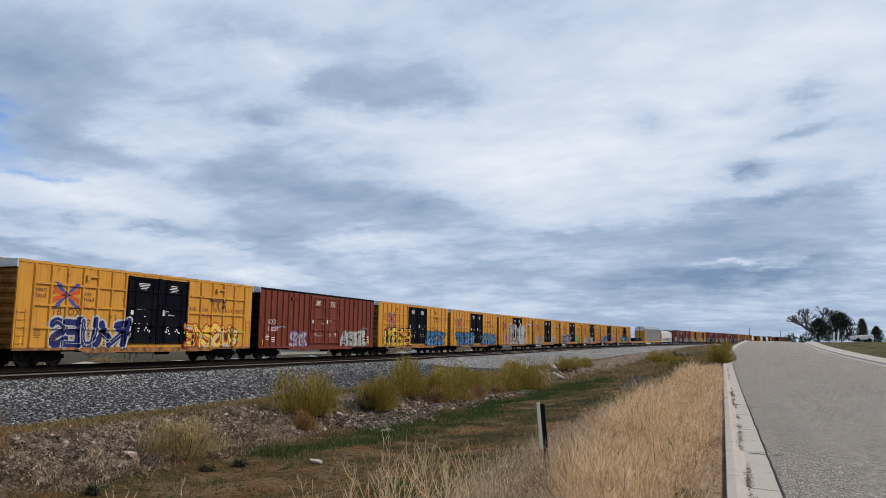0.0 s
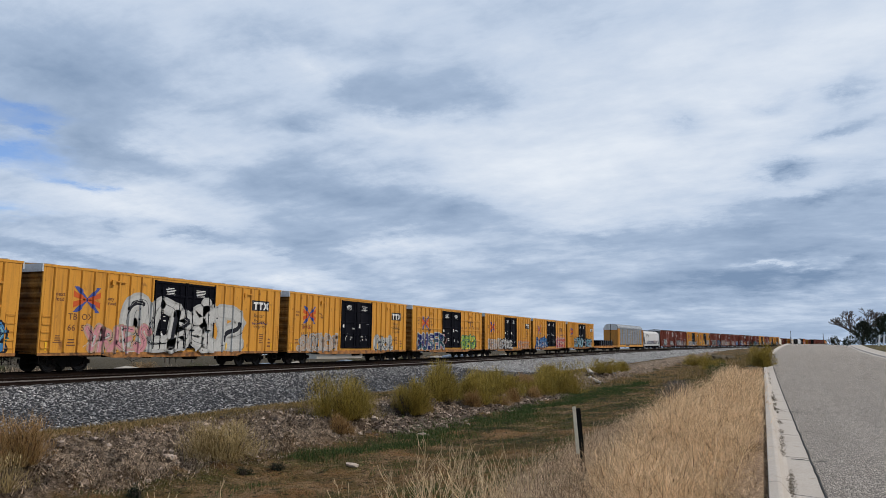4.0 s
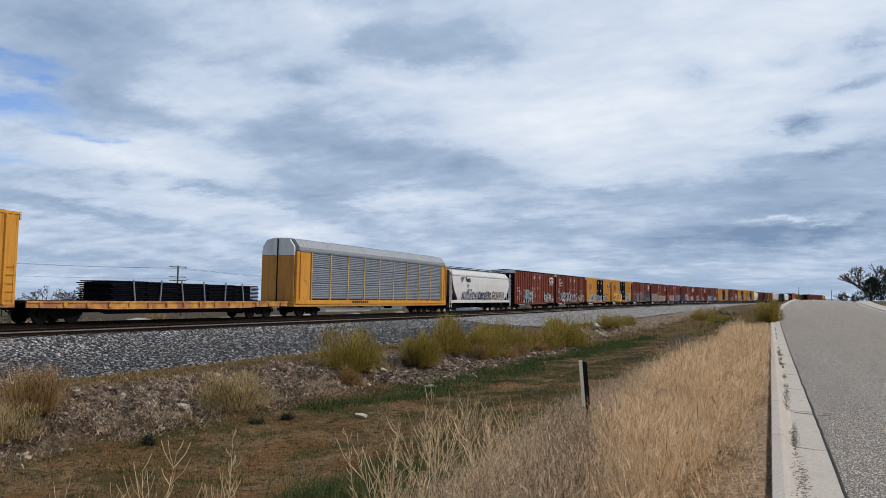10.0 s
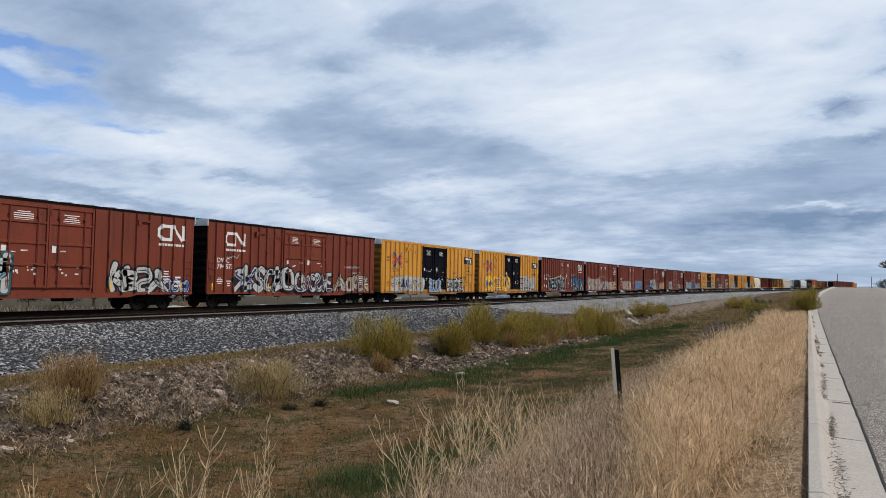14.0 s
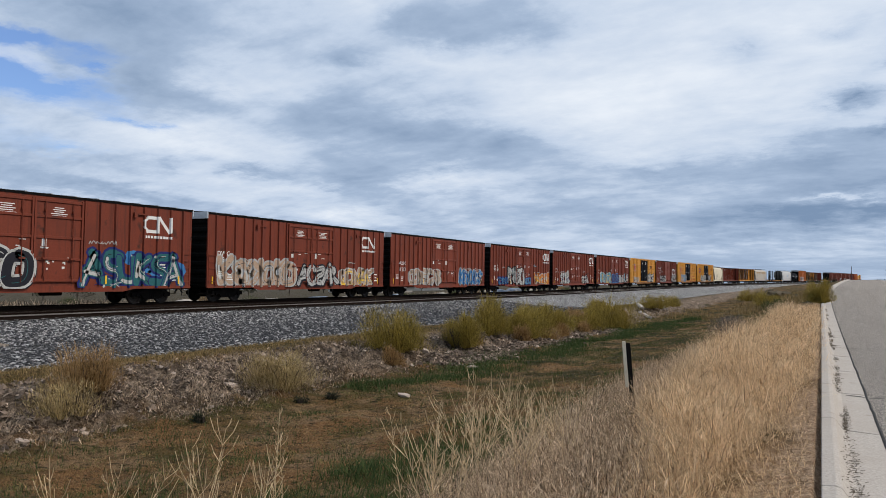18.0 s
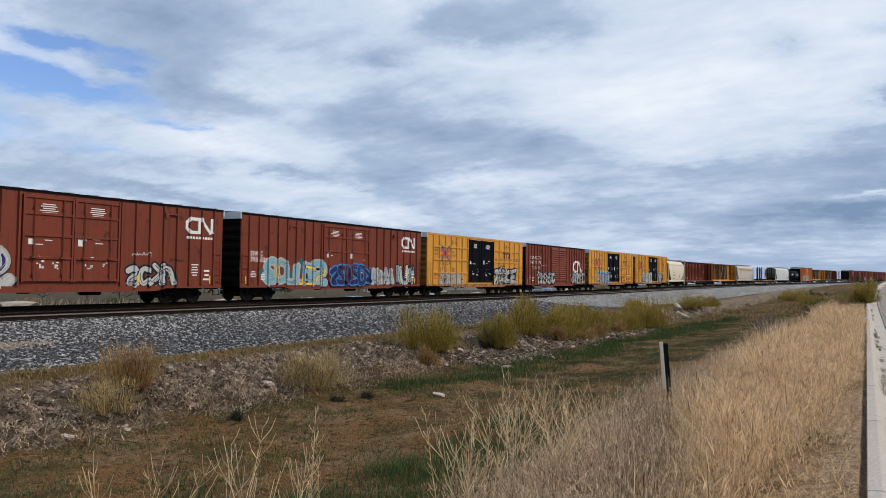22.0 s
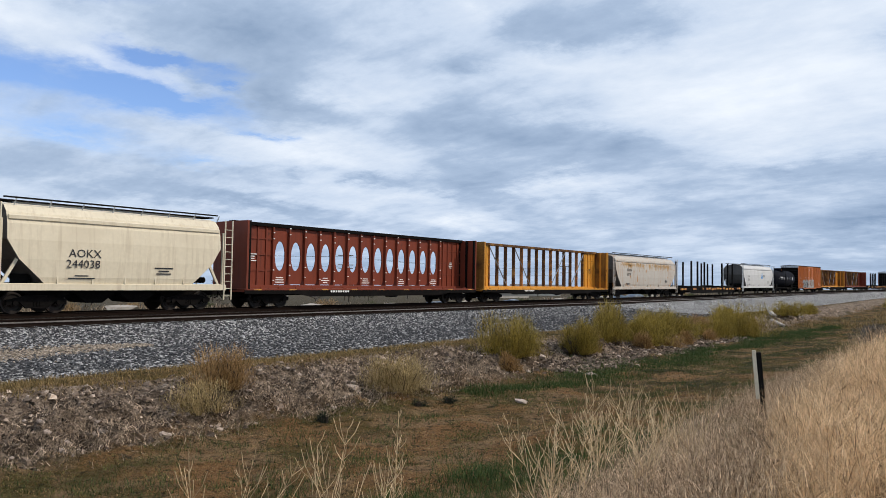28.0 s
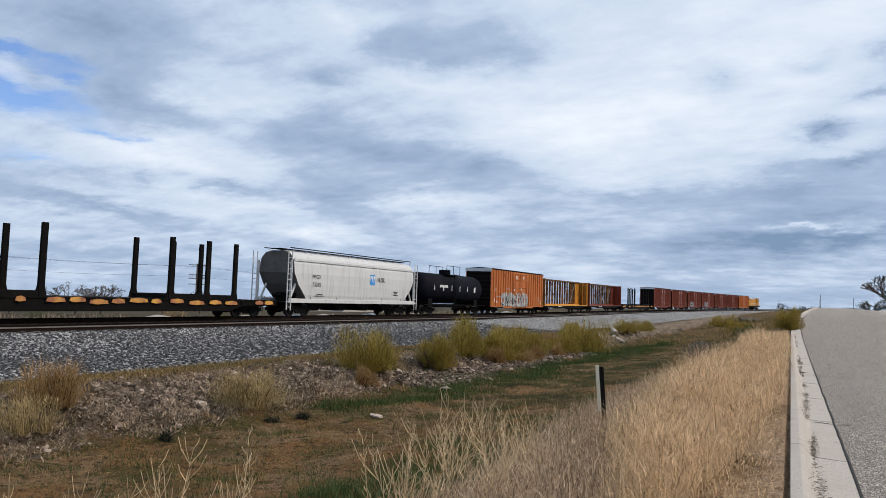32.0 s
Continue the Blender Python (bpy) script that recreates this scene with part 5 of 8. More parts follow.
def autorack(y0, y1):
    L = y1 - y0
    car = thing("autorack", "tall autorack with galvanised louvred side panels and yellow ends", "autorack", group="cars of the freight train")
    h = L / 2
    quick("deck", car, M["yellow"], lambda bm: box(bm, -1.5, 1.5, -h, h, 0.75, 1.2), bevel=0.01)
    # solid near-black box put in for the unlit inside behind the louvres
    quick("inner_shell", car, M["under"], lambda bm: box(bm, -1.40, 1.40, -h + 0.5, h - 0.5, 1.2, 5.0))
    def roof(bm):
        o = [(-1.55, 4.85), (1.55, 4.85), (1.55, 5.1), (1.12, 5.66), (0.4, 5.78), (-0.4, 5.78), (-1.12, 5.66), (-1.55, 5.1)]
        prism(bm, o, "y", -h + 0.35, h - 0.35)
    quick("roof", car, M["rack_roof"], roof, label="ribbed galvanised roof with rounded edges")
    for k in range(46):
        quick("roof_seam", car, M["rack_roof"], lambda bm: prism(bm, [(-1.56, 5.03), (1.56, 5.03), (1.565, 5.105), (1.125, 5.672), (0.4, 5.79), (-0.4, 5.79), (-1.125, 5.672), (-1.565, 5.105)], "y", -0.035, 0.035), pose(0, -h + 1.0 + k * (L - 2.0) / 45, 0), key="rackseam")
    npan = 9
    a0, a1 = -h + 2.0, h - 1.2
    w = (a1 - a0) / npan
    for s in (1, -1):
        t = 0 if s > 0 else 180
        for i in range(npan):
            c = s * (a0 + (i + 0.5) * w) if s > 0 else -(a0 + (i + 0.5) * w) * -1
            for tier in range(3):
                def panel(bm):
                    o = [(0.0, 0.0)]
                    n = 8
                    for q in range(n):
                        z = 0.03 + q * 1.12 / n
                        o += [(0.02, z), (0.06, z + 0.04), (0.06, z + 0.085), (0.02, z + 0.125)]
                    o += [(0.0, 1.17)]
                    prism(bm, o, "y", -w / 2 + 0.1, w / 2 - 0.1)
                quick("side_panel", car, M["rack_grey"], panel, pose(s * 1.44, c, 1.3 + tier * 1.185, 0, 0, t), key=("rackpanel", round(w, 2)))
        for i in range(npan + 1):
            quick("rack_post", car, M["post_cream"], lambda bm: prism(bm, [(0, -0.10), (0, 0.10), (0.1, 0.05), (0.1, -0.05)], "z", 1.15, 4.9), pose(s * 1.44, a0 + i * w, 0, 0, 0, t), key="rackpost")
        quick("side_rail", car, M["yellow"], lambda bm: box(bm, 0, 0.12, -h + 0.05, h - 0.05, 0.95, 1.24), pose(s * 1.46, 0, 0, 0, 0, t), key=("rackrail", round(L, 1)))
        quick("side_rail", car, M["rack_grey"], lambda bm: box(bm, 0, 0.11, -h + 0.4, h - 0.4, 4.78, 4.9), pose(s * 1.44, 0, 0, 0, 0, t), key=("rackrail2", round(L, 1)))
        for e, wd in ((-1, 1.9), (1, 1.1)):
            yy = e * (h - wd / 2 - 0.05)
            quick("end_side_panel", car, M["yellow"], lambda bm, wd=wd: box(bm, 0, 0.06, -wd / 2, wd / 2, 1.24, 4.78), pose(s * 1.44, yy, 0, 0, 0, t))
            for q in (-0.5, 0.5):
                quick("end_post", car, M["rack_yellow"], lambda bm: prism(bm, [(0.05, -0.06), (0.05, 0.06), (0.14, 0.04), (0.14, -0.04)], "z", 1.2, 4.8), pose(s * 1.44, yy + q * wd * 0.95, 0, 0, 0, t), key="rackendpost")
            quick("ladder", car, M["yellow"], lambda bm: [rod(bm, (0.1, -0.2, 1.3 + 0.4 * q), (0.1, 0.2, 1.3 + 0.4 * q), 0.018, 5) for q in range(9)] and [box(bm, 0.06, 0.12, y - 0.02, y + 0.02, 1.2, 4.7) for y in (-0.2, 0.2)], pose(s * 1.46, e * (h - 0.35), 0, 0, 0, t), key="rackladder")
    for e in (-1, 1):
        for s in (-1, 1):
            def leaf(bm):
                prism(bm, [(0.02, 0.0), (1.42, 0.0), (1.42, 0.12), (0.02, 0.2)], "z", 1.2, 4.45)
            quick("end_door", car, M["rack_yellow"], leaf, pose(0, e * (h - 0.05), 0, 0, 0, 0) @ Matrix.Scale(s, 4, (1, 0, 0)) @ Matrix.Scale(e, 4, (0, 1, 0)))
            def top(bm):
                prism(bm, [(0.02, 4.47), (1.42, 4.47), (1.42, 5.1), (1.0, 5.62), (0.4, 5.74), (0.02, 5.75)], "y", 0.0, 0.16)
            quick("end_door_top", car, M["white"], top, pose(0, e * (h - 0.05), 0) @ Matrix.Scale(s, 4, (1, 0, 0)) @ Matrix.Scale(e, 4, (0, 1, 0)), label="white upper part of the end door")
        quick("door_post", car, M["under"], lambda bm: rod(bm, (0, 0, 1.0), (0, 0, 5.7), 0.05, 8), pose(0, e * (h + 0.16), 0), key="doorpost")
    put("stencil_block", bars([(i * 0.32, 0, 0.24, 0.2) for i in range(8)], M["mark_black"], "rackno"), car, pose(1.59, -h + 7.6, 1.0))
    underframe(car, L, M["yellow"])
    couple_and_bogies(car, L, h, 2.6)
    CARS.append((car, (y0 + y1) / 2))


def hopper(label, y0, y1, col, marks=(), logo=None, pieces=(), seed=0, ink=None, top=4.65):
    """Covered hopper with curved sides, slope sheets, roof walk with rails, end platforms and outlet gates."""
    L = y1 - y0
    h = L / 2
    car = thing("hopper_car", label, "hopper car", group="cars of the freight train")
    ink = ink or M["mark_black"]
    prof = [(1.42, 1.12), (1.53, 1.55), (1.58, 2.3), (1.58, 3.1), (1.52, 3.75), (1.36, 4.22), (1.05, top - 0.12), (0.5, top), (-0.5, top), (-1.05, top - 0.12), (-1.36, 4.22), (-1.52, 3.75), (-1.58, 3.1), (-1.58, 2.3), (-1.53, 1.55), (-1.42, 1.12)]
    def shell(bm):
        def cut(z):   # slope sheet: the lower the shorter
            return h - 0.55 - max(0.0, 2.75 - z) * 1.05
        rings = [[bm.verts.new((x, e * cut(z), z)) for x, z in prof] for e in (-1, 1)]
        n = len(prof)
        for i in range(n):
            j = (i + 1) % n
            bm.faces.new((rings[0][i], rings[0][j], rings[1][j], rings[1][i]))
        # end faces take the darker colour that carries their shade
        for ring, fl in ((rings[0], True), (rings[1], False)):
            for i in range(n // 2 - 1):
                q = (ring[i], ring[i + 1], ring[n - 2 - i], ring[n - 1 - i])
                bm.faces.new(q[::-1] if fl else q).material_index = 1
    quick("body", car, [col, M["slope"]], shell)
    for s in (1, -1):
        t = 0 if s > 0 else 180
        quick("side_sill", car, col, lambda bm: prism(bm, [(0, 0), (0.12, 0), (0.12, 0.26), (0, 0.3)], "y", -h + 0.15, h - 0.15), pose(s * 1.44, 0, 1.0, 0, 0, t), key=("hsill", col.name, round(L, 1)))
        quick("top_chord", car, col, lambda bm: prism(bm, [(0, 0), (0.1, 0.02), (0.1, 0.16), (0, 0.2)], "y", -h + 0.6, h - 0.6), pose(s * 1.44, 0, 3.92, 0, 0, t), key=("hchord", col.name, round(L, 1)))
        for e in (-1, 1):
            quick("corner_post", car, col, lambda bm: box(bm, -0.06, 0.06, -0.06, 0.06, 1.05, 3.95), pose(s * 1.47, e * (h - 0.32), 0), key=("hpost", col.name))
            quick("ladder", car, col, lambda bm: [rod(bm, (0.06, -0.22, z), (0.06, 0.22, z), 0.018, 5) for z in np.arange(0.7, 4.5, 0.38)] and [box(bm, 0.03, 0.09, y - 0.025, y + 0.025, 0.5, 4.6) for y in (-0.22, 0.22)], pose(s * 1.5, e * (h - 0.06), 0, 0, 0, t), key=("hladder", col.name))
            quick("brace", car, col, lambda bm: box(bm, -0.05, 0.05, -0.06, 0.06, 0, 1.9), pose(s * 1.3, e * (h - 0.4), 1.1, e * 28, 0, 0), key=("hbrace", col.name))
        for k in range(5):
            quick("side_stake", car, col, lambda bm: box(bm, 0, 0.06, -0.03, 0.03, 0, 0.55), pose(s * 1.5, -h + 2.6 + k * (L - 5.2) / 4, 1.26, 0, -4 * s, t), key=("hstake", col.name))
        for k in range(int(L / 1.4)):
            quick("walk_stanchion", car, M["galv"], lambda bm: rod(bm, (0, 0, -0.05), (0.22, 0, 0.28), 0.028, 5), pose(s * 0.95, -h + 1.0 + k * 1.4, top - 0.1, 0, 0, t), key="stanch")
        quick("walk_rail", car, M["under"], lambda bm: box(bm, -0.02, 0.02, -h + 0.5, h - 0.5, 0, 0.07), pose(s * 1.17, 0, top + 0.16), key=("wrail", round(L, 1)))
    quick("roof_walk", car, M["under"], lambda bm: box(bm, -0.45, 0.45, -h + 0.25, h - 0.25, top + 0.10, top + 0.16), key=("rwalk", round(L, 1), top))
    quick("hatch_trough", car, M["galv"], lambda bm: box(bm, -0.3, 0.3, -h + 1.2, h - 1.2, top - 0.02, top + 0.11), key=("trough", round(L, 1), top))
    for e in (-1, 1):
        quick("end_platform", car, M["under"], lambda bm: box(bm, -1.45, 1.45, -0.6, 0.5, 0.98, 1.06), pose(0, e * (h - 0.5), 0), key="hplat")
        quick("end_sheet", car, M["under"], lambda bm: box(bm, -0.9, 0.9, -0.04, 0.04, 1.06, 2.5), pose(0, e * (h - 1.7), 0), key="hend")
        quick("brake_cylinder", car, M["under"], lambda bm: rod(bm, (-0.4, 0, 1.5), (0.4, 0, 1.5), 0.16, 10), pose(0, e * (h - 0.75), 0), key="hbrake")
    for k in (-0.3, -0.1, 0.1, 0.3):
        def gate(bm):
            prism(bm, [(-1.3, 1.15), (1.3, 1.15), (0.35, 0.42), (-0.35, 0.42)], "x", -0.85, 0.85)
        quick("outlet_gate", car, M["under"], gate, pose(0, k * L * 0.92, 0), key="gate")
    quick("centre_sill", car, M["under"], lambda bm: box(bm, -0.25, 0.25, -h + 0.05, h - 0.05, 0.7, 1.0), key=("hcs", round(L, 1)))
    couple_and_bogies(car, L, h, 2.0)
    for text, y, z, size in marks:
        put("lettering", letters(text, size, ink), car, pose(1.61, -h + y, z), label="stencilled lettering")["kind"] = "stuff"
    if logo:
        put("logo", flat_logo(logo[0]), car, pose(1.60, -h + logo[1], logo[2]) @ Matrix.Scale(0.7 if logo[0] == "square" else 0.6, 4))
    if col is M["rusty_grey"]:
        r = random.Random(seed)
        bm = bmesh.new()
        for k in range(330):
            y, w = r.choice((-6.2, -4.9, -3.0, -1.6, 0.6, 2.2, 3.6, 5.0, 6.4)) + r.gauss(0, 0.5), r.uniform(0.04, 0.2)
            y = max(-h + 0.8, min(h - 0.9, y))
            z1 = r.uniform(3.6, 3.9)
            z0 = z1 - r.uniform(0.1, 0.75) * r.random() ** 0.6
            bm.faces.new([bm.verts.new(q) for q in ((0, y, z1), (0, y + w, z1), (0, y + w * 0.7, z0), (0, y + w * 0.4, z0))])
        low = sorted((z, x) for x, z in prof[:7])
        painted(bm, lambda yy, zz: float(np.interp(zz, [a for a, b in low], [b for a, b in low])) + 0.006, (), [a for a, b in low] + [3.4, 3.6])
        tagged(part("rust_run", bm, M["rust"], car, "orange rust running down from the roof edge"), kind="stuff")
    tagged(put("stencil_block", stencil_block(seed + 50, 1.0, 0.4, 3, ink), car, pose(1.585, h - 4.2, 1.75)), kind="stuff")
    tagged(put("stencil_block", stencil_block(seed + 51, 1.2, 0.22, 2, ink), car, pose(1.56, -h + 3.0, 1.5)), kind="stuff")
    for i, (y, wid, hgt, *cols) in enumerate(pieces):
        at = (-h + y, 1.3)
        hgt *= 0.85
        low = sorted((z, x) for x, z in prof[:7])
        ob = put("graffiti", graffiti(seed * 13 + i, wid, hgt, *cols, fit=(lambda yy, zz: float(np.interp(zz, [a for a, b in low], [b for a, b in low])), (), [a for a, b in low], at)), car, pose(0.004, *at), label="spray-painted graffiti in " + cols[0] + " and " + cols[1])
        ob["kind"] = "stuff"
    CARS.append((car, (y0 + y1) / 2))


def centre_beam(label, y0, y1, col, holes, seed=0):
    """Centre-beam flat car: bulkheads, top chord, posts with braces or a plate with oval openings."""
    L = y1 - y0
    h = L / 2
    car = thing("centerbeam_car", label, "centerbeam car", group="cars of the freight train")
    quick("deck", car, col, lambda bm: box(bm, -1.45, 1.45, -h, h, 0.88, 1.08), bevel=0.01)
    for s in (1, -1):
        quick("side_sill", car, M["under"], lambda bm: prism(bm, [(-h, 0.99), (-h, 0.8), (-h + 3.6, 0.78), (-h + 4.6, 0.62), (h - 4.6, 0.62), (h - 3.6, 0.78), (h, 0.8), (h, 0.99)], "x", -0.04, 0.04), pose(s * 1.46, 0, 0))
        for k in range(int(L / 1.25)):
            quick("deck_riser", car, col, lambda bm: box(bm, -0.03, 0.03, -0.14, 0.14, 0, 0.09), pose(s * 1.4, -h + 1.2 + k * 1.25, 1.08), key=("riser", col.name))
    def bulk(bm):
        box(bm, -1.5, 1.5, -0.06, 0.06, 1.05, 4.75)
    for e in (-1, 1):
        wall = quick("bulkhead", car, M["end_soot_shade"] if col is M["yellow"] else col, bulk, pose(0, e * (h - 0.12), 0, 0, 0, 0 if e > 0 else 180), key=("bulk", col.name))
        for x in (-1.4, -0.7, 0.0, 0.7, 1.4):
            quick("bulkhead_rib", wall, M["under"] if holes else col, lambda bm: box(bm, -0.06, 0.06, -0.22, -0.062, 1.05, 4.75), pose(x, 0, 0), key=("bulkrib", col.name))
    quick("top_chord", car, M["beam_brown"] if not holes else M["under"], lambda bm: box(bm, -0.22, 0.22, -h + 0.1, h - 0.1, 4.60, 4.80), bevel=0.01)
    quick("bottom_chord", car, col, lambda bm: box(bm, -0.2, 0.2, -h + 0.1, h - 0.1, 1.08, 1.26), bevel=0.01)
    for e in (-1, 1):
        wpan = 2.6
        for z in (2.1, 3.0, 3.9):
            quick("panel_rail", car, col, lambda bm: box(bm, -0.1, 0.1, -wpan / 2, wpan / 2, -0.04, 0.04), pose(0, e * (h - 0.25 - wpan / 2), z), key=("cprail", col.name))
        quick("end_panel", car, col, lambda bm: box(bm, -0.05, 0.05, -wpan / 2, wpan / 2, 1.26, 4.6), pose(0, e * (h - 0.25 - wpan / 2), 0), key=("cpanel", col.name))
        for q in (-0.9, -0.3, 0.3, 0.9):
            quick("panel_rib", car, col, lambda bm: box(bm, -0.12, 0.12, -0.05, 0.05, 1.26, 4.6), pose(0, e * (h - 0.25 - wpan / 2) + q, 0), key=("crib", col.name))
        for s in (1, -1):
            tagged(put("stencil_block", stencil_block(seed + e * 3 + 20, 0.55, 0.5, 4, M["mark_black"] if not holes else M["mark_white"]), car, pose(0.125, e * (h - 1.5) - 0.3, 2.6)), kind="stuff")
    a, b = -h + 2.9, h - 2.9
    n = 13
    w = (b - a) / n
    if holes:
        def web(bm):   # one bay of plate with an oval opening
            m_ = 28
            per = []
            for i in range(m_):
                t = 6.28319 * i / m_
                cy, cz = math.cos(t), math.sin(t)
                k = min(w / 2 / max(1e-6, abs(cy)), 1.65 / max(1e-6, abs(cz)))
                per.append((cy * k, 2.95 + cz * k))
            for x, sgn in ((0.03, 1), (-0.03, -1)):
                inner = [bm.verts.new((x, 0.37 * math.cos(6.28319 * i / m_), 2.95 + 0.86 * math.sin(6.28319 * i / m_))) for i in range(m_)]
                outer = [bm.verts.new((x, u, v)) for u, v in per]
                for i in range(m_):
                    j = (i + 1) % m_
                    bm.faces.new((inner[i], inner[j], outer[j], outer[i]))
        for i in range(n):
            quick("web_plate", car, col, web, pose(0, a + (i + 0.5) * w, 0), key=("web", col.name, round(w, 2)))
        for i in range(n + 1):
            quick("beam_post", car, col, lambda bm: prism(bm, [(-0.2, -0.05), (0.2, -0.05), (0.2, 0.05), (-0.2, 0.05)], "z", 1.26, 4.6), pose(0, a + i * w, 0), key=("bpost", col.name))
            for z in (4.25, 3.9, 2.1, 1.5):
                quick("tie_down", car, M["mark_white"], lambda bm: box(bm, 0, 0.03, -0.045, 0.045, 0, 0.06), pose(0.202, a + i * w, z + 0.1 * ((i * 3) % 4)), key="tiedown", label="white worn tie-down")
        for i in range(n):
            if i % 3 == 0:
                tagged(put("stencil_block", stencil_block(seed + i, 0.7, 0.4, 3, M["mark_white"]), car, pose(0.035, a + (i + 0.5) * w - 0.35, 1.4)), kind="stuff")
    else:
        for i in range(n + 1):
            quick("beam_post", car, M["beam_brown"] if i % 4 else M["sill_rust"], lambda bm: prism(bm, [(-0.15, -0.06), (0.15, -0.06), (0.12, 0.06), (-0.12, 0.06)], "z", 1.26, 4.6), pose(0, a + i * w, 0), key=("bpost2", bool(i % 4)), label="rust-stained brown post")
        for i in range(n + 1):
            quick("gusset", car, M["sill_rust"], lambda bm: prism(bm, [(-0.05, 1.26), (0.32, 1.26), (0.0, 1.75), (-0.05, 1.75)], "x", -0.03, 0.03), pose(0, a + i * w, 0), key="gusset")
        for i, sg in ((0, 1), (3, 1), (8, -1), (11, -1)):
            def brace(bm, sg=sg):
                rod(bm, (0.1, 0, 4.5 if sg > 0 else 1.4), (0.1, 2 * w, 1.4 if sg > 0 else 4.5), 0.045, 6)
            quick("diagonal_brace", car, M["rack_grey"], brace, pose(0, a + i * w, 0), key=("cbrace", sg, round(w, 2)))
    put("stencil_block", bars([(i * 0.2, 0, 0.14, 0.11) for i in range(8)], M["mark_white"], "cbno"), car, pose(1.505, -h + 6.2, 0.86))
    for k in range(9):
        quick("sill_patch", car, M["sill_yellow"], lambda bm: box(bm, 0, 0.012, 0, 0.5, 0, 0.12), pose(1.452, -h + 0.6 + k * (L - 1.6) / 8, 0.93), key="cbpatch", label="chipped yellow sill patch")
    underframe(car, L, col)
    couple_and_bogies(car, L, h, 2.1)
    CARS.append((car, (y0 + y1) / 2))


def stake_car(y0, y1, seed=0):
    L = y1 - y0
    car = thing("stake_flatcar", "long empty flatcar with tall black stakes and yellow sill patches", "flatcar", group="cars of the freight train")
    flat_deck(car, L, M["under"], 1.12, 0.7)
    h = L / 2
    for k, group in enumerate(((4.5, 6.9, 9.7), (17.4, 20.2, 22.5))):
        for s in (1, -1):
            quick("bunk_rail", car, M["under"], lambda bm: box(bm, -0.09, 0.09, group[0], group[2], 1.12, 1.40), pose(s * 1.44, -h, 0), key=("bunkrail", k, round(L, 1)))
            for yy in group:
                stake = quick("stake", car, M["under"], lambda bm: prism(bm, [(-0.09, 1.0), (0.09, 1.0), (0.08, 4.6), (-0.08, 4.6)], "y", -0.14, 0.14), pose(s * 1.46, -h + yy, 0), key="stake", label="tall black steel stake")
                quick("stake_foot", stake, M["under"], lambda bm: prism(bm, [(-0.3, 1.12), (0.3, 1.12), (0.14, 1.75), (-0.14, 1.75)], "x", -0.05, 0.05), key="stakefoot")
        for yy in group:
            quick("bunk", car, M["under"], lambda bm: box(bm, -1.5, 1.5, -0.12, 0.12, 1.12, 1.34), pose(0, -h + yy, 0), key="bunk")
    r = random.Random(seed + 5)
    for ya, wd in ((0.1, 1.3), (1.5, 0.9), (4.6, 1.4), (8.4, 0.5), (9.9, 1.0), (11.1, 0.9), (12.2, 1.1), (13.5, 0.8), (14.6, 1.2), (16.0, 0.7), (17.3, 1.0), (18.7, 1.2), (20.3, 1.0), (21.6, 1.1), (24.3, 0.8), (25.2, 0.9)):
        quick("sill_patch", car, M["sill_yellow"], lambda bm: prism(bm, [(0, 0.05), (wd * 0.4, 0), (wd, 0.04), (wd * 0.93, 0.2), (wd * 0.55, 0.27), (0.06, 0.22)], "x", 0, 0.03), pose(1.61, -h + ya, 0.82 + r.uniform(-0.05, 0.06)), key=("spatch", wd), label="chipped yellow paint patch")
    CARS.append((car, (y0 + y1) / 2))


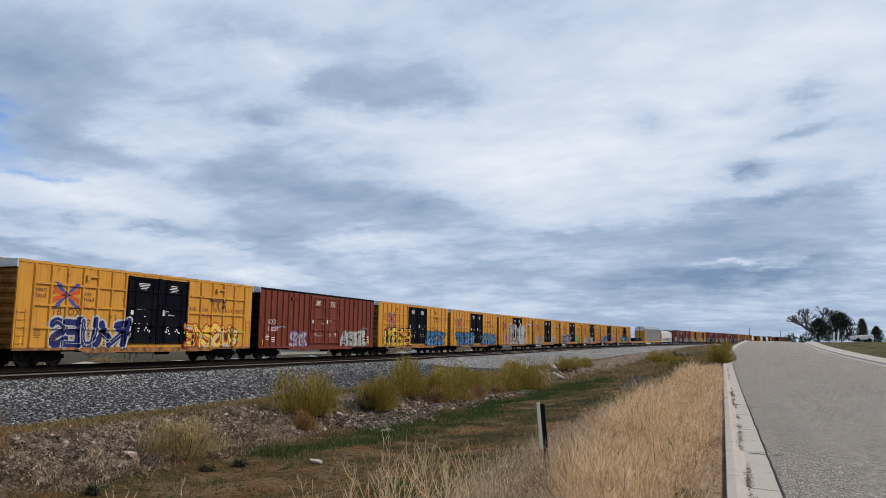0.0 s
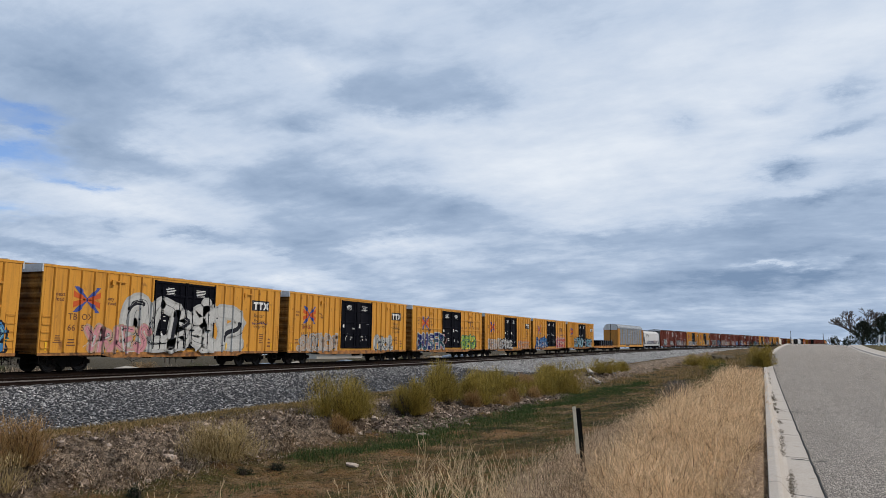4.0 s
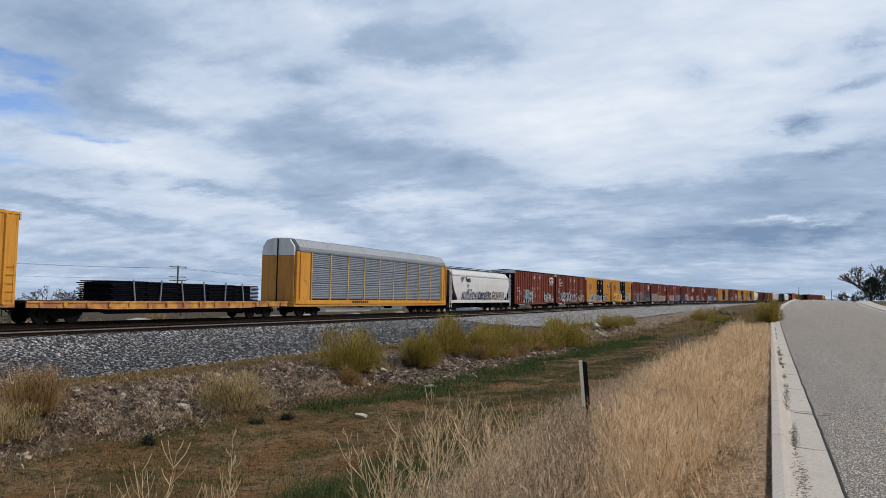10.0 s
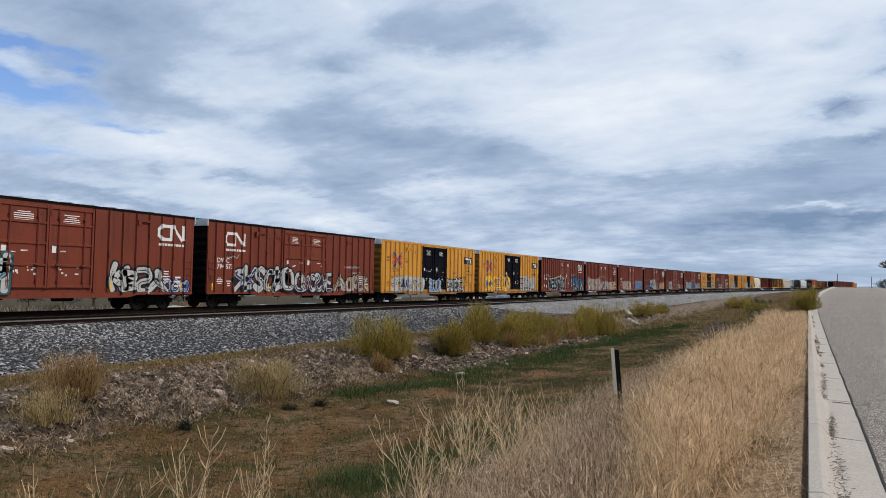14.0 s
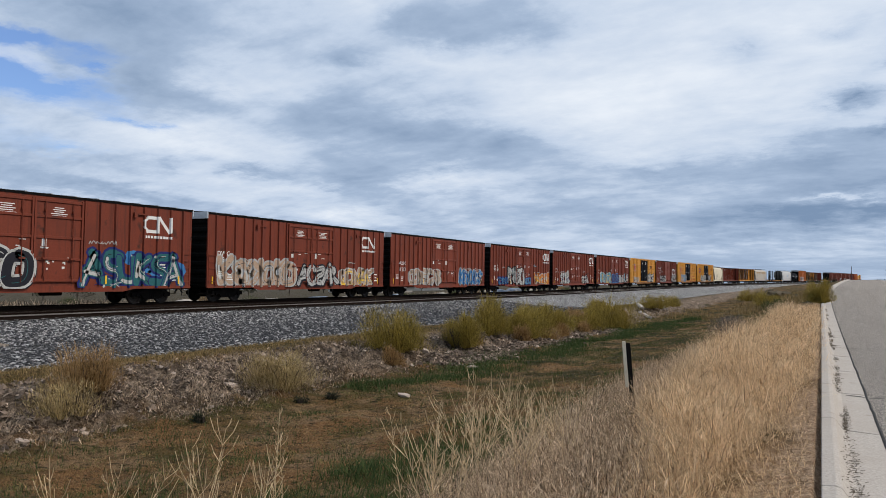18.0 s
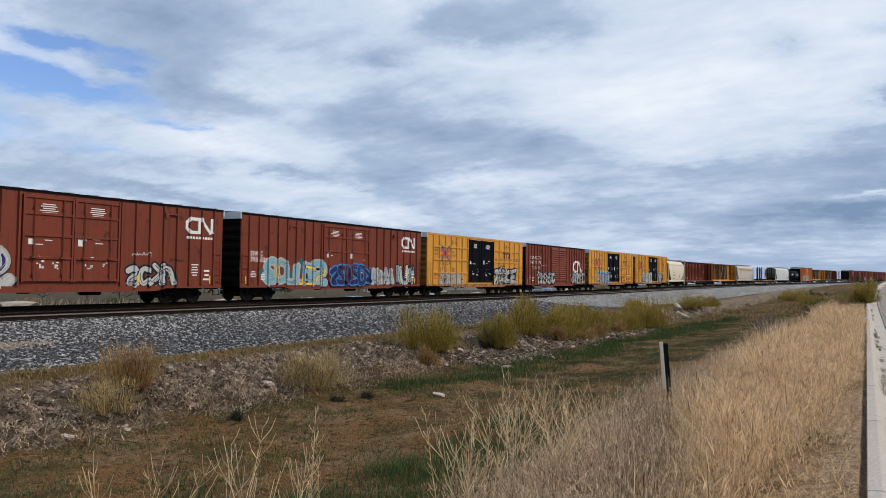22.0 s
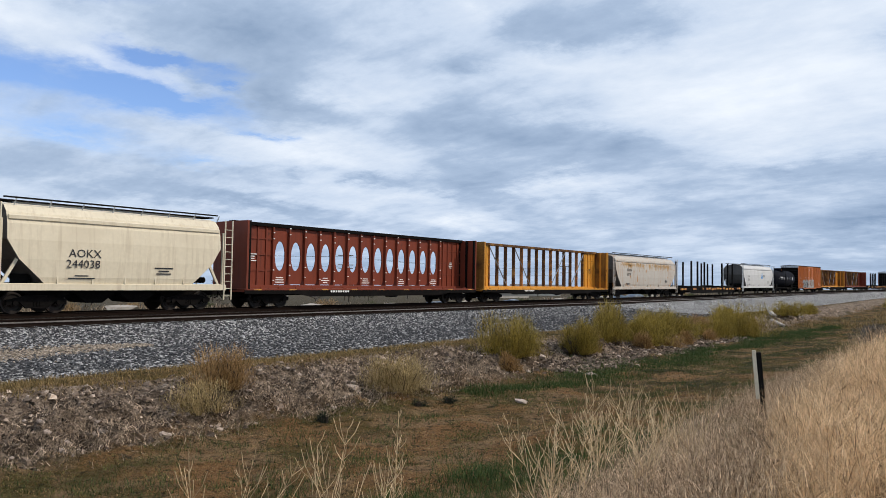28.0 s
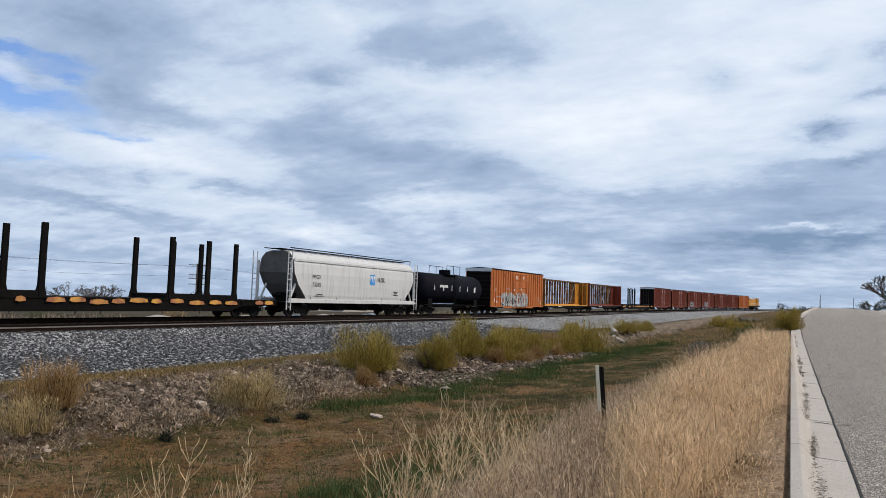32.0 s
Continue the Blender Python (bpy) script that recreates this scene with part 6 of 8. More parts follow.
def tank_car(y0, y1):
    L = y1 - y0
    h = L / 2
    car = thing("tank_car", "black tank car with a top platform and white stencils", "tank car", group="cars of the freight train")
    def tank(bm):
        n = 24
        prof = [(-h + 0.35, 0.35), (-h + 0.45, 0.9), (-h + 0.7, 1.3), (-h + 1.0, 1.5), (h - 1.0, 1.5), (h - 0.7, 1.3), (h - 0.45, 0.9), (h - 0.35, 0.35)]
        rings = [[bm.verts.new((r * math.cos(6.28319 * i / n), y, 2.6 + r * math.sin(6.28319 * i / n))) for i in range(n)] for y, r in prof]
        for a, b in zip(rings, rings[1:]):
            for i in range(n):
                bm.faces.new((a[i], a[(i + 1) % n], b[(i + 1) % n], b[i]))
        bm.faces.new(rings[0][::-1])
        bm.faces.new(rings[-1])
    quick("tank", car, M["black"], tank, smooth=True)
    quick("dome", car, M["black"], lambda bm: rod(bm, (0, 0, 3.9), (0, 0, 4.55), 0.6, 16))
    quick("platform", car, M["under"], lambda bm: box(bm, -1.0, 1.0, -1.6, 1.6, 4.02, 4.08))
    for x, y in ((1, 1.55), (1, -1.55), (-1, 1.55), (-1, -1.55), (1, 0), (-1, 0)):
        quick("rail_post", car, M["under"], lambda bm: rod(bm, (0, 0, 4.05), (0, 0, 4.95), 0.03, 6), pose(x, y, 0), key="tpost")
    for x in (1, -1):
        quick("hand_rail", car, M["under"], lambda bm: rod(bm, (0, -1.55, 4.93), (0, 1.55, 4.93), 0.03, 6), pose(x, 0, 0), key="trail")
        quick("walkway", car, M["under"], lambda bm: box(bm, -0.25, 0.25, -h + 0.2, h - 0.2, 0.95, 1.02), pose(x * 1.3, 0, 0), key="twalk")
        quick("ladder", car, M["under"], lambda bm: [rod(bm, (0, -0.2, z), (0, 0.2, z), 0.02, 5) for z in np.arange(1.2, 4.1, 0.35)] and [rod(bm, (0, y, 1.0), (0, y, 4.1), 0.025, 5) for y in (-0.2, 0.2)], pose(x * 1.53, -0.6, 0), key="tladder")
    for k in range(6):
        quick("reflector", car, M["mark_white"], lambda bm: box(bm, 0, 0.004, 0, 0.1, 0, 0.55), pose(1.51, -h + 2.2 + k * 1.9, 2.4), key="trefl")
    put("stencil_block", bars([(i * 0.22, 0, 0.16, 0.25) for i in range(8)], M["mark_white"], "tno"), car, pose(1.515, -h + 3.4, 2.7))
    quick("placard", car, M["mark_white"], lambda bm: box(bm, 0, 0.01, -0.2, 0.2, -0.25, 0.25), pose(1.52, h - 3.0, 2.6))
    quick("centre_sill", car, M["under"], lambda bm: box(bm, -0.3, 0.3, -h + 0.05, h - 0.05, 0.7, 1.05))
    for e in (-1, 1):
        quick("saddle", car, M["under"], lambda bm: box(bm, -1.2, 1.2, -0.4, 0.4, 0.9, 1.6), pose(0, e * (h - 2.0), 0), key="saddle")
    couple_and_bogies(car, L, h, 2.0)
    CARS.append((car, (y0 + y1) / 2))


def locomotive(y0, y1):
    L = y1 - y0
    h = L / 2
    car = thing("locomotive", "yellow diesel locomotive with a grey roof", "locomotive", group="cars of the freight train")
    quick("frame", car, M["under"], lambda bm: box(bm, -1.5, 1.5, -h + 0.4, h - 0.4, 1.15, 1.55), bevel=0.02)
    quick("hood", car, M["yellow"], lambda bm: box(bm, -0.95, 0.95, -h + 1.2, h - 7.2, 1.55, 4.2), bevel=0.05)
    quick("hood_top", car, M["galv"], lambda bm: box(bm, -1.0, 1.0, -h + 1.2, h - 7.4, 4.2, 4.55), bevel=0.05)
    quick("radiator", car, M["galv"], lambda bm: prism(bm, [(-1.5, 4.1), (1.5, 4.1), (1.25, 4.75), (-1.25, 4.75)], "y", -h + 1.4, -h + 6.0), bevel=0.03)
    quick("cab", car, M["yellow"], lambda bm: box(bm, -1.55, 1.55, h - 6.0, h - 3.4, 1.55, 4.6), bevel=0.08)
    quick("cab_roof", car, M["galv"], lambda bm: prism(bm, [(-1.56, 4.55), (1.56, 4.55), (1.1, 4.85), (-1.1, 4.85)], "y", h - 6.05, h - 3.35))
    quick("nose", car, M["yellow"], lambda bm: box(bm, -0.9, 0.9, h - 3.4, h - 1.6, 1.55, 3.4), bevel=0.1)
    for s in (1, -1):
        for k in (-5.5, -4.5):
            quick("cab_window", car, M["black"], lambda bm: box(bm, -0.01, 0.01, 0, 0.8, 3.3, 4.1), pose(s * 1.56, h + k, 0), key="lwin")
        quick("hand_rail", car, M["mark_white"], lambda bm: rod(bm, (0, -h + 1.2, 2.5), (0, h - 6.4, 2.5), 0.03, 5), pose(s * 1.45, 0, 0))
        for k in range(9):
            quick("rail_post", car, M["mark_white"], lambda bm: rod(bm, (0, 0, 1.5), (0, 0, 2.5), 0.025, 5), pose(s * 1.45, -h + 1.4 + k * 1.8, 0), key="lpost")
            quick("hood_door", car, M["yellow"], lambda bm: box(bm, -0.015, 0.015, 0.0, 1.3, 1.8, 3.9), pose(s * 0.955, -h + 1.5 + k * 1.42, 0), key="ldoor")
    quick("fuel_tank", car, M["under"], lambda bm: box(bm, -1.3, 1.3, -2.6, 2.6, 0.3, 1.15), bevel=0.1)
    for e in (-1, 1):
        for d in (-0.9, 0.9):
            add_truck(car, e * (h - 4.0) + d, 0.85)
        add_coupler(car, e * (h - 0.2), e)
    CARS.append((car, (y0 + y1) / 2))


def build_other_cars():
    load_car(215.5, 235.0)
    autorack(235.9, 261.6)
    hopper("pale grey covered hopper with a black striped logo and graffiti", 262.6, 281.0, M["white"], [("NS", 4.4, 2.72, 0.45), ("292298", 4.4, 2.2, 0.45)], ("horse", 3.9, 3.55),
           [(3.0, 4.6, 1.05, "blue", "grey", "white"), (7.8, 3.9, 1.1, "black", "grey", "blue", "blue"), (12.0, 4.0, 1.1, "white", "black", "white", "red", "CAUSE")], 3)
    hopper("cream covered hopper with black reporting marks", 553.0, 564.2, M["cream"], [("AOKX", 3.0, 2.44, 0.50), ("244038", 2.9, 1.98, 0.50)], None, (), 4)
    centre_beam("red-brown centerbeam car with a row of oval openings", 565.3, 586.7, M["red_brown"], True, 5)
    centre_beam("yellow centerbeam car with rusty posts and diagonal braces", 587.6, 610.2, M["yellow"], False, 6)
    hopper("light grey covered hopper streaked with orange rust", 611.3, 629.6, M["rusty_grey"], [("NAHX", 3.3, 2.95, 0.42), ("60778", 3.3, 2.45, 0.42)], None, (), 7)
    stake_car(630.7, 657.2)
    hopper("white covered hopper with a blue square logo", 658.4, 676.6, M["white"], [("PPGX", 2.6, 2.75, 0.42), ("13242", 2.6, 2.2, 0.42), ("HI-SIL", 11.3, 2.8, 0.55)], ("square", 10.7, 2.95), (), 8)
    tank_car(678.2, 692.8)
    centre_beam("yellow centerbeam car with rusty posts and diagonal braces", 713.4, 735.3, M["yellow"], False, 9)
    centre_beam("dark red centerbeam car with open posts", 736.4, 758.3, M["brown"], False, 10)
    stake_car(759.3, 786.0, 3)
    locomotive(922.5, 944.5)


def build_boxcars():
    Y, B = "yellow high-cube boxcar with black double doors and graffiti", "oxide-red high-cube boxcar with graffiti along its side"
    def tbox(num):
        return ("pool", num)
    def dwc(num):
        return ("short", "DWC", num)
    cross_plain = [("tri_plain", 14.6, 3.76, 1.05)]
    cross_box = [("tri_box", 16.2, 4.0, 0.95)]
    slogan = ("slogan",)
    worm = [("worm", 16.3, 4.2, 1.0)]
    box_car(Y, 5.1, 23.2, "yellow", "grid", cross_plain, tbox("675310"), [(6.0, 4.0, 1.7, "white", "black", "grey")], 1)
    box_car(Y, 24.4, 42.6, "yellow", "grid", cross_plain, tbox("675297") + slogan, [(1.9, 4.9, 1.85, "blue", "white", "blue", "white"), (11.6, 5.2, 1.6, "yellow", "red", "white", "green")], 2)
    box_car(B, 43.6, 61.3, "brown", "ribs", None, [("XX3", 1.0, 2.6, 0.5), ("112287", 1.0, 2.1, 0.42)], [(4.0, 2.2, 1.2, "grey", "purple", "white"), (11.7, 4.2, 1.35, "white", "grey", "black")], 3)
    box_car(Y, 62.4, 80.4, "yellow", "grid", cross_plain, tbox("675441"), [(1.3, 5.8, 2.0, "yellow", "black", "orange", "red"), (11.4, 5.4, 1.8, "lblue", "black", "cyan", "lblue")], 4)
    box_car(Y, 81.5, 99.6, "yellow", "grid", cross_plain, tbox("675102") + slogan, [(1.7, 6.2, 1.75, "lblue", "black", "cyan", "lblue"), (11.0, 6.4, 1.6, "lblue", "black", "cyan", "teal")], 5)
    box_car(Y, 100.7, 119.0, "yellow", "ribs", cross_box, tbox("665345"), [(2.5, 4.0, 1.7, "pink", "tan", "white"), (4.9, 9.4, 3.3, "white", "grey", "black", "grey")], 6)
    box_car(Y, 120.1, 138.3, "yellow", "ribs", cross_box, tbox("665120"), [(1.2, 5.0, 1.4, "tan", "grey", "white"), (12.3, 3.2, 1.4, "white", "grey", "black")], 7)
    box_car(Y, 139.6, 157.7, "yellow", "grid", cross_plain, tbox("672843") + slogan, [(0.9, 6.3, 1.95, "blue", "white", "teal", "pink", "BUSER"), (12.0, 4.0, 1.7, "green", "teal", "yellow", "green")], 8)
    box_car(Y, 158.8, 176.6, "yellow", "ribs", cross_box, tbox("660434"), [(0.9, 4.6, 1.35, "tan", "white", "grey"), (4.9, 4.6, 1.35, "white", "black", "grey"), (12.2, 4.6, 1.2, "tan", "orange", "grey")], 9)
    box_car(Y, 177.8, 195.5, "yellow", "grid", cross_plain, tbox("675218"), [(1.0, 5.4, 1.8, "lblue", "blue", "white", "lblue"), (11.4, 5.4, 1.8, "red", "white", "purple")], 10)
    box_car(Y, 196.8, 214.9, "yellow", "ribs", cross_box, tbox("665107"), [(3.6, 6.2, 1.75, "cyan", "black", "white"), (11.3, 4.9, 1.6, "cyan", "black", "pink")], 11)
    # autorack and hoppers follow, then the red cars
    box_car(B, 282.7, 300.5, "brown", "ribs", worm, dwc("794287"), [(3.6, 3.6, 1.9, "white", "teal", "cyan"), (12.4, 3.4, 1.6, "white", "black", "grey"), (15.9, 1.6, 0.8, "white", "blue", "lblue")], 12)
    box_car(B, 301.6, 319.3, "brown", "ribs", [("worm", 2.3, 4.15, 0.95)], dwc("794573"), [(2.3, 5.2, 1.75, "white", "black", "blue", "black"), (7.9, 4.2, 1.5, "white", "black", "blue"), (12.6, 4.2, 1.4, "tan", "black", "white")], 13)
    box_car(Y, 320.4, 338.2, "yellow", "ribs", cross_box, tbox("665411"), [(1.6, 5.0, 1.4, "white", "grey", "blue"), (8.0, 2.2, 1.2, "lblue", "white", "white"), (11.6, 3.5, 1.4, "white", "black", "cyan")], 14)
    box_car(Y, 339.4, 357.1, "yellow", "ribs", cross_box, tbox("665777"), [(1.6, 6.6, 1.9, "yellow", "orange", "lblue", "tan"), (11.6, 4.6, 1.9, "grey", "white", "black")], 15)
    box_car(B, 358.3, 376.8, "brown", "ribs", worm, dwc("793728"), [(2.9, 6.2, 2.0, "black", "white", "teal"), (11.9, 5.8, 2.0, "teal", "blue", "white", "lblue")], 16)
    box_car(B, 378.0, 396.4, "brown", "ribs", worm, dwc("793439"), [(0.9, 6.6, 1.9, "tan", "grey", "white", "tan"), (8.0, 4.3, 1.7, "grey", "black", "white"), (12.8, 3.8, 1.4, "tan", "white", "yellow")], 17)
    box_car(B, 397.5, 415.3, "red_brown", "ribs", None, [("AOK", 1.2, 2.6, 0.45), ("1120", 1.2, 2.1, 0.45)], [(2.9, 5.4, 1.6, "tan", "white", "grey"), (12.2, 4.8, 1.6, "lblue", "grey", "blue", "cyan")], 18)
    box_car(B, 416.8, 434.5, "brown", "ribs", worm, dwc("793059"), [(2.0, 2.6, 0.9, "lblue", "blue", "cyan"), (4.4, 4.6, 2.1, "white", "black", "grey"), (9.2, 1.8, 0.8, "lblue", "blue", "cyan"), (12.4, 4.8, 1.5, "orange", "white", "yellow")], 19)
    box_car(B, 435.8, 453.6, "brown", "ribs", worm, dwc("784177"), [(3.0, 3.2, 1.7, "white", "grey", "blue"), (11.8, 2.8, 1.25, "white", "black", "grey")], 20)
    box_car(B, 455.0, 474.1, "brown", "ribs", [("worm", 17.4, 4.2, 1.0)], dwc("793028"), [(2.0, 5.4, 1.7, "cyan", "grey", "yellow", "teal"), (7.9, 4.6, 1.6, "blue", "lblue", "black"), (12.7, 2.6, 1.4, "grey", "white", "cyan"), (15.6, 2.4, 1.7, "white", "black", "cyan")], 21)
    box_car(Y, 475.1, 493.4, "yellow", "grid", cross_plain, tbox("675188") + slogan, [(2.0, 3.6, 1.0, "tan", "grey", "white"), (11.9, 4.6, 1.8, "white", "black", "grey", "blue")], 22)
    box_car("oxide-red boxcar with louvred doors and white lettering", 494.3, 511.9, "brown", "ribs", [("worm", 15.1, 2.95, 1.65)], [("CAN ADI EN", 1.1, 3.6, 0.46), ("NAT ION AL", 1.1, 3.1, 0.46), ("IC 533 223", 1.4, 2.55, 0.43)], [(3.0, 4.4, 1.5, "white", "black", "grey"), (12.9, 4.2, 1.5, "white", "black", "tan")], 23, doors="louver")
    box_car(Y, 513.3, 532.1, "yellow", "grid", cross_plain, tbox("675360") + slogan, [(3.2, 4.4, 1.8, "lblue", "white", "orange", "cyan"), (12.2, 5.0, 1.3, "yellow", "red", "red")], 24)
    box_car(Y, 533.6, 552.1, "yellow", "ribs", [("tri_plain", 15.5, 3.85, 0.85)], tbox("665862"),
            [(3.6, 4.6, 1.7, "white", "grey", "black"), (11.9, 3.8, 1.8, "white", "black", "grey")], 25)
    box_car("orange boxcar with sliding doors and white graffiti", 694.2, 712.2, "orange", "ribs", None, [("XX", 1.0, 2.7, 0.45)], [(3.2, 9.0, 1.7, "white", "grey", "black")], 26, door_mat=M["orange"])
    dull = "dusty oxide-red boxcar far back in the train"
    s = 787.0
    for i, c in enumerate(("brown", "brown", "brown", "red_brown", "brown", "brown", "orange")):
        box_car(dull, s, s + 17.8, c, "ribs", None, [], [(3.0, 4.0, 1.5, "white", "grey", "black")] if i in (2, 3) else [], 30 + i)
        s += 19.2


def motions():
    for car, s0 in CARS:
        rows = []
        for t in (0, 2, 4, 6, 8, 10, 12, 14, 16, 18, 20, 22, 24, 26, 28, 30, 32):
            x, y, h = track_at(s0 - SPEED * t)
            s = s0 - SPEED * t
            rows.append((t, pose(x, y, RAIL_Z + track_rise(s), math.degrees(track_rise(s + 5) - track_rise(s - 5)) / 10, 0, -h)))
        walk(car, rows)
    # every axle in the same place on its bogie turns alike, so these share their keys
    for k, sets in WHEELSETS.items():
        turn = math.degrees(SPEED / WHEEL_R)
        walk(sets[0], [(t, pose(0, k, 0.458, turn * t)) for t in [i / 30.0 for i in range(961)]])
        keys = sets[0].animation_data
        for other in sets[1:]:
            other.rotation_mode = "QUATERNION"
            mine = other.animation_data_create()
            mine.action = keys.action
            mine.action_slot = keys.action_slot


# ---- plants, stones and surroundings ----
def leaf_material(name, a, b, rough=0.8, c=None, thin=0.0, deep=False, dark=0.30):
    """Blades or leaves, each with a shade of its own between two or three colours."""
    m = bpy.data.materials.new(name)
    m.use_nodes = True
    nt = m.node_tree
    N, L = nt.nodes.new, nt.links.new
    bsdf = nt.nodes["Principled BSDF"]
    bsdf.inputs["Roughness"].default_value, bsdf.inputs["Specular IOR Level"].default_value = rough, 0.2
    geo = N("ShaderNodeNewGeometry")
    ramp = N("ShaderNodeValToRGB")
    ramp.color_ramp.elements[0].color, ramp.color_ramp.elements[1].color = (*a, 1), (*b, 1)
    if c and deep:      # a few dark blades paint gap shade, the rest from a to b
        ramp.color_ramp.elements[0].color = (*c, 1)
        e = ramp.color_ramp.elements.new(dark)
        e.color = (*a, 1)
    elif c:
        e = ramp.color_ramp.elements.new(0.82)
        e.color = (*c, 1)
    L(geo.outputs["Random Per Island"], ramp.inputs[0])
    L(ramp.outputs[0], bsdf.inputs["Base Color"])
    if thin:      # light passes through thin blades
        tr, mx, out = N("ShaderNodeBsdfTranslucent"), N("ShaderNodeMixShader"), nt.nodes["Material Output"]
        L(ramp.outputs[0], tr.inputs[0])
        mx.inputs[0].default_value = thin
        L(bsdf.outputs[0], mx.inputs[1])
        L(tr.outputs[0], mx.inputs[2])
        L(mx.outputs[0], out.inputs[0])
    return m


M["loose"] = leaf_material("crushed_stone_chips", (0.08, 0.08, 0.082), (0.46, 0.455, 0.45), 0.9, c=(0.035, 0.037, 0.043))
M["sand"] = leaf_material("pale_sandy_gravel", (0.36, 0.30, 0.235), (0.60, 0.51, 0.41), 0.95, c=(0.16, 0.13, 0.10))
M["rubble"] = leaf_material("pinkish_broken_stone", (0.22, 0.165, 0.125), (0.66, 0.525, 0.415), 0.95, c=(0.06, 0.045, 0.036))
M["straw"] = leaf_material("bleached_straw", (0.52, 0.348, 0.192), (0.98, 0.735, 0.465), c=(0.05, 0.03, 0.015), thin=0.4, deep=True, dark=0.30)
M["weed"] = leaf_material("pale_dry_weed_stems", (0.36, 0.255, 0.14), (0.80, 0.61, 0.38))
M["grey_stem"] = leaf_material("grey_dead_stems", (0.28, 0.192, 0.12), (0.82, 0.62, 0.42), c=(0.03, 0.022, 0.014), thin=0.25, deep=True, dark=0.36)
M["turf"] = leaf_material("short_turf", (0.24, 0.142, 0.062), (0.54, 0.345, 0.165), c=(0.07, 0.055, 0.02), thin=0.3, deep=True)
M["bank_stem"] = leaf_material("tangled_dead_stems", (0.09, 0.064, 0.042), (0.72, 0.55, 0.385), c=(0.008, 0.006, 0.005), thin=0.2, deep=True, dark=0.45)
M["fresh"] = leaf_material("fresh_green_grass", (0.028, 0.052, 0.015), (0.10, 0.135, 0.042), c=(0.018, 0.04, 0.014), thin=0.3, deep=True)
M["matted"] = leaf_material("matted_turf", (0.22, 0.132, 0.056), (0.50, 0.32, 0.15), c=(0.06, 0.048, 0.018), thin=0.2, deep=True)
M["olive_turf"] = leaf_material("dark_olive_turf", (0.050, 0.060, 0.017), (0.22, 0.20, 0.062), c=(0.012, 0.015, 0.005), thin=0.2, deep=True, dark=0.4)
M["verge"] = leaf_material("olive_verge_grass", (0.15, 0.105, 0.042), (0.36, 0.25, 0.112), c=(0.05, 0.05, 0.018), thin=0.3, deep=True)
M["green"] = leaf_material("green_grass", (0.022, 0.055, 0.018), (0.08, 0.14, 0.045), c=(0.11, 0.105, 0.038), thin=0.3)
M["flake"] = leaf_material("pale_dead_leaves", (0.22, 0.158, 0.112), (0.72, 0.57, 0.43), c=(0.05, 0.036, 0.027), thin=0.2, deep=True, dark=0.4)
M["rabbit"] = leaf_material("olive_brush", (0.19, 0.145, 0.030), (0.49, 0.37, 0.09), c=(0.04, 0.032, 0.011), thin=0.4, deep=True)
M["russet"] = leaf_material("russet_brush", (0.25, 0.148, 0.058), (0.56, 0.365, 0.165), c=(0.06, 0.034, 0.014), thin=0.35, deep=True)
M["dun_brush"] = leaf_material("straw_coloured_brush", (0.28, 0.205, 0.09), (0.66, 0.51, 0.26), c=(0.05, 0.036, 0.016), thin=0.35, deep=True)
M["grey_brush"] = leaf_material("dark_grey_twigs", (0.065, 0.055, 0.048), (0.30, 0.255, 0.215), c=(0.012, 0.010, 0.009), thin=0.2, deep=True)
M["evergreen"] = leaf_material("dark_conifer_needles", (0.010, 0.016, 0.010), (0.028, 0.038, 0.022))
M["blue_conifer"] = leaf_material("grey_conifer_needles", (0.05, 0.065, 0.05), (0.11, 0.13, 0.10))
M["bare_twig"] = leaf_material("bare_twigs", (0.045, 0.034, 0.028), (0.11, 0.085, 0.07))
M["far_leaf"] = leaf_material("distant_trees", (0.018, 0.021, 0.013), (0.055, 0.052, 0.030))
M["bark"] = material("grey_bark", (0.065, 0.05, 0.04), 0.9, grain=14, vary=0.3, patch=3, other=(0.06, 0.05, 0.04), bump=0.5)
M["stone"] = material("pale_field_stone", (0.44, 0.36, 0.30), 0.9, grain=12, vary=0.2, patch=3, other=(0.24, 0.19, 0.155), bump=0.5)
M["clod"] = material("brown_earth_clod", (0.11, 0.085, 0.055), 0.95, grain=10, vary=0.25, patch=2, other=(0.07, 0.065, 0.03), bump=0.5)
M["white_stone"] = material("white_stone", (0.38, 0.345, 0.30), 0.9, grain=12, vary=0.2, patch=3, other=(0.26, 0.23, 0.195), bump=0.4)
M["post_black"] = material("dark_steel_post", (0.012, 0.011, 0.010), 0.85, spec=0.05, grain=20, vary=0.25)
M["post_white"] = material("bleached_marker", (0.68, 0.62, 0.48), 0.7, grain=20, vary=0.1)
M["siding"] = material("pale_house_siding", (0.50, 0.46, 0.40), 0.8, grain=6, vary=0.08, patch=0.5, other=(0.42, 0.39, 0.34))
M["roofing"] = material("grey_roof_shingles", (0.16, 0.15, 0.15), 0.9, grain=12, vary=0.25)
M["pane"] = material("dark_window_glass", (0.03, 0.035, 0.04), 0.12, vary=0.1)
M["pole_wood"] = material("weathered_pole_wood", (0.09, 0.07, 0.055), 0.9, grain=16, vary=0.3)
M["gate_white"] = material("white_metal", (0.7, 0.7, 0.68), 0.5, vary=0.05)
M["blue_tarp"] = material("blue_sheet", (0.15, 0.20, 0.27), 0.7, vary=0.15, patch=2, other=(0.45, 0.48, 0.5))


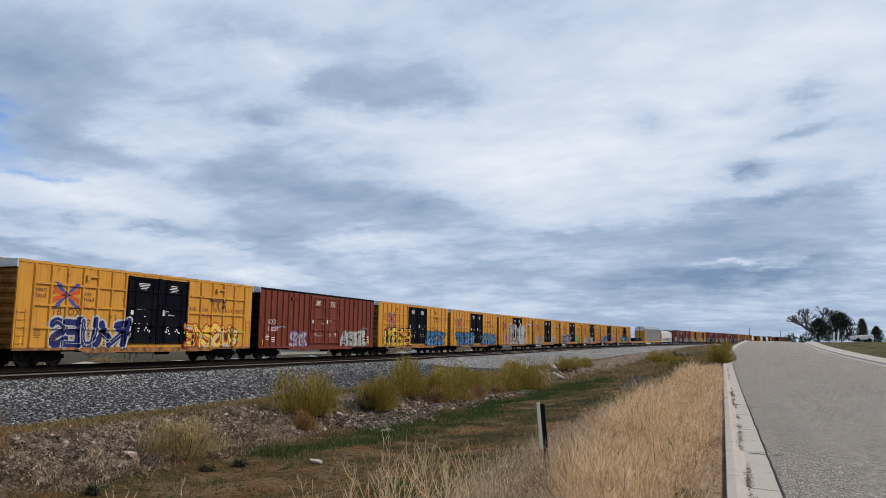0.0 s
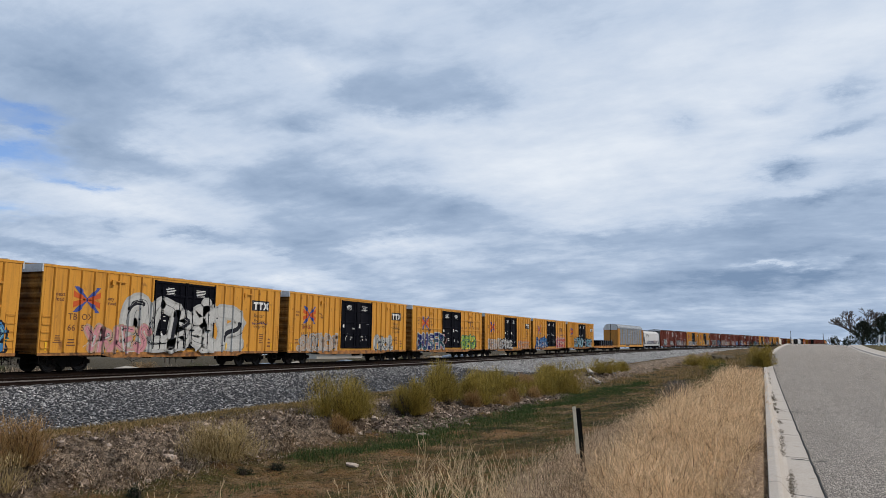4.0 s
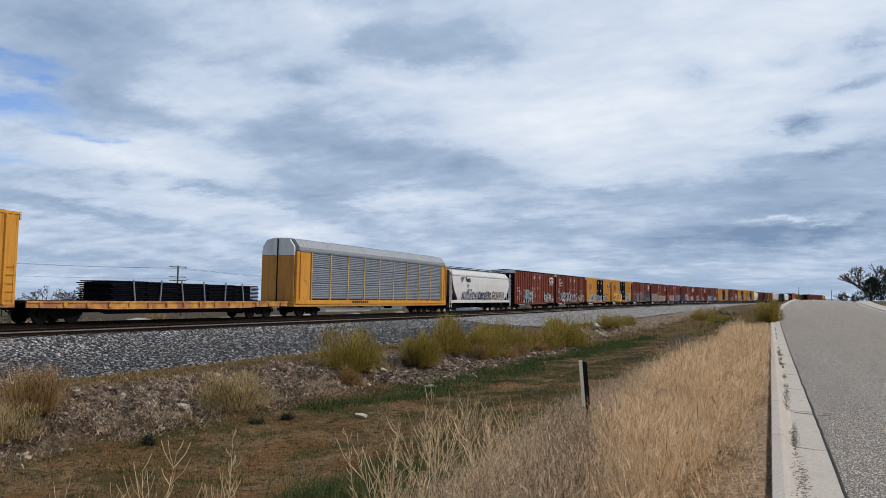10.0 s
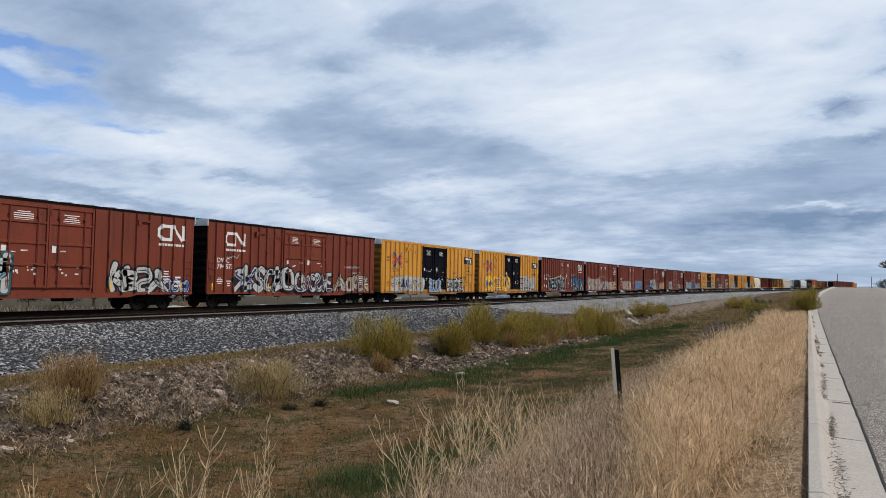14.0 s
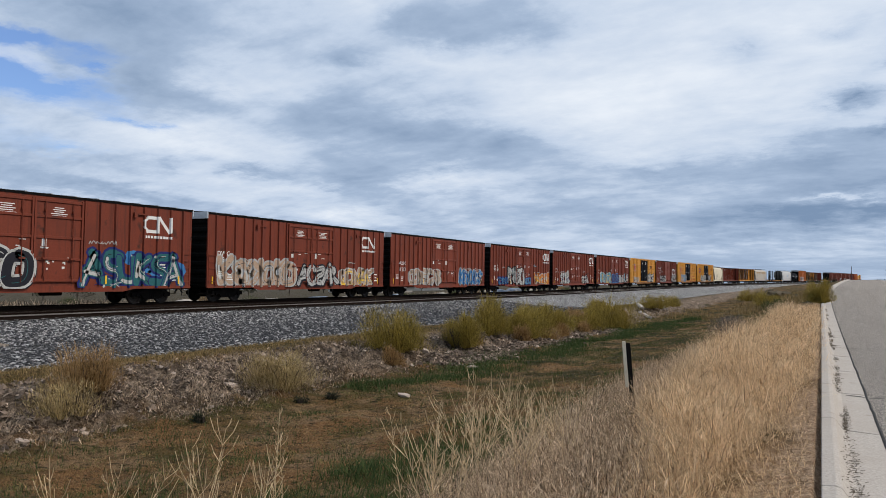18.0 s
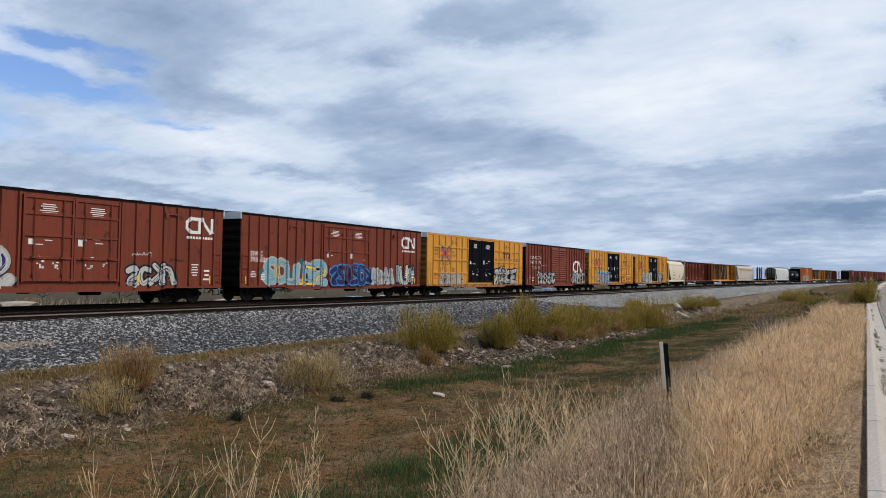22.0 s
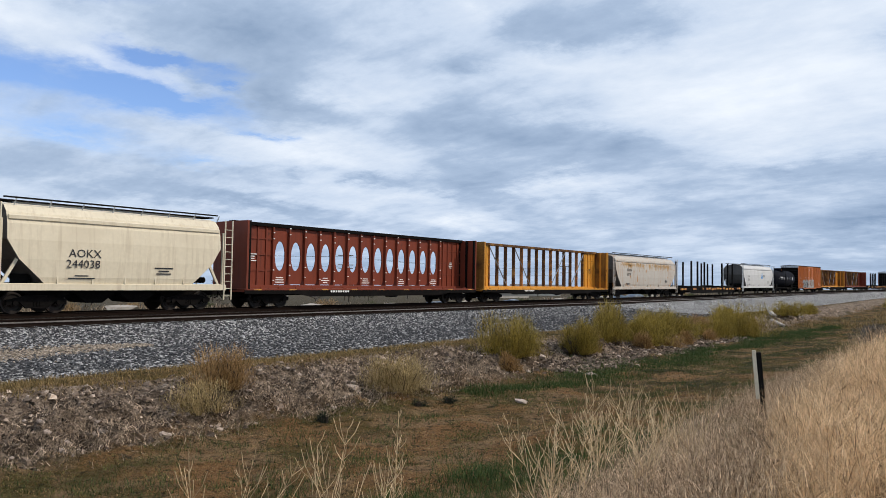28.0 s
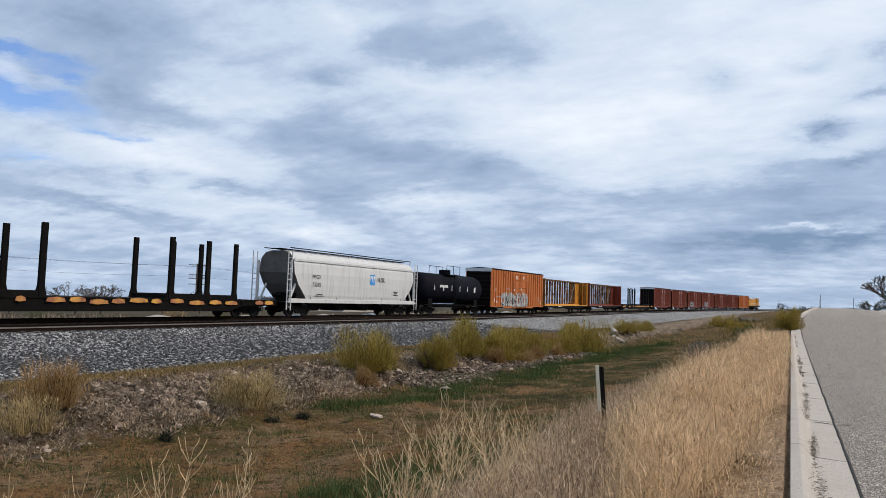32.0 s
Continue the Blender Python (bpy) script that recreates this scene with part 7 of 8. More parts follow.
def blades(name, roots, height, lean, width, mat, rs, segs=2, curl=0.5, parent=None, head=None):
    """Thin bent blades from roots (n, 3). height, lean, width: numbers or arrays."""
    n = len(roots)
    roots = np.asarray(roots, float)
    height, lean, width = (np.broadcast_to(np.asarray(v, float), (n,)) for v in (height, lean, width))
    head = rs.uniform(0, 2 * math.pi, n) if head is None else head
    face = head + math.pi / 2 + rs.uniform(-0.7, 0.7, n)
    d = np.stack([np.cos(head), np.sin(head), np.zeros(n)], 1)
    f = np.stack([np.cos(face), np.sin(face), np.zeros(n)], 1)
    rows = []
    for k in range(segs + 1):
        t = k / segs
        out = (lean * (t * (1 - curl) + curl * t * t) * height)[:, None] * d
        up = np.zeros((n, 3))
        up[:, 2] = height * t * np.sqrt(np.maximum(0.1, 1 - (lean * t * 0.6) ** 2))
        w = (width * (1 - 0.85 * t))[:, None] * f * 0.5
        c = roots + out + up
        rows += [c - w, c + w]
    v = np.stack(rows, 1).reshape(-1, 3)
    base = (np.arange(n) * (2 * (segs + 1)))[:, None]
    quads = []
    for k in range(segs):
        quads.append(np.concatenate([base + 2 * k, base + 2 * k + 1, base + 2 * k + 3, base + 2 * k + 2], 1))
    faces = np.concatenate(quads)
    me = bpy.data.meshes.new(name)
    me.vertices.add(len(v))
    me.vertices.foreach_set("co", v.ravel())
    me.loops.add(faces.size)
    me.loops.foreach_set("vertex_index", faces.ravel().astype(np.int32))
    me.polygons.add(len(faces))
    me.polygons.foreach_set("loop_start", np.arange(0, faces.size, 4, dtype=np.int32))
    me.update(calc_edges=True)
    me.materials.append(mat)
    ob = new(name, me)
    if parent is not None:
        ob.parent = parent
        ob["kind"] = "stuff"
    return ob


def on_ground(xs, ys, sink=0.02):
    return np.array([(x, y, ground_z(x, y) - sink) for x, y in zip(xs, ys)])


def clumped(rs, n, x0, x1, y0, y1, clumps, r):
    """n places gathered round random centres in a rectangle, more of them near y0."""
    cy = y0 + (y1 - y0) * rs.uniform(0, 1, clumps) ** 1.6
    cx = rs.uniform(x0, x1, clumps)
    k = rs.integers(0, clumps, n)
    return cx[k] + rs.normal(0, r, n), cy[k] + rs.normal(0, r, n)


def build_grass():
    rs = np.random.default_rng(5)
    # tall straw beside the kerb
    xs, ys = clumped(rs, 88000, -3.2, -0.35, 3.2, 42, 2600, 0.15)
    edge = np.interp(ys, [3, 6, 9, 12, 30], [-0.9, -1.5, -2.2, -2.65, -2.6])
    bare = np.interp(ys, [3, 7, 10, 14], [-1.05, -0.8, -0.55, -0.3])
    keep = (xs > edge + rs.normal(0, 0.2, len(xs))) & (xs < bare + rs.normal(0, 0.14, len(xs)) - 0.0165 * ys) & (ys > 2.6) & (rs.uniform(0, 1, len(xs)) < np.clip(0.12 + (xs - edge) / 1.0, 0.05, 1))
    xs, ys = xs[keep], ys[keep]
    hgt = rs.uniform(0.22, 1.0, len(xs)) ** 1.15 * np.clip(0.42 + (-xs - 0.0165 * ys - 0.2) * 0.45, 0.3, 1.0) * np.interp(ys, [3, 8, 12, 24, 36, 42], [0.8, 0.9, 1.0, 1.1, 1.05, 0.75]) * (0.82 + 0.35 * np.sin(xs * 2.3 + ys * 0.9) * np.sin(ys * 0.55 + 1.0))
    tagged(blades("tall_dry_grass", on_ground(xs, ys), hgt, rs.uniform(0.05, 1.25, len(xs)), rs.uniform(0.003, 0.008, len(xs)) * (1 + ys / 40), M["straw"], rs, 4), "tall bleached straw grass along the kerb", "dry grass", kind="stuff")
    m = 85000
    k = rs.integers(0, len(xs), m)
    t = rs.uniform(0.3, 1.0, m)
    tips = on_ground(xs[k] + rs.normal(0, 0.1, m), ys[k] + rs.normal(0, 0.1, m))
    tips[:, 2] += hgt[k] * t * 0.92
    tagged(blades("straw_tops", tips, rs.uniform(0.06, 0.26, m), rs.uniform(0.3, 2.4, m), rs.uniform(0.003, 0.008, m) * (1 + ys[k] / 40), M["straw"], rs, 2), "feathery side shoots of the straw grass", "dry grass", kind="stuff")
    # short dry stubble between the straw and the kerb
    n = 40000
    xs, ys = rs.uniform(-1.7, -0.12, n), 2.6 + 50 * rs.uniform(0, 1, n) ** 1.8
    tagged(blades("stubble", on_ground(xs + np.array([road_x(y) for y in ys]), ys), rs.uniform(0.02, 0.16, n), rs.uniform(0.4, 2.4, n), 0.006, M["straw"], rs, 2), "short dry stubble beside the kerb", "dry grass", kind="stuff")
    # greyer stems on the slope down to the ditch
    xs, ys = clumped(rs, 26000, -4.1, -1.2, 2.8, 26, 900, 0.2)
    keep = (xs > np.interp(ys, [3, 6, 12, 30], [-2.6, -3.3, -4.0, -4.4]) + rs.normal(0, 0.15, len(xs))) & (xs < np.interp(ys, [3, 6, 9, 12, 30], [-0.9, -1.6, -2.2, -2.5, -2.5]) + rs.normal(0, 0.3, len(xs)))
    xs, ys = xs[keep], ys[keep]
    tall = rs.uniform(0.16, 0.62, len(xs)) * np.interp(ys, [3, 12, 26], [1.0, 1.0, 0.75])
    tagged(blades("grey_weeds", on_ground(xs, ys), tall, rs.uniform(0.1, 0.9, len(xs)), rs.uniform(0.003, 0.008, len(xs)) * (1 + ys / 50), M["grey_stem"], rs, 3), "thin grey dead weeds on the slope", "dead weeds", kind="stuff")
    m = 34000
    k = rs.integers(0, len(xs), m)
    tips = on_ground(xs[k] + rs.normal(0, 0.07, m), ys[k] + rs.normal(0, 0.07, m))
    tips[:, 2] += tall[k] * rs.uniform(0.25, 0.95, m)
    tagged(blades("weed_twigs", tips, rs.uniform(0.04, 0.14, m), rs.uniform(0.5, 2.6, m), rs.uniform(0.003, 0.007, m) * (1 + ys[k] / 50), M["grey_stem"], rs, 2), "fine curled twigs of the dead weeds", "dead weeds", kind="stuff")
    xs, ys = clumped(rs, 11000, -6.0, -2.8, 2.2, 14, 110, 0.3)
    tagged(blades("slope_grass", on_ground(xs, ys), rs.uniform(0.05, 0.20, len(xs)), rs.uniform(0.2, 1.1, len(xs)), rs.uniform(0.005, 0.010, len(xs)), M["fresh"], rs, 3), "fresh dark green grass at the foot of the slope", "grass", kind="stuff")
    # turf of the ditch: tan and dark olive patches of short fine blades
    def patchy(x, y):
        v = [fine_noise(p, q, 0.42, 7.0) + 0.6 * fine_noise(p, q, 1.3, 3.0) for p, q in zip(x, y)]
        return np.array(v) + np.interp(x, [-11.5, -8.5, -5.5, -3.5], [0.22, -0.06, 0.0, 0.3]) + np.interp(y, [4, 9, 16, 26], [-0.06, -0.10, 0.04, 0.14])
    xs, ys = clumped(rs, 150000, -12.6, -2.6, 2.0, 60, 6500, 0.14)
    olive = patchy(xs, ys) + rs.normal(0, 0.05, len(xs)) > 0.10
    for name, pick, lo, hi, mat, label in (("ditch_turf", ~olive, 0.012, 0.045, "turf", "short brown turf in the ditch"), ("olive_turf", olive, 0.03, 0.10, "olive_turf", "dark olive patches of turf in the ditch")):
        x, y = xs[pick], ys[pick]
        n = len(x)
        tagged(blades(name, on_ground(x, y), rs.uniform(lo, hi, n), rs.uniform(0.3, 1.9, n), rs.uniform(0.004, 0.010, n) * (1 + y / 30), M[mat], rs, 2), label, "turf", kind="stuff")
    n = 70000
    ys = 2.0 + 50 * rs.uniform(0, 1, n) ** 1.6
    xs = rs.uniform(-12.4, -2.6, n)
    keep = patchy(xs, ys) + rs.normal(0, 0.1, n) < 0.12
    xs, ys = xs[keep], ys[keep]
    n = len(xs)
    tagged(blades("matted_turf", on_ground(xs, ys), rs.uniform(0.015, 0.04, n), rs.uniform(0.8, 2.6, n), rs.uniform(0.006, 0.014, n) * (1 + ys / 30), M["matted"], rs, 1), "matted dry turf with olive patches", "turf", kind="stuff")
    n = 30000
    ys = rs.uniform(16, 62, n)
    xs = np.interp(ys, [17, 30, 62], [-10.9, -10.6, -9.8]) + rs.normal(0, 0.6, n) * (1 + 0.5 * np.sin(ys * 0.31)) + 0.5 * np.sin(ys * 0.7)
    tagged(blades("ditch_grass", on_ground(xs, ys), rs.uniform(0.06, 0.22, n), rs.uniform(0.2, 0.9, n), rs.uniform(0.012, 0.022, n), M["fresh"], rs, 2), "dark green grass along the bottom of the ditch", "grass", kind="stuff")
    xs, ys = clumped(rs, 30000, -12.2, -3.4, 2.6, 60, 320, 0.24)
    tagged(blades("green_tufts", on_ground(xs, ys), rs.uniform(0.04, 0.16, len(xs)), rs.uniform(0.2, 0.9, len(xs)), rs.uniform(0.008, 0.014, len(xs)), M["green"], rs, 2), "patches of green grass in the ditch", "grass", kind="stuff")
    xs, ys = clumped(rs, 9000, -12.5, -1.4, 58, 125, 260, 0.5)
    n = len(xs)
    tagged(blades("ditch_end_weeds", on_ground(xs, ys), rs.uniform(0.12, 0.55, n) * np.interp(xs, [-12, -5, -2], [0.6, 0.9, 1.2]), rs.uniform(0.1, 0.9, n), rs.uniform(0.02, 0.05, n), M["verge"], rs, 2), "rank dark olive weeds where the ditch ends", "weeds", kind="stuff")
    xs, ys = clumped(rs, 17000, -6.2, -3.1, 3.6, 12.0, 80, 0.30)
    n = len(xs)
    tagged(blades("foot_grass", on_ground(xs, ys), rs.uniform(0.06, 0.20, n), rs.uniform(0.2, 1.2, n), rs.uniform(0.006, 0.012, n), M["fresh"], rs, 3), "dark green grass at the foot of the straw slope", "grass", kind="stuff")
    # verge at the top of the bank
    n = 44000
    xs, ys = rs.uniform(-17.4, -14.7, n) + rs.normal(0, 0.15, n), 2.0 + 70 * rs.uniform(0, 1, n) ** 1.4
    tagged(blades("bank_verge", on_ground(xs, ys), rs.uniform(0.05, 0.17, n), rs.uniform(0.2, 1.0, n), rs.uniform(0.012, 0.02, n), M["verge"], rs, 2), "low tan and olive grass along the gravel edge", "grass", kind="stuff")
    # leaf litter, rubble and a tangle of dead twigs on the bank
    xs, ys = clumped(rs, 15000, -14.9, -12.5, 0.0, 50, 420, 0.28)
    n = len(xs)
    tagged(blades("bank_litter", on_ground(xs, ys, -0.01), rs.uniform(0.04, 0.14, n), rs.uniform(0.7, 2.4, n), rs.uniform(0.015, 0.05, n), M["flake"], rs, 2), "pale curled dead leaves strewn over the bank", "leaf litter", kind="stuff")
    n = 8000
    ys = 0.0 + 55 * rs.uniform(0, 1, n) ** 1.5
    xs = np.where(rs.random(n) < 0.75, rs.normal(-14.1, 0.45, n), rs.uniform(-15.0, -11.9, n))
    zs = on_ground(xs, ys, 0.0)[:, 2]
    pebbles("bank_rubble", xs, ys, zs, rs.uniform(0.025, 0.08, n) * (1 + 0.8 * (rs.random(n) < 0.08)), M["rubble"], rs, "small pinkish rubble on the bank", "rubble")
    n = 6500
    ys = rs.uniform(22, 43, n)
    xs = -12.3 + rs.normal(0, 0.4, n) + 0.3 * np.sin(ys * 0.8)
    pebbles("gully_stones", xs, ys, on_ground(xs, ys, 0.0)[:, 2], rs.uniform(0.05, 0.15, n), M["rubble"], rs, "pinkish stones in the bare gully below the bushes", "rubble")
    xs, ys = clumped(rs, 16000, -14.5, -12.0, 0.0, 42, 240, 0.28)
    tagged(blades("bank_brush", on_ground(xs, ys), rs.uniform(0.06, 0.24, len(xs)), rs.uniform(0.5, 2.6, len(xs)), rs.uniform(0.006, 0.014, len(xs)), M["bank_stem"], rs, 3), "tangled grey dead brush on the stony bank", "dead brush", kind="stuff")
    # rounded heaps of fine dead twigs, each lying its own way
    m = 70
    hx, hy, hr, hh = rs.uniform(-13.7, -12.0, m), -1.0 + 21 * rs.uniform(0, 1, m), rs.uniform(0.3, 0.8, m), rs.uniform(0.2, 0.5, m)
    n = 12500
    k = rs.integers(0, m, n)
    q, a = np.sqrt(rs.uniform(0, 1, n)), rs.uniform(0, 6.283, n)
    xs, ys = hx[k] + hr[k] * q * np.cos(a), hy[k] + hr[k] * 1.3 * q * np.sin(a)
    roots = on_ground(xs, ys, 0.0)
    roots[:, 2] += hh[k] * (1 - q ** 2) * rs.uniform(0.1, 0.9, n)
    tagged(blades("brush_heaps", roots, rs.uniform(0.06, 0.18, n), rs.uniform(0.4, 2.6, n), rs.uniform(0.006, 0.013, n), M["bank_stem"], rs, 2), "low heaps of grey matted dead twigs on the bank", "dead brush", kind="stuff")
    # tussocks in the ditch
    for name, mat, count, cl, label in (("brown_tussocks", "matted", 60000, 1500, "low brown tussocks in the ditch"), ("olive_tussocks", "olive_turf", 46000, 1000, "low olive tussocks in the ditch")):
        xs, ys = clumped(rs, count, -12.4, -3.0, 1.5, 62, cl, 0.13)
        n = len(xs)
        tagged(blades(name, on_ground(xs, ys), rs.uniform(0.025, 0.085, n), rs.uniform(0.4, 2.0, n), rs.uniform(0.005, 0.011, n) * (1 + ys / 30), M[mat], rs, 2), label, "turf", kind="stuff")


def stone_mesh(seed, mat):
    r = random.Random(seed)
    bm = bmesh.new()
    bmesh.ops.create_icosphere(bm, subdivisions=1, radius=1.0)
    for v in bm.verts:
        v.co *= r.uniform(0.65, 1.15)
        v.co.z *= 0.6
    return mesh_of("stone", bm, mat)


def build_stones():
    r = random.Random(8)
    meshes = [stone_mesh(i, M["stone"]) for i in range(6)]
    heap = tagged(new("bank_stones"), "pale broken stones scattered over the bank", "stones", kind="structure")
    for i in range(290):
        x, y = r.uniform(-14.9, -12.3), 2.0 + 52 * r.random() ** 1.7
        s = r.uniform(0.03, 0.09) * (1.0 if r.random() < 0.92 else 1.6)
        ob = put("stone", r.choice(meshes), heap, pose(x, y, ground_z(x, y) + s * 0.2, r.uniform(-25, 25), r.uniform(-25, 25), r.uniform(0, 360)))
        ob.scale = (s * r.uniform(0.8, 1.5), s, s)
    for (x, y, z, s, sx, rot) in ((-13.4, 23.3, -1.02, 0.2, 1.2, 40), (-10.9, 22.3, -1.38, 0.16, 1.6, 10), (-9.5, 15.5, -1.45, 0.12, 1.8, 20), (-12.9, 26.0, -1.1, 0.22, 1.4, 60), (-12.3, 27.5, -1.2, 0.2, 1.5, 30)):
        ob = tagged(put("boulder", stone_mesh(int(x * 10) % 97, M["stone"]), None, pose(x, y, ground_z(x, y) + s * 0.25, 8, 5, rot)), "pale rounded stone lying on the bank", "stone")
        ob.scale = (s * sx, s, s)
    for (x, y, rot, ln) in ((-13.8, 54.5, 24, 3.4), (-13.2, 57.5, 30, 3.0), (-14.4, 61.0, 22, 2.6), (-13.7, 66.0, 30, 2.8)):
        def slab(bm):
            prism(bm, [(-0.19, -0.08), (0.19, -0.1), (0.16, 0.08), (-0.14, 0.07)], "y", -ln / 2.3, ln / 2.3)
        ob = quick("concrete_slab", None, M["white_stone"], slab, pose(x, y, ground_z(x, y) + 0.22, 6, 14, rot), bevel=0.02)
        tagged(ob, "broken pale concrete length lying on the bank", "concrete slab")


def shrub(x, y, w, h, mat, seed, label, n=1500):
    """A bushy plant: woody stems and a fan of fine upright twigs."""
    rs = np.random.default_rng(seed)
    z = ground_z(x, y)
    top = thing("shrub", label, "shrub", pose(x, y, z), group="shrubs on the bank")
    bm = bmesh.new()
    for i in range(16):
        a, k = rs.uniform(0, 6.28), rs.uniform(0.05, 0.2)
        rod(bm, (0.08 * math.cos(a), 0.08 * math.sin(a), -0.1), (w * k * math.cos(a), w * k * math.sin(a), h * rs.uniform(0.25, 0.45)), 0.012, 5)
    part("stem_base", bm, M["bark"], top)
    lobes = rs.integers(4, 7)
    lx, ly = rs.normal(0, w * 0.17, lobes), rs.normal(0, w * 0.17, lobes)
    ls, lh = rs.uniform(0.5, 0.78, lobes), rs.uniform(0.62, 1.05, lobes)

    def crown(m, lo):
        """Places inside a crown of several lobes: lobe, angle, share of the radius, height."""
        j = rs.integers(0, lobes, m)
        a, t = rs.uniform(0, 6.283, m), rs.uniform(lo, 1.0, m)
        lump = 0.80 + 0.2 * np.sin(a * 3 + seed + j) + 0.15 * np.sin(a * 5 + 2.3 * j + 4 * t)
        q = rs.uniform(0.0, 1.0, m) ** 0.5 * lump * np.interp(t, [0, 0.35, 0.7, 1.0], [0.75, 0.95, 0.95, 0.5])
        return j, a, q * ls[j], t * h * lh[j] * (1.06 - 0.62 * np.minimum(q, 1.0) ** 2) * rs.uniform(0.82, 1.1, m)
    m = n // 2                                     # long stems that stand out of the crown
    j, a, q, t = crown(m, 0.4)
    roots = np.stack([lx[j] * 0.8 + w * 0.12 * q * np.cos(a), ly[j] * 0.8 + w * 0.12 * q * np.sin(a), np.full(m, -0.03)], 1)
    blades("foliage", roots, t * rs.uniform(0.85, 1.12, m), np.clip(w * 0.75 * q / t + rs.uniform(-0.05, 0.2, m), 0.02, 1.5), rs.uniform(0.006, 0.013, m), mat, rs, 3, parent=top, head=a)
    m = int(n * 2.6)                               # short fine twigs through the whole crown
    j, a, q, t = crown(m, 0.03)
    roots = np.stack([lx[j] + w * 0.5 * q * np.cos(a), ly[j] + w * 0.5 * q * np.sin(a), t * 0.80 - 0.03], 1)
    blades("twig_spray", roots, h * rs.uniform(0.06, 0.20, m), 0.2 + rs.uniform(0.0, 1.1, m), rs.uniform(0.005, 0.012, m) * (1 + abs(y) / 70), mat, rs, 2, parent=top, head=a + rs.normal(0, 0.7, m))
    return top


def weed(x, y, h, seed, mat):
    """A tall dry weed: a few bent stems with side twigs and pods."""
    r = random.Random(seed)
    z = ground_z(x, y)
    top = thing("dry_weed", "tall dry weed with bare branching stems", "weed", pose(x, y, z - 0.02), group="dry weeds in the foreground")
    stalk = seed % 5 < 2       # straight stalks with short pods, or bushy ones
    for k in range(r.randint(1, 3) if stalk else r.randint(3, 5)):
        bm = bmesh.new()
        p = Vector((r.uniform(-0.06, 0.06), r.uniform(-0.06, 0.06), 0))
        lean = 0.12 if stalk else 0.45
        d = Vector((r.uniform(-lean, lean), r.uniform(-lean, lean), 1)).normalized()
        n, hh = (16 if stalk else 9), h * r.uniform(0.65, 1.0)
        for i in range(n):
            q = p + d * hh / n
            rod(bm, p, q, 0.0046 * (1 - i / n * 0.6), 4)
            if i > 2:
                for _ in range(r.randint(1, 3)):
                    a = r.uniform(0, 6.28)
                    b = (d + Vector((math.cos(a), math.sin(a), 0)) * r.uniform(0.5, 1.0)).normalized()
                    ln = r.uniform(0.025, 0.07) if stalk else r.uniform(0.10, 0.42) * (1.25 - i / n)
                    e = q + b * ln
                    rod(bm, q, e, 0.0026, 3)
                    rod(bm, e, e + (b + Vector((0, 0, 0.8))).normalized() * ln * 0.7, 0.0028, 3)
            p = q
            d = (d + Vector((r.uniform(-0.16, 0.16), r.uniform(-0.16, 0.16), 0.05)) * (0.4 if stalk else 1.0)).normalized()
        part("stem", bm, mat, top)["kind"] = "stuff"


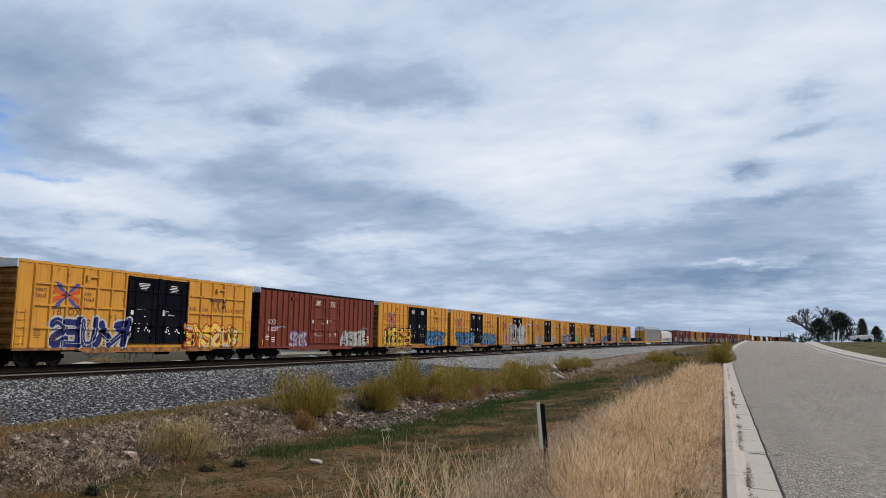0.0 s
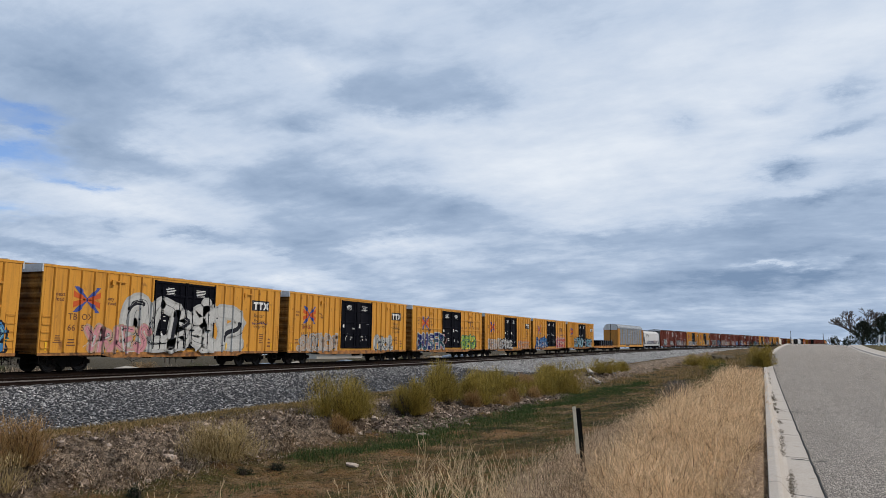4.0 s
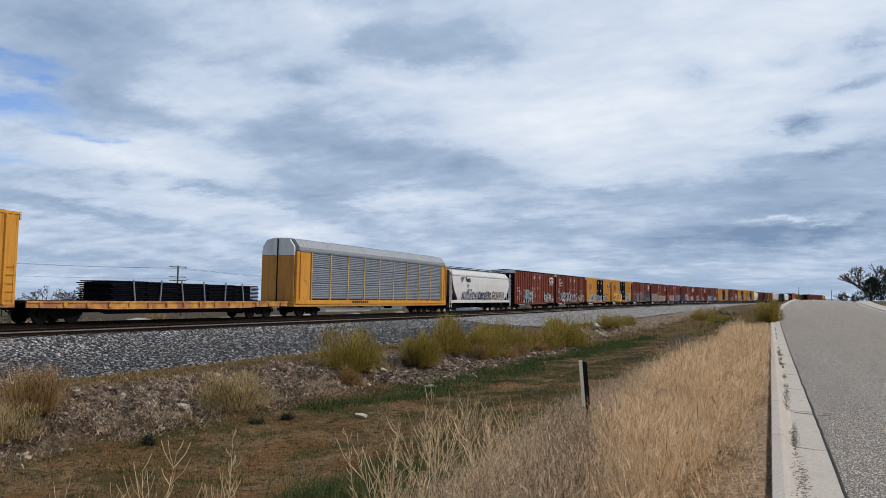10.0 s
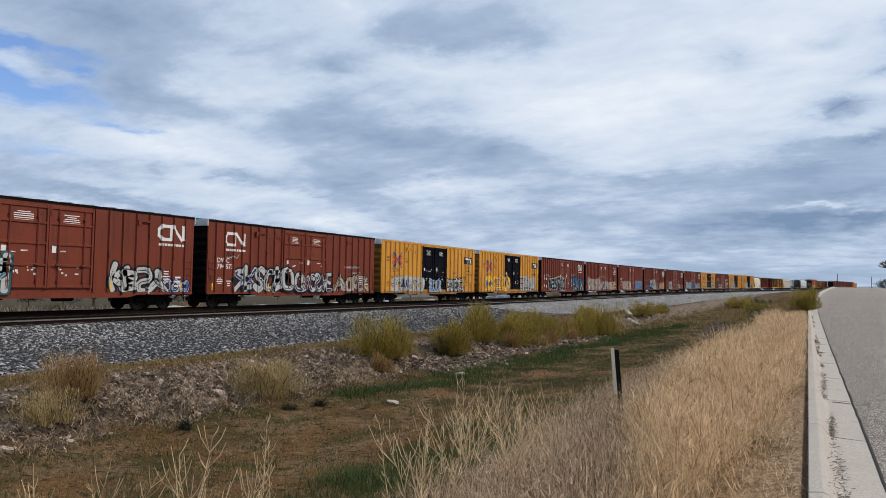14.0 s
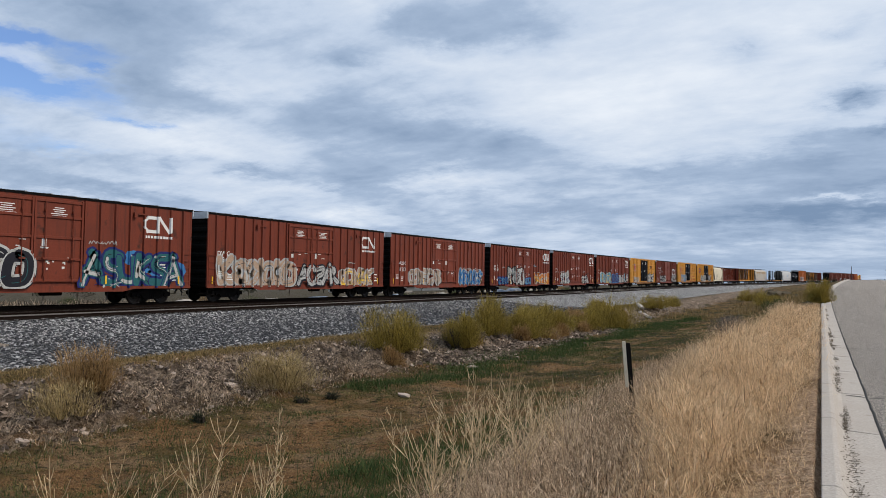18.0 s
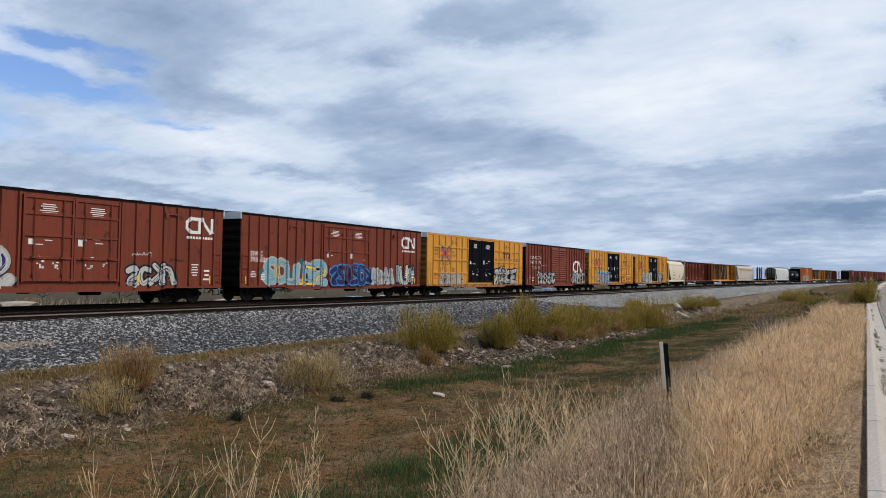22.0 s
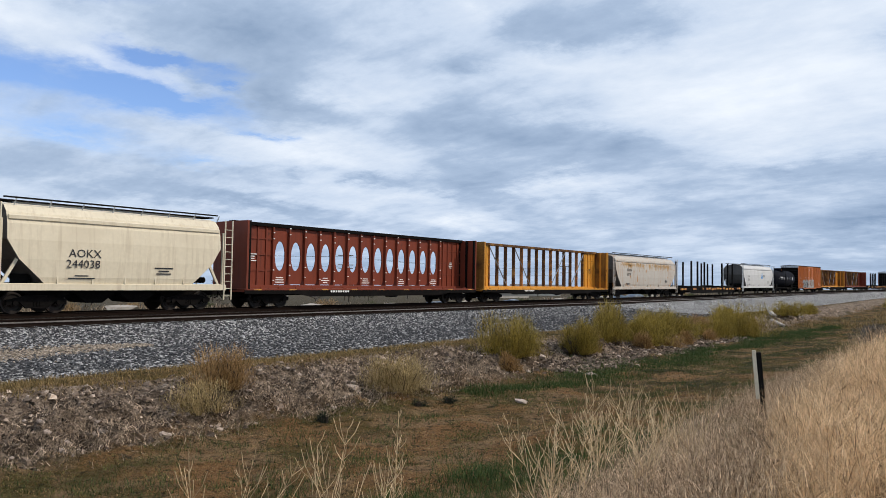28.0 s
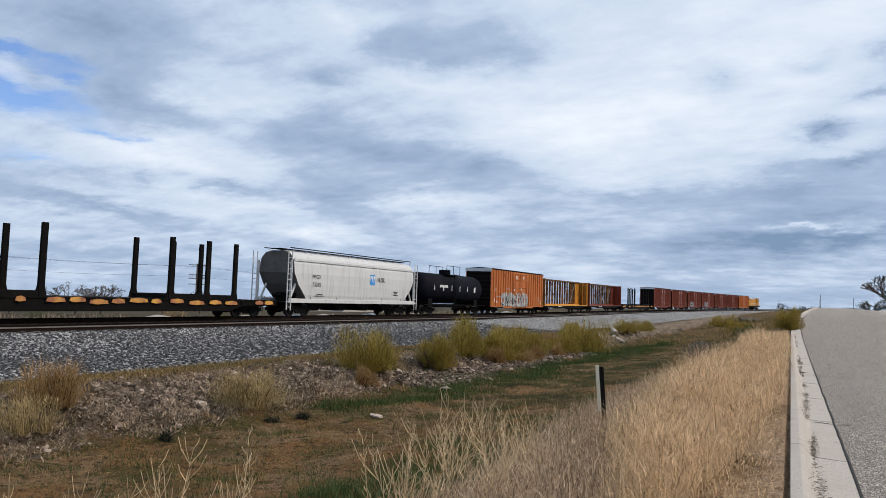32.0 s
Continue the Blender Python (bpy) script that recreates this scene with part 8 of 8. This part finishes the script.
def build_plants():
    ol = "olive green brush with fine upright twigs on the bank"
    for x, y, w, h, s in ((-13.7, 21.6, 2.7, 1.75, 1), (-13.0, 25.2, 1.6, 1.75, 2), (-13.6, 29.6, 2.1, 1.9, 3), (-13.2, 32.2, 2.4, 1.5, 4), (-13.7, 34.6, 2.4, 1.6, 5), (-13.5, 37.3, 2.6, 1.7, 6), (-13.0, 40.3, 2.6, 1.5, 26), (-12.7, 44.6, 3.8, 2.4, 7), (-13.9, 47.9, 2.6, 1.7, 8)):
        shrub(x, y, w * 1.12, h, M["rabbit"], s, ol, 2400)
    for i, (x, y, w, h) in enumerate(((-12.9, 20.2, 1.1, 0.7), (-13.1, 26.6, 1.6, 1.1), (-12.6, 30.8, 1.3, 0.9), (-12.4, 33.6, 1.5, 0.8), (-12.5, 36.0, 1.4, 0.9), (-12.4, 38.9, 1.5, 0.8), (-13.6, 42.4, 1.8, 1.2), (-13.2, 50.5, 1.8, 1.0))):
        shrub(x, y, w, h, M["russet"], 61 + i, "russet dry brush between the green bushes", 1100)
    shrub(-13.7, 63.0, 3.0, 1.5, M["rabbit"], 21, ol)
    shrub(-14.2, 72.0, 3.0, 1.4, M["rabbit"], 22, ol, 1200)
    shrub(-12.4, 14.4, 2.7, 1.15, M["dun_brush"], 9, "straw-coloured brush clump on the bank", 1800)
    shrub(-13.6, 9.9, 1.5, 1.3, M["russet"], 10, "russet dry brush on the bank", 1000)
    shrub(-12.9, 8.9, 1.6, 0.85, M["dun_brush"], 23, "straw-coloured brush clump on the bank", 700)
    shrub(-0.95, 50.0, 1.8, 1.55, M["rabbit"], 14, "olive green bush beside the kerb", 2600)
    shrub(-4.2, 58.0, 2.0, 1.2, M["green"], 15, "green weedy bush in the tall grass", 1500)
    shrub(-6.0, 75.0, 3.5, 1.4, M["rabbit"], 16, "olive green bush at the end of the ditch", 1500)
    shrub(-9.0, 95.0, 5.0, 1.8, M["rabbit"], 17, "olive green bush at the end of the ditch", 1500)
    shrub(-4.2, 34.5, 2.2, 1.1, M["grey_brush"], 18, "grey dead brush in the ditch", 1500)
    for x, y, s in ((-11.4, 10.7, 31), (-11.35, 13.8, 32), (-11.0, 14.5, 33)):
        shrub(x, y, 0.45, 0.26, M["evergreen"], s, "small dark evergreen tuft in the turf", 260)
    for i, (x, y, zt) in enumerate(((-3.39, 5.55, 0.71), (-2.84, 5.51, 0.8), (-3.28, 6.74, 0.58), (-2.93, 5.24, 0.46), (-2.99, 7.42, 0.59), (-2.9, 7.99, 0.34), (-4.27, 4.9, 0.44), (-4.71, 4.48, 0.32), (-5.25, 3.84, 0.30), (-4.14, 4.34, 0.2),
                                    (-5.18, 3.92, 0.03), (-3.65, 6.55, 0.42), (-2.4, 5.97, 0.72), (-3.07, 6.29, 0.68), (-3.9, 8.2, 0.2), (-4.4, 9.4, 0.0), (-3.5, 9.0, 0.25), (-2.4, 6.9, 0.6), (-4.9, 11.5, -0.2))):
        weed(x, y, zt - ground_z(x, y), 100 + i, M["weed"])


def build_marker_post():
    x, y = -2.74, 11.15
    z = ground_z(x, y)
    p = thing("marker_post", "dark steel marker post with a pale strip at its top", "marker post", pose(x, y, z, 2, -4.5, 14))
    def bar(bm):
        prism(bm, [(-0.022, -0.025), (0.045, -0.025), (0.045, 0.0), (0.022, 0.03), (0.0, 0.03), (-0.022, 0.0)], "z", -0.3, 1.09)
    quick("post", p, M["post_black"], bar)
    quick("marker_strip", p, M["post_white"], lambda bm: box(bm, -0.075, -0.024, -0.034, -0.016, 0.42, 1.12), bevel=0.004, label="bleached pale strip")


def tree_bare(x, y, h, w, seed, label):
    r = random.Random(seed)
    z = ground_z(x, y)
    t = thing("bare_tree", label, "tree", pose(x, y, z - 0.05))
    limbs, twigs = bmesh.new(), bmesh.new()
    def grow(p, d, ln, rad, depth):
        q = p + d * ln
        rod(limbs if depth < 3 else twigs, p, q, max(rad, h * 0.0042), 6 if depth < 2 else 4)
        if depth >= 6:
            return
        for k in range(r.randint(2, 3)):
            a = r.uniform(0, 6.28)
            e = (d + Vector((math.cos(a), math.sin(a), r.uniform(-0.1, 0.35))) * r.uniform(0.5, 0.95)).normalized()
            grow(q, e, ln * r.uniform(0.62, 0.85), rad * 0.62, depth + 1)
    bm = bmesh.new()
    rod(bm, (0, 0, 0), (0, 0, h * 0.2), h * 0.028, 8)
    part("trunk", bm, M["bark"], t)
    for k in range(5 if h < 6 else 8):
        a = k * (1.26 if h < 6 else 0.785) + r.uniform(-0.3, 0.3)
        grow(Vector((0, 0, h * 0.18)), Vector((math.cos(a) * w / h * 1.5, math.sin(a) * w / h * 1.5, 0.9)).normalized(), h * 0.25, h * 0.018, 1)
    part("limbs", limbs, M["bark"], t)
    part("crown", twigs, M["bare_twig"], t)


def tree_evergreen(x, y, h, w, seed, mat, label, n=2600):
    rs = np.random.default_rng(seed)
    z = ground_z(x, y)
    t = thing("evergreen_tree", label, "tree", pose(x, y, z - 0.05))
    bm = bmesh.new()
    rod(bm, (0, 0, 0), (0, 0, h * 0.6), h * 0.02, 7)
    part("trunk", bm, M["bark"], t)
    u = rs.uniform(0.02, 1, n) ** 0.8
    a = rs.uniform(0, 6.28, n)
    prof = w * 0.5 * (1 - u) ** 0.5 * (0.75 + 0.3 * np.sin(a * 4 + u * 19 + seed)) * rs.uniform(0.4, 1.05, n)
    roots = np.stack([prof * np.cos(a), prof * np.sin(a), u * h * 0.92], 1)
    blades("crown", roots, h * rs.uniform(0.05, 0.13, n), rs.uniform(0.3, 1.2, n), h * rs.uniform(0.015, 0.035, n), mat, rs, 2, parent=t)


def tree_round(x, y, h, w, seed, mat, label, n=900):
    rs = np.random.default_rng(seed)
    z = ground_z(x, y)
    t = thing("leafy_tree", label, "tree", pose(x, y, z - 0.05), group="distant trees")
    bm = bmesh.new()
    rod(bm, (0, 0, 0), (0, 0, h * 0.55), h * 0.03, 6)
    part("trunk", bm, M["bark"], t)
    a, b = rs.uniform(0, 6.28, n), rs.uniform(-0.9, 1, n)
    k = rs.uniform(0.3, 1.0, n) ** 0.5 * (0.8 + 0.25 * np.sin(a * 3 + seed) + 0.15 * np.sin(b * 9))
    c = np.sqrt(1 - b * b)
    roots = np.stack([w * 0.5 * k * c * np.cos(a), w * 0.5 * k * c * np.sin(a), h * 0.55 + h * 0.42 * k * b], 1)
    blades("crown", roots, h * rs.uniform(0.05, 0.12, n), rs.uniform(0.3, 1.2, n), h * rs.uniform(0.03, 0.06, n), mat, rs, 2, parent=t)


def power_pole(x, y, h, arms, turn=0, wide=1.3, gap=1.1):
    z = ground_z(x, y)
    p = thing("power_pole", "weathered wooden power pole with crossarms", "power pole", pose(x, y, z, 0, 0, turn), group="power poles")
    quick("pole", p, M["pole_wood"], lambda bm: rod(bm, (0, 0, -0.3), (0, 0, h), 0.075 if h < 8 else 0.2, 8), key=("pole", h))
    for i in range(arms):
        zz = h - 0.4 - (0.0, 2.6, 3.5, 5.0)[i] * gap / 2.6
        quick("crossarm", p, M["pole_wood"], lambda bm: box(bm, -wide, wide, -0.09, 0.09, 0, 0.2), pose(0, 0.15, zz), key=("arm", wide))
        for k in (-0.9 * wide, -0.4 * wide, 0.4 * wide, 0.9 * wide):
            quick("insulator", p, M["gate_white"], lambda bm: rod(bm, (0, 0, 0), (0, 0, 0.2), 0.05, 6), pose(k, 0.15, zz + 0.2), key="insul")


def house(x, y, w, d, h, turn, seed, label):
    z = ground_z(x, y)
    o = thing("house", label, "house", pose(x, y, z - 0.1, 0, 0, turn), group="distant houses")
    quick("wall", o, M["siding"], lambda bm: box(bm, -w / 2, w / 2, -d / 2, d / 2, 0, h))
    def roof(bm):
        prism(bm, [(-d / 2 - 0.5, h - 0.05), (d / 2 + 0.5, h - 0.05), (0, h + d * 0.24)], "x", -w / 2 - 0.4, w / 2 + 0.4)
    quick("roof", o, M["roofing"], roof)
    for i in range(4):
        wx = -w / 2 + w * (i + 0.5) / 4
        win = quick("window", o, M["gate_white"], lambda bm: box(bm, -0.65, 0.65, -0.05, 0.05, 0.9, 2.1), pose(wx, d / 2 + 0.03, 0), key="win")
        quick("pane", win, M["pane"], lambda bm: box(bm, -0.55, 0.55, 0.04, 0.07, 1.0, 2.0), key="winpane")


def build_surroundings():
    tree_bare(16.6, 179.0, 9.4, 10.0, 3, "wide leafless tree with a spreading crown")
    tree_evergreen(15.9, 169.0, 5.0, 7.6, 4, M["evergreen"], "dark dense evergreen tree")
    tree_evergreen(20.0, 168.6, 6.2, 9.0, 5, M["evergreen"], "dark dense evergreen tree")
    tree_evergreen(26.5, 188.0, 5.6, 3.4, 6, M["blue_conifer"], "pale grey-green conifer beyond the lawn")
    tree_evergreen(29.2, 187.5, 3.8, 4.4, 7, M["evergreen"], "dark evergreen tree beyond the lawn")
    tree_evergreen(32.5, 186.0, 3.2, 4.0, 17, M["evergreen"], "dark evergreen tree beyond the lawn")
    tree_round(17.7, 229.0, 3.2, 4.0, 8, M["evergreen"], "dark clipped round tree", 700)
    tree_round(14.6, 232.0, 3.6, 4.2, 18, M["far_leaf"], "leafy tree far down the street", 700)
    sign = thing("sign_frame", "white slanted sign frame on the lawn", "sign", pose(16.6, 149.0, ground_z(16.6, 149.0)))
    for k in (-0.35, 0.35):
        quick("sign_leg", sign, M["gate_white"], lambda bm: box(bm, -0.12, 0.12, -0.05, 0.05, -0.1, 2.0), pose(k, 0, 0, 0, 8, 0), key="signleg")
    van = thing("white_trailer", "white box trailer parked beyond the lawn", "trailer", pose(22.2, 158.5, ground_z(22.2, 158.5) + 0.05, 0, 0, 12))
    quick("box", van, M["gate_white"], lambda bm: prism(bm, [(-1.8, 0.4), (1.8, 0.4), (1.75, 1.4), (-1.8, 1.05)], "y", -0.8, 0.8), bevel=0.04)
    for k in (-1.0, 1.0):
        for s in (-0.9, 0.9):
            quick("wheel", van, M["post_black"], lambda bm: rod(bm, (0, -0.12, 0), (0, 0.12, 0), 0.35, 14), pose(k, s, 0.33), key="vanwheel")
    r, rs2 = random.Random(11), np.random.default_rng(77)
    # trees along the horizon beyond the street
    for i in range(26):
        x, y = -8 + i * 2.6 + r.uniform(-1, 1), r.uniform(255, 330)
        tree_round(x, y, r.uniform(1.8, 3.4), r.uniform(3.5, 7.0), 40 + i, M["far_leaf"] if i % 3 else M["evergreen"], "low leafy tree on the horizon", 420)
    for x, y, h in ((4.1, 260, 6.5), (13.3, 259, 6.0), (-24, 399, 6.8), (-12, 398, 6.0), (6, 396, 6.0), (24.0, 262, 6.4)):
        power_pole(x, y, h, 0, 0)
    # beyond the track
    tree_bare(-88.3, 65.6, 5.4, 4.6, 71, "small leafless tree beyond the track")
    tree_bare(-86.5, 68.1, 5.0, 4.0, 72, "small leafless tree beyond the track")
    for x, y, h, arms, turn in ((-142, 140, 12.6, 4, 45), (-150, 48, 13.7, 2, 20), (-139, 260, 12.0, 2, 40)):
        power_pole(x, y, h, arms, turn, 2.1, 2.6)
    for (xa, ya, za), (xb, yb, zb) in (((-150, 48, 13.3), (-142, 140, 12.2)), ((-142, 140, 12.2), (-139, 260, 11.6)), ((-150, 48, 13.3), (-158, -44, 13.3))):
        for off, drop in ((-1.6, 0.1), (1.6, 0.1), (-1.2, 2.7)):
            bm, last = bmesh.new(), None
            for k in range(13):
                u = k / 12
                q = Vector((xa + (xb - xa) * u + off, ya + (yb - ya) * u, za + (zb - za) * u + ground_z(-145, 140) - drop - 1.2 * math.sin(3.1416 * u)))
                if last is not None:
                    rod(bm, last, q, 0.02, 4)
                last = q
            tagged(put("power_line", mesh_of("power_line", bm, M["post_black"])), "thin dark power line slung between wooden poles", "power line", "power lines")
    for i in range(34):
        x, y = r.uniform(-150, -95), -10 + i * 9.5 + r.uniform(-4, 4)
        (tree_bare if i % 3 == 0 else tree_round)(x, y, r.uniform(2.6, 4.6), r.uniform(3.5, 6), 90 + i, *(() if i % 3 == 0 else (M["far_leaf"],)), "leafless grey tree beyond the track" if i % 3 == 0 else "bushy tree beyond the track")
    for i, (x, y, w, d, h, turn) in enumerate(((-120, 170, 16, 8, 2.0, 45), (-98, 150, 12, 7, 1.5, 60), (-135, 230, 18, 9, 2.2, 30))):
        house(x, y, w, d, h, turn, i, "low pale house with a grey roof beyond the track")
    for i in range(30):
        x, y = r.uniform(-62, -45), -5 + i * 5.6 + r.uniform(-2, 2)
        if i % 3:
            ob = shrub(x, y, r.uniform(2, 4), r.uniform(0.6, 1.1), M["russet"] if i % 2 else M["green"], 200 + i, "low brush beyond the track", 500)
        else:
            s = tagged(put("boulder", stone_mesh(300 + i, M["white_stone"]), None, pose(x, y, ground_z(x, y) + 0.15, 0, 0, i * 40)), "pale boulder beyond the track", "stone")
            s.scale = (r.uniform(0.8, 1.8), r.uniform(0.8, 1.4), 0.7)
    for i, (x, y) in enumerate(((-52, 66), (-53, 84), (-50, 112), (-54, 128))):
        quickob = quick("covered_pile", None, M["blue_tarp"], lambda bm: prism(bm, [(-1.4, 0), (1.4, 0), (1.0, 0.5), (0.1, 0.7), (-1.0, 0.5)], "y", -1.2, 1.2), pose(x, y, ground_z(x, y) - 0.03, 0, 0, 20 * i), bevel=0.08)
        tagged(quickob, "pile under a faded blue and white sheet", "sheeted heap")
    xs, ys = clumped(rs2, 16000, -62, -40, -10, 170, 500, 0.8)
    tagged(blades("far_brush", on_ground(xs, ys), rs2.uniform(0.12, 0.55, len(xs)), rs2.uniform(0.2, 1.0, len(xs)), rs2.uniform(0.02, 0.05, len(xs)), M["bank_stem"], rs2, 2), "grey and tan brush beyond the track", "brush", kind="stuff")
    # mound of earth and stone where the ditch ends
    rs = np.random.default_rng(12)
    for i in range(26):
        x, y = -8.2 + rs.normal(0, 1.5), 110 + rs.normal(0, 2.2)
        s = rs.uniform(0.3, 0.8)
        ob = tagged(put("boulder", stone_mesh(400 + i, M["clod"]), None, pose(x, y, ground_z(x, y) + 0.1 + max(0.0, 0.7 - 0.35 * abs(x + 8.2)) * rs.random(), 0, 0, i * 50)), "brown boulder in a heap at the end of the ditch", "stone", "boulder heap")
        ob.scale = (s * 1.5, s, s)


build_ground()
build_track()
build_road()
build_boxcars()
build_other_cars()
build_loose_stones()
build_gravel_patch()
build_gutter_litter()
build_grass()
build_stones()
build_plants()
build_marker_post()
build_surroundings()

motions()
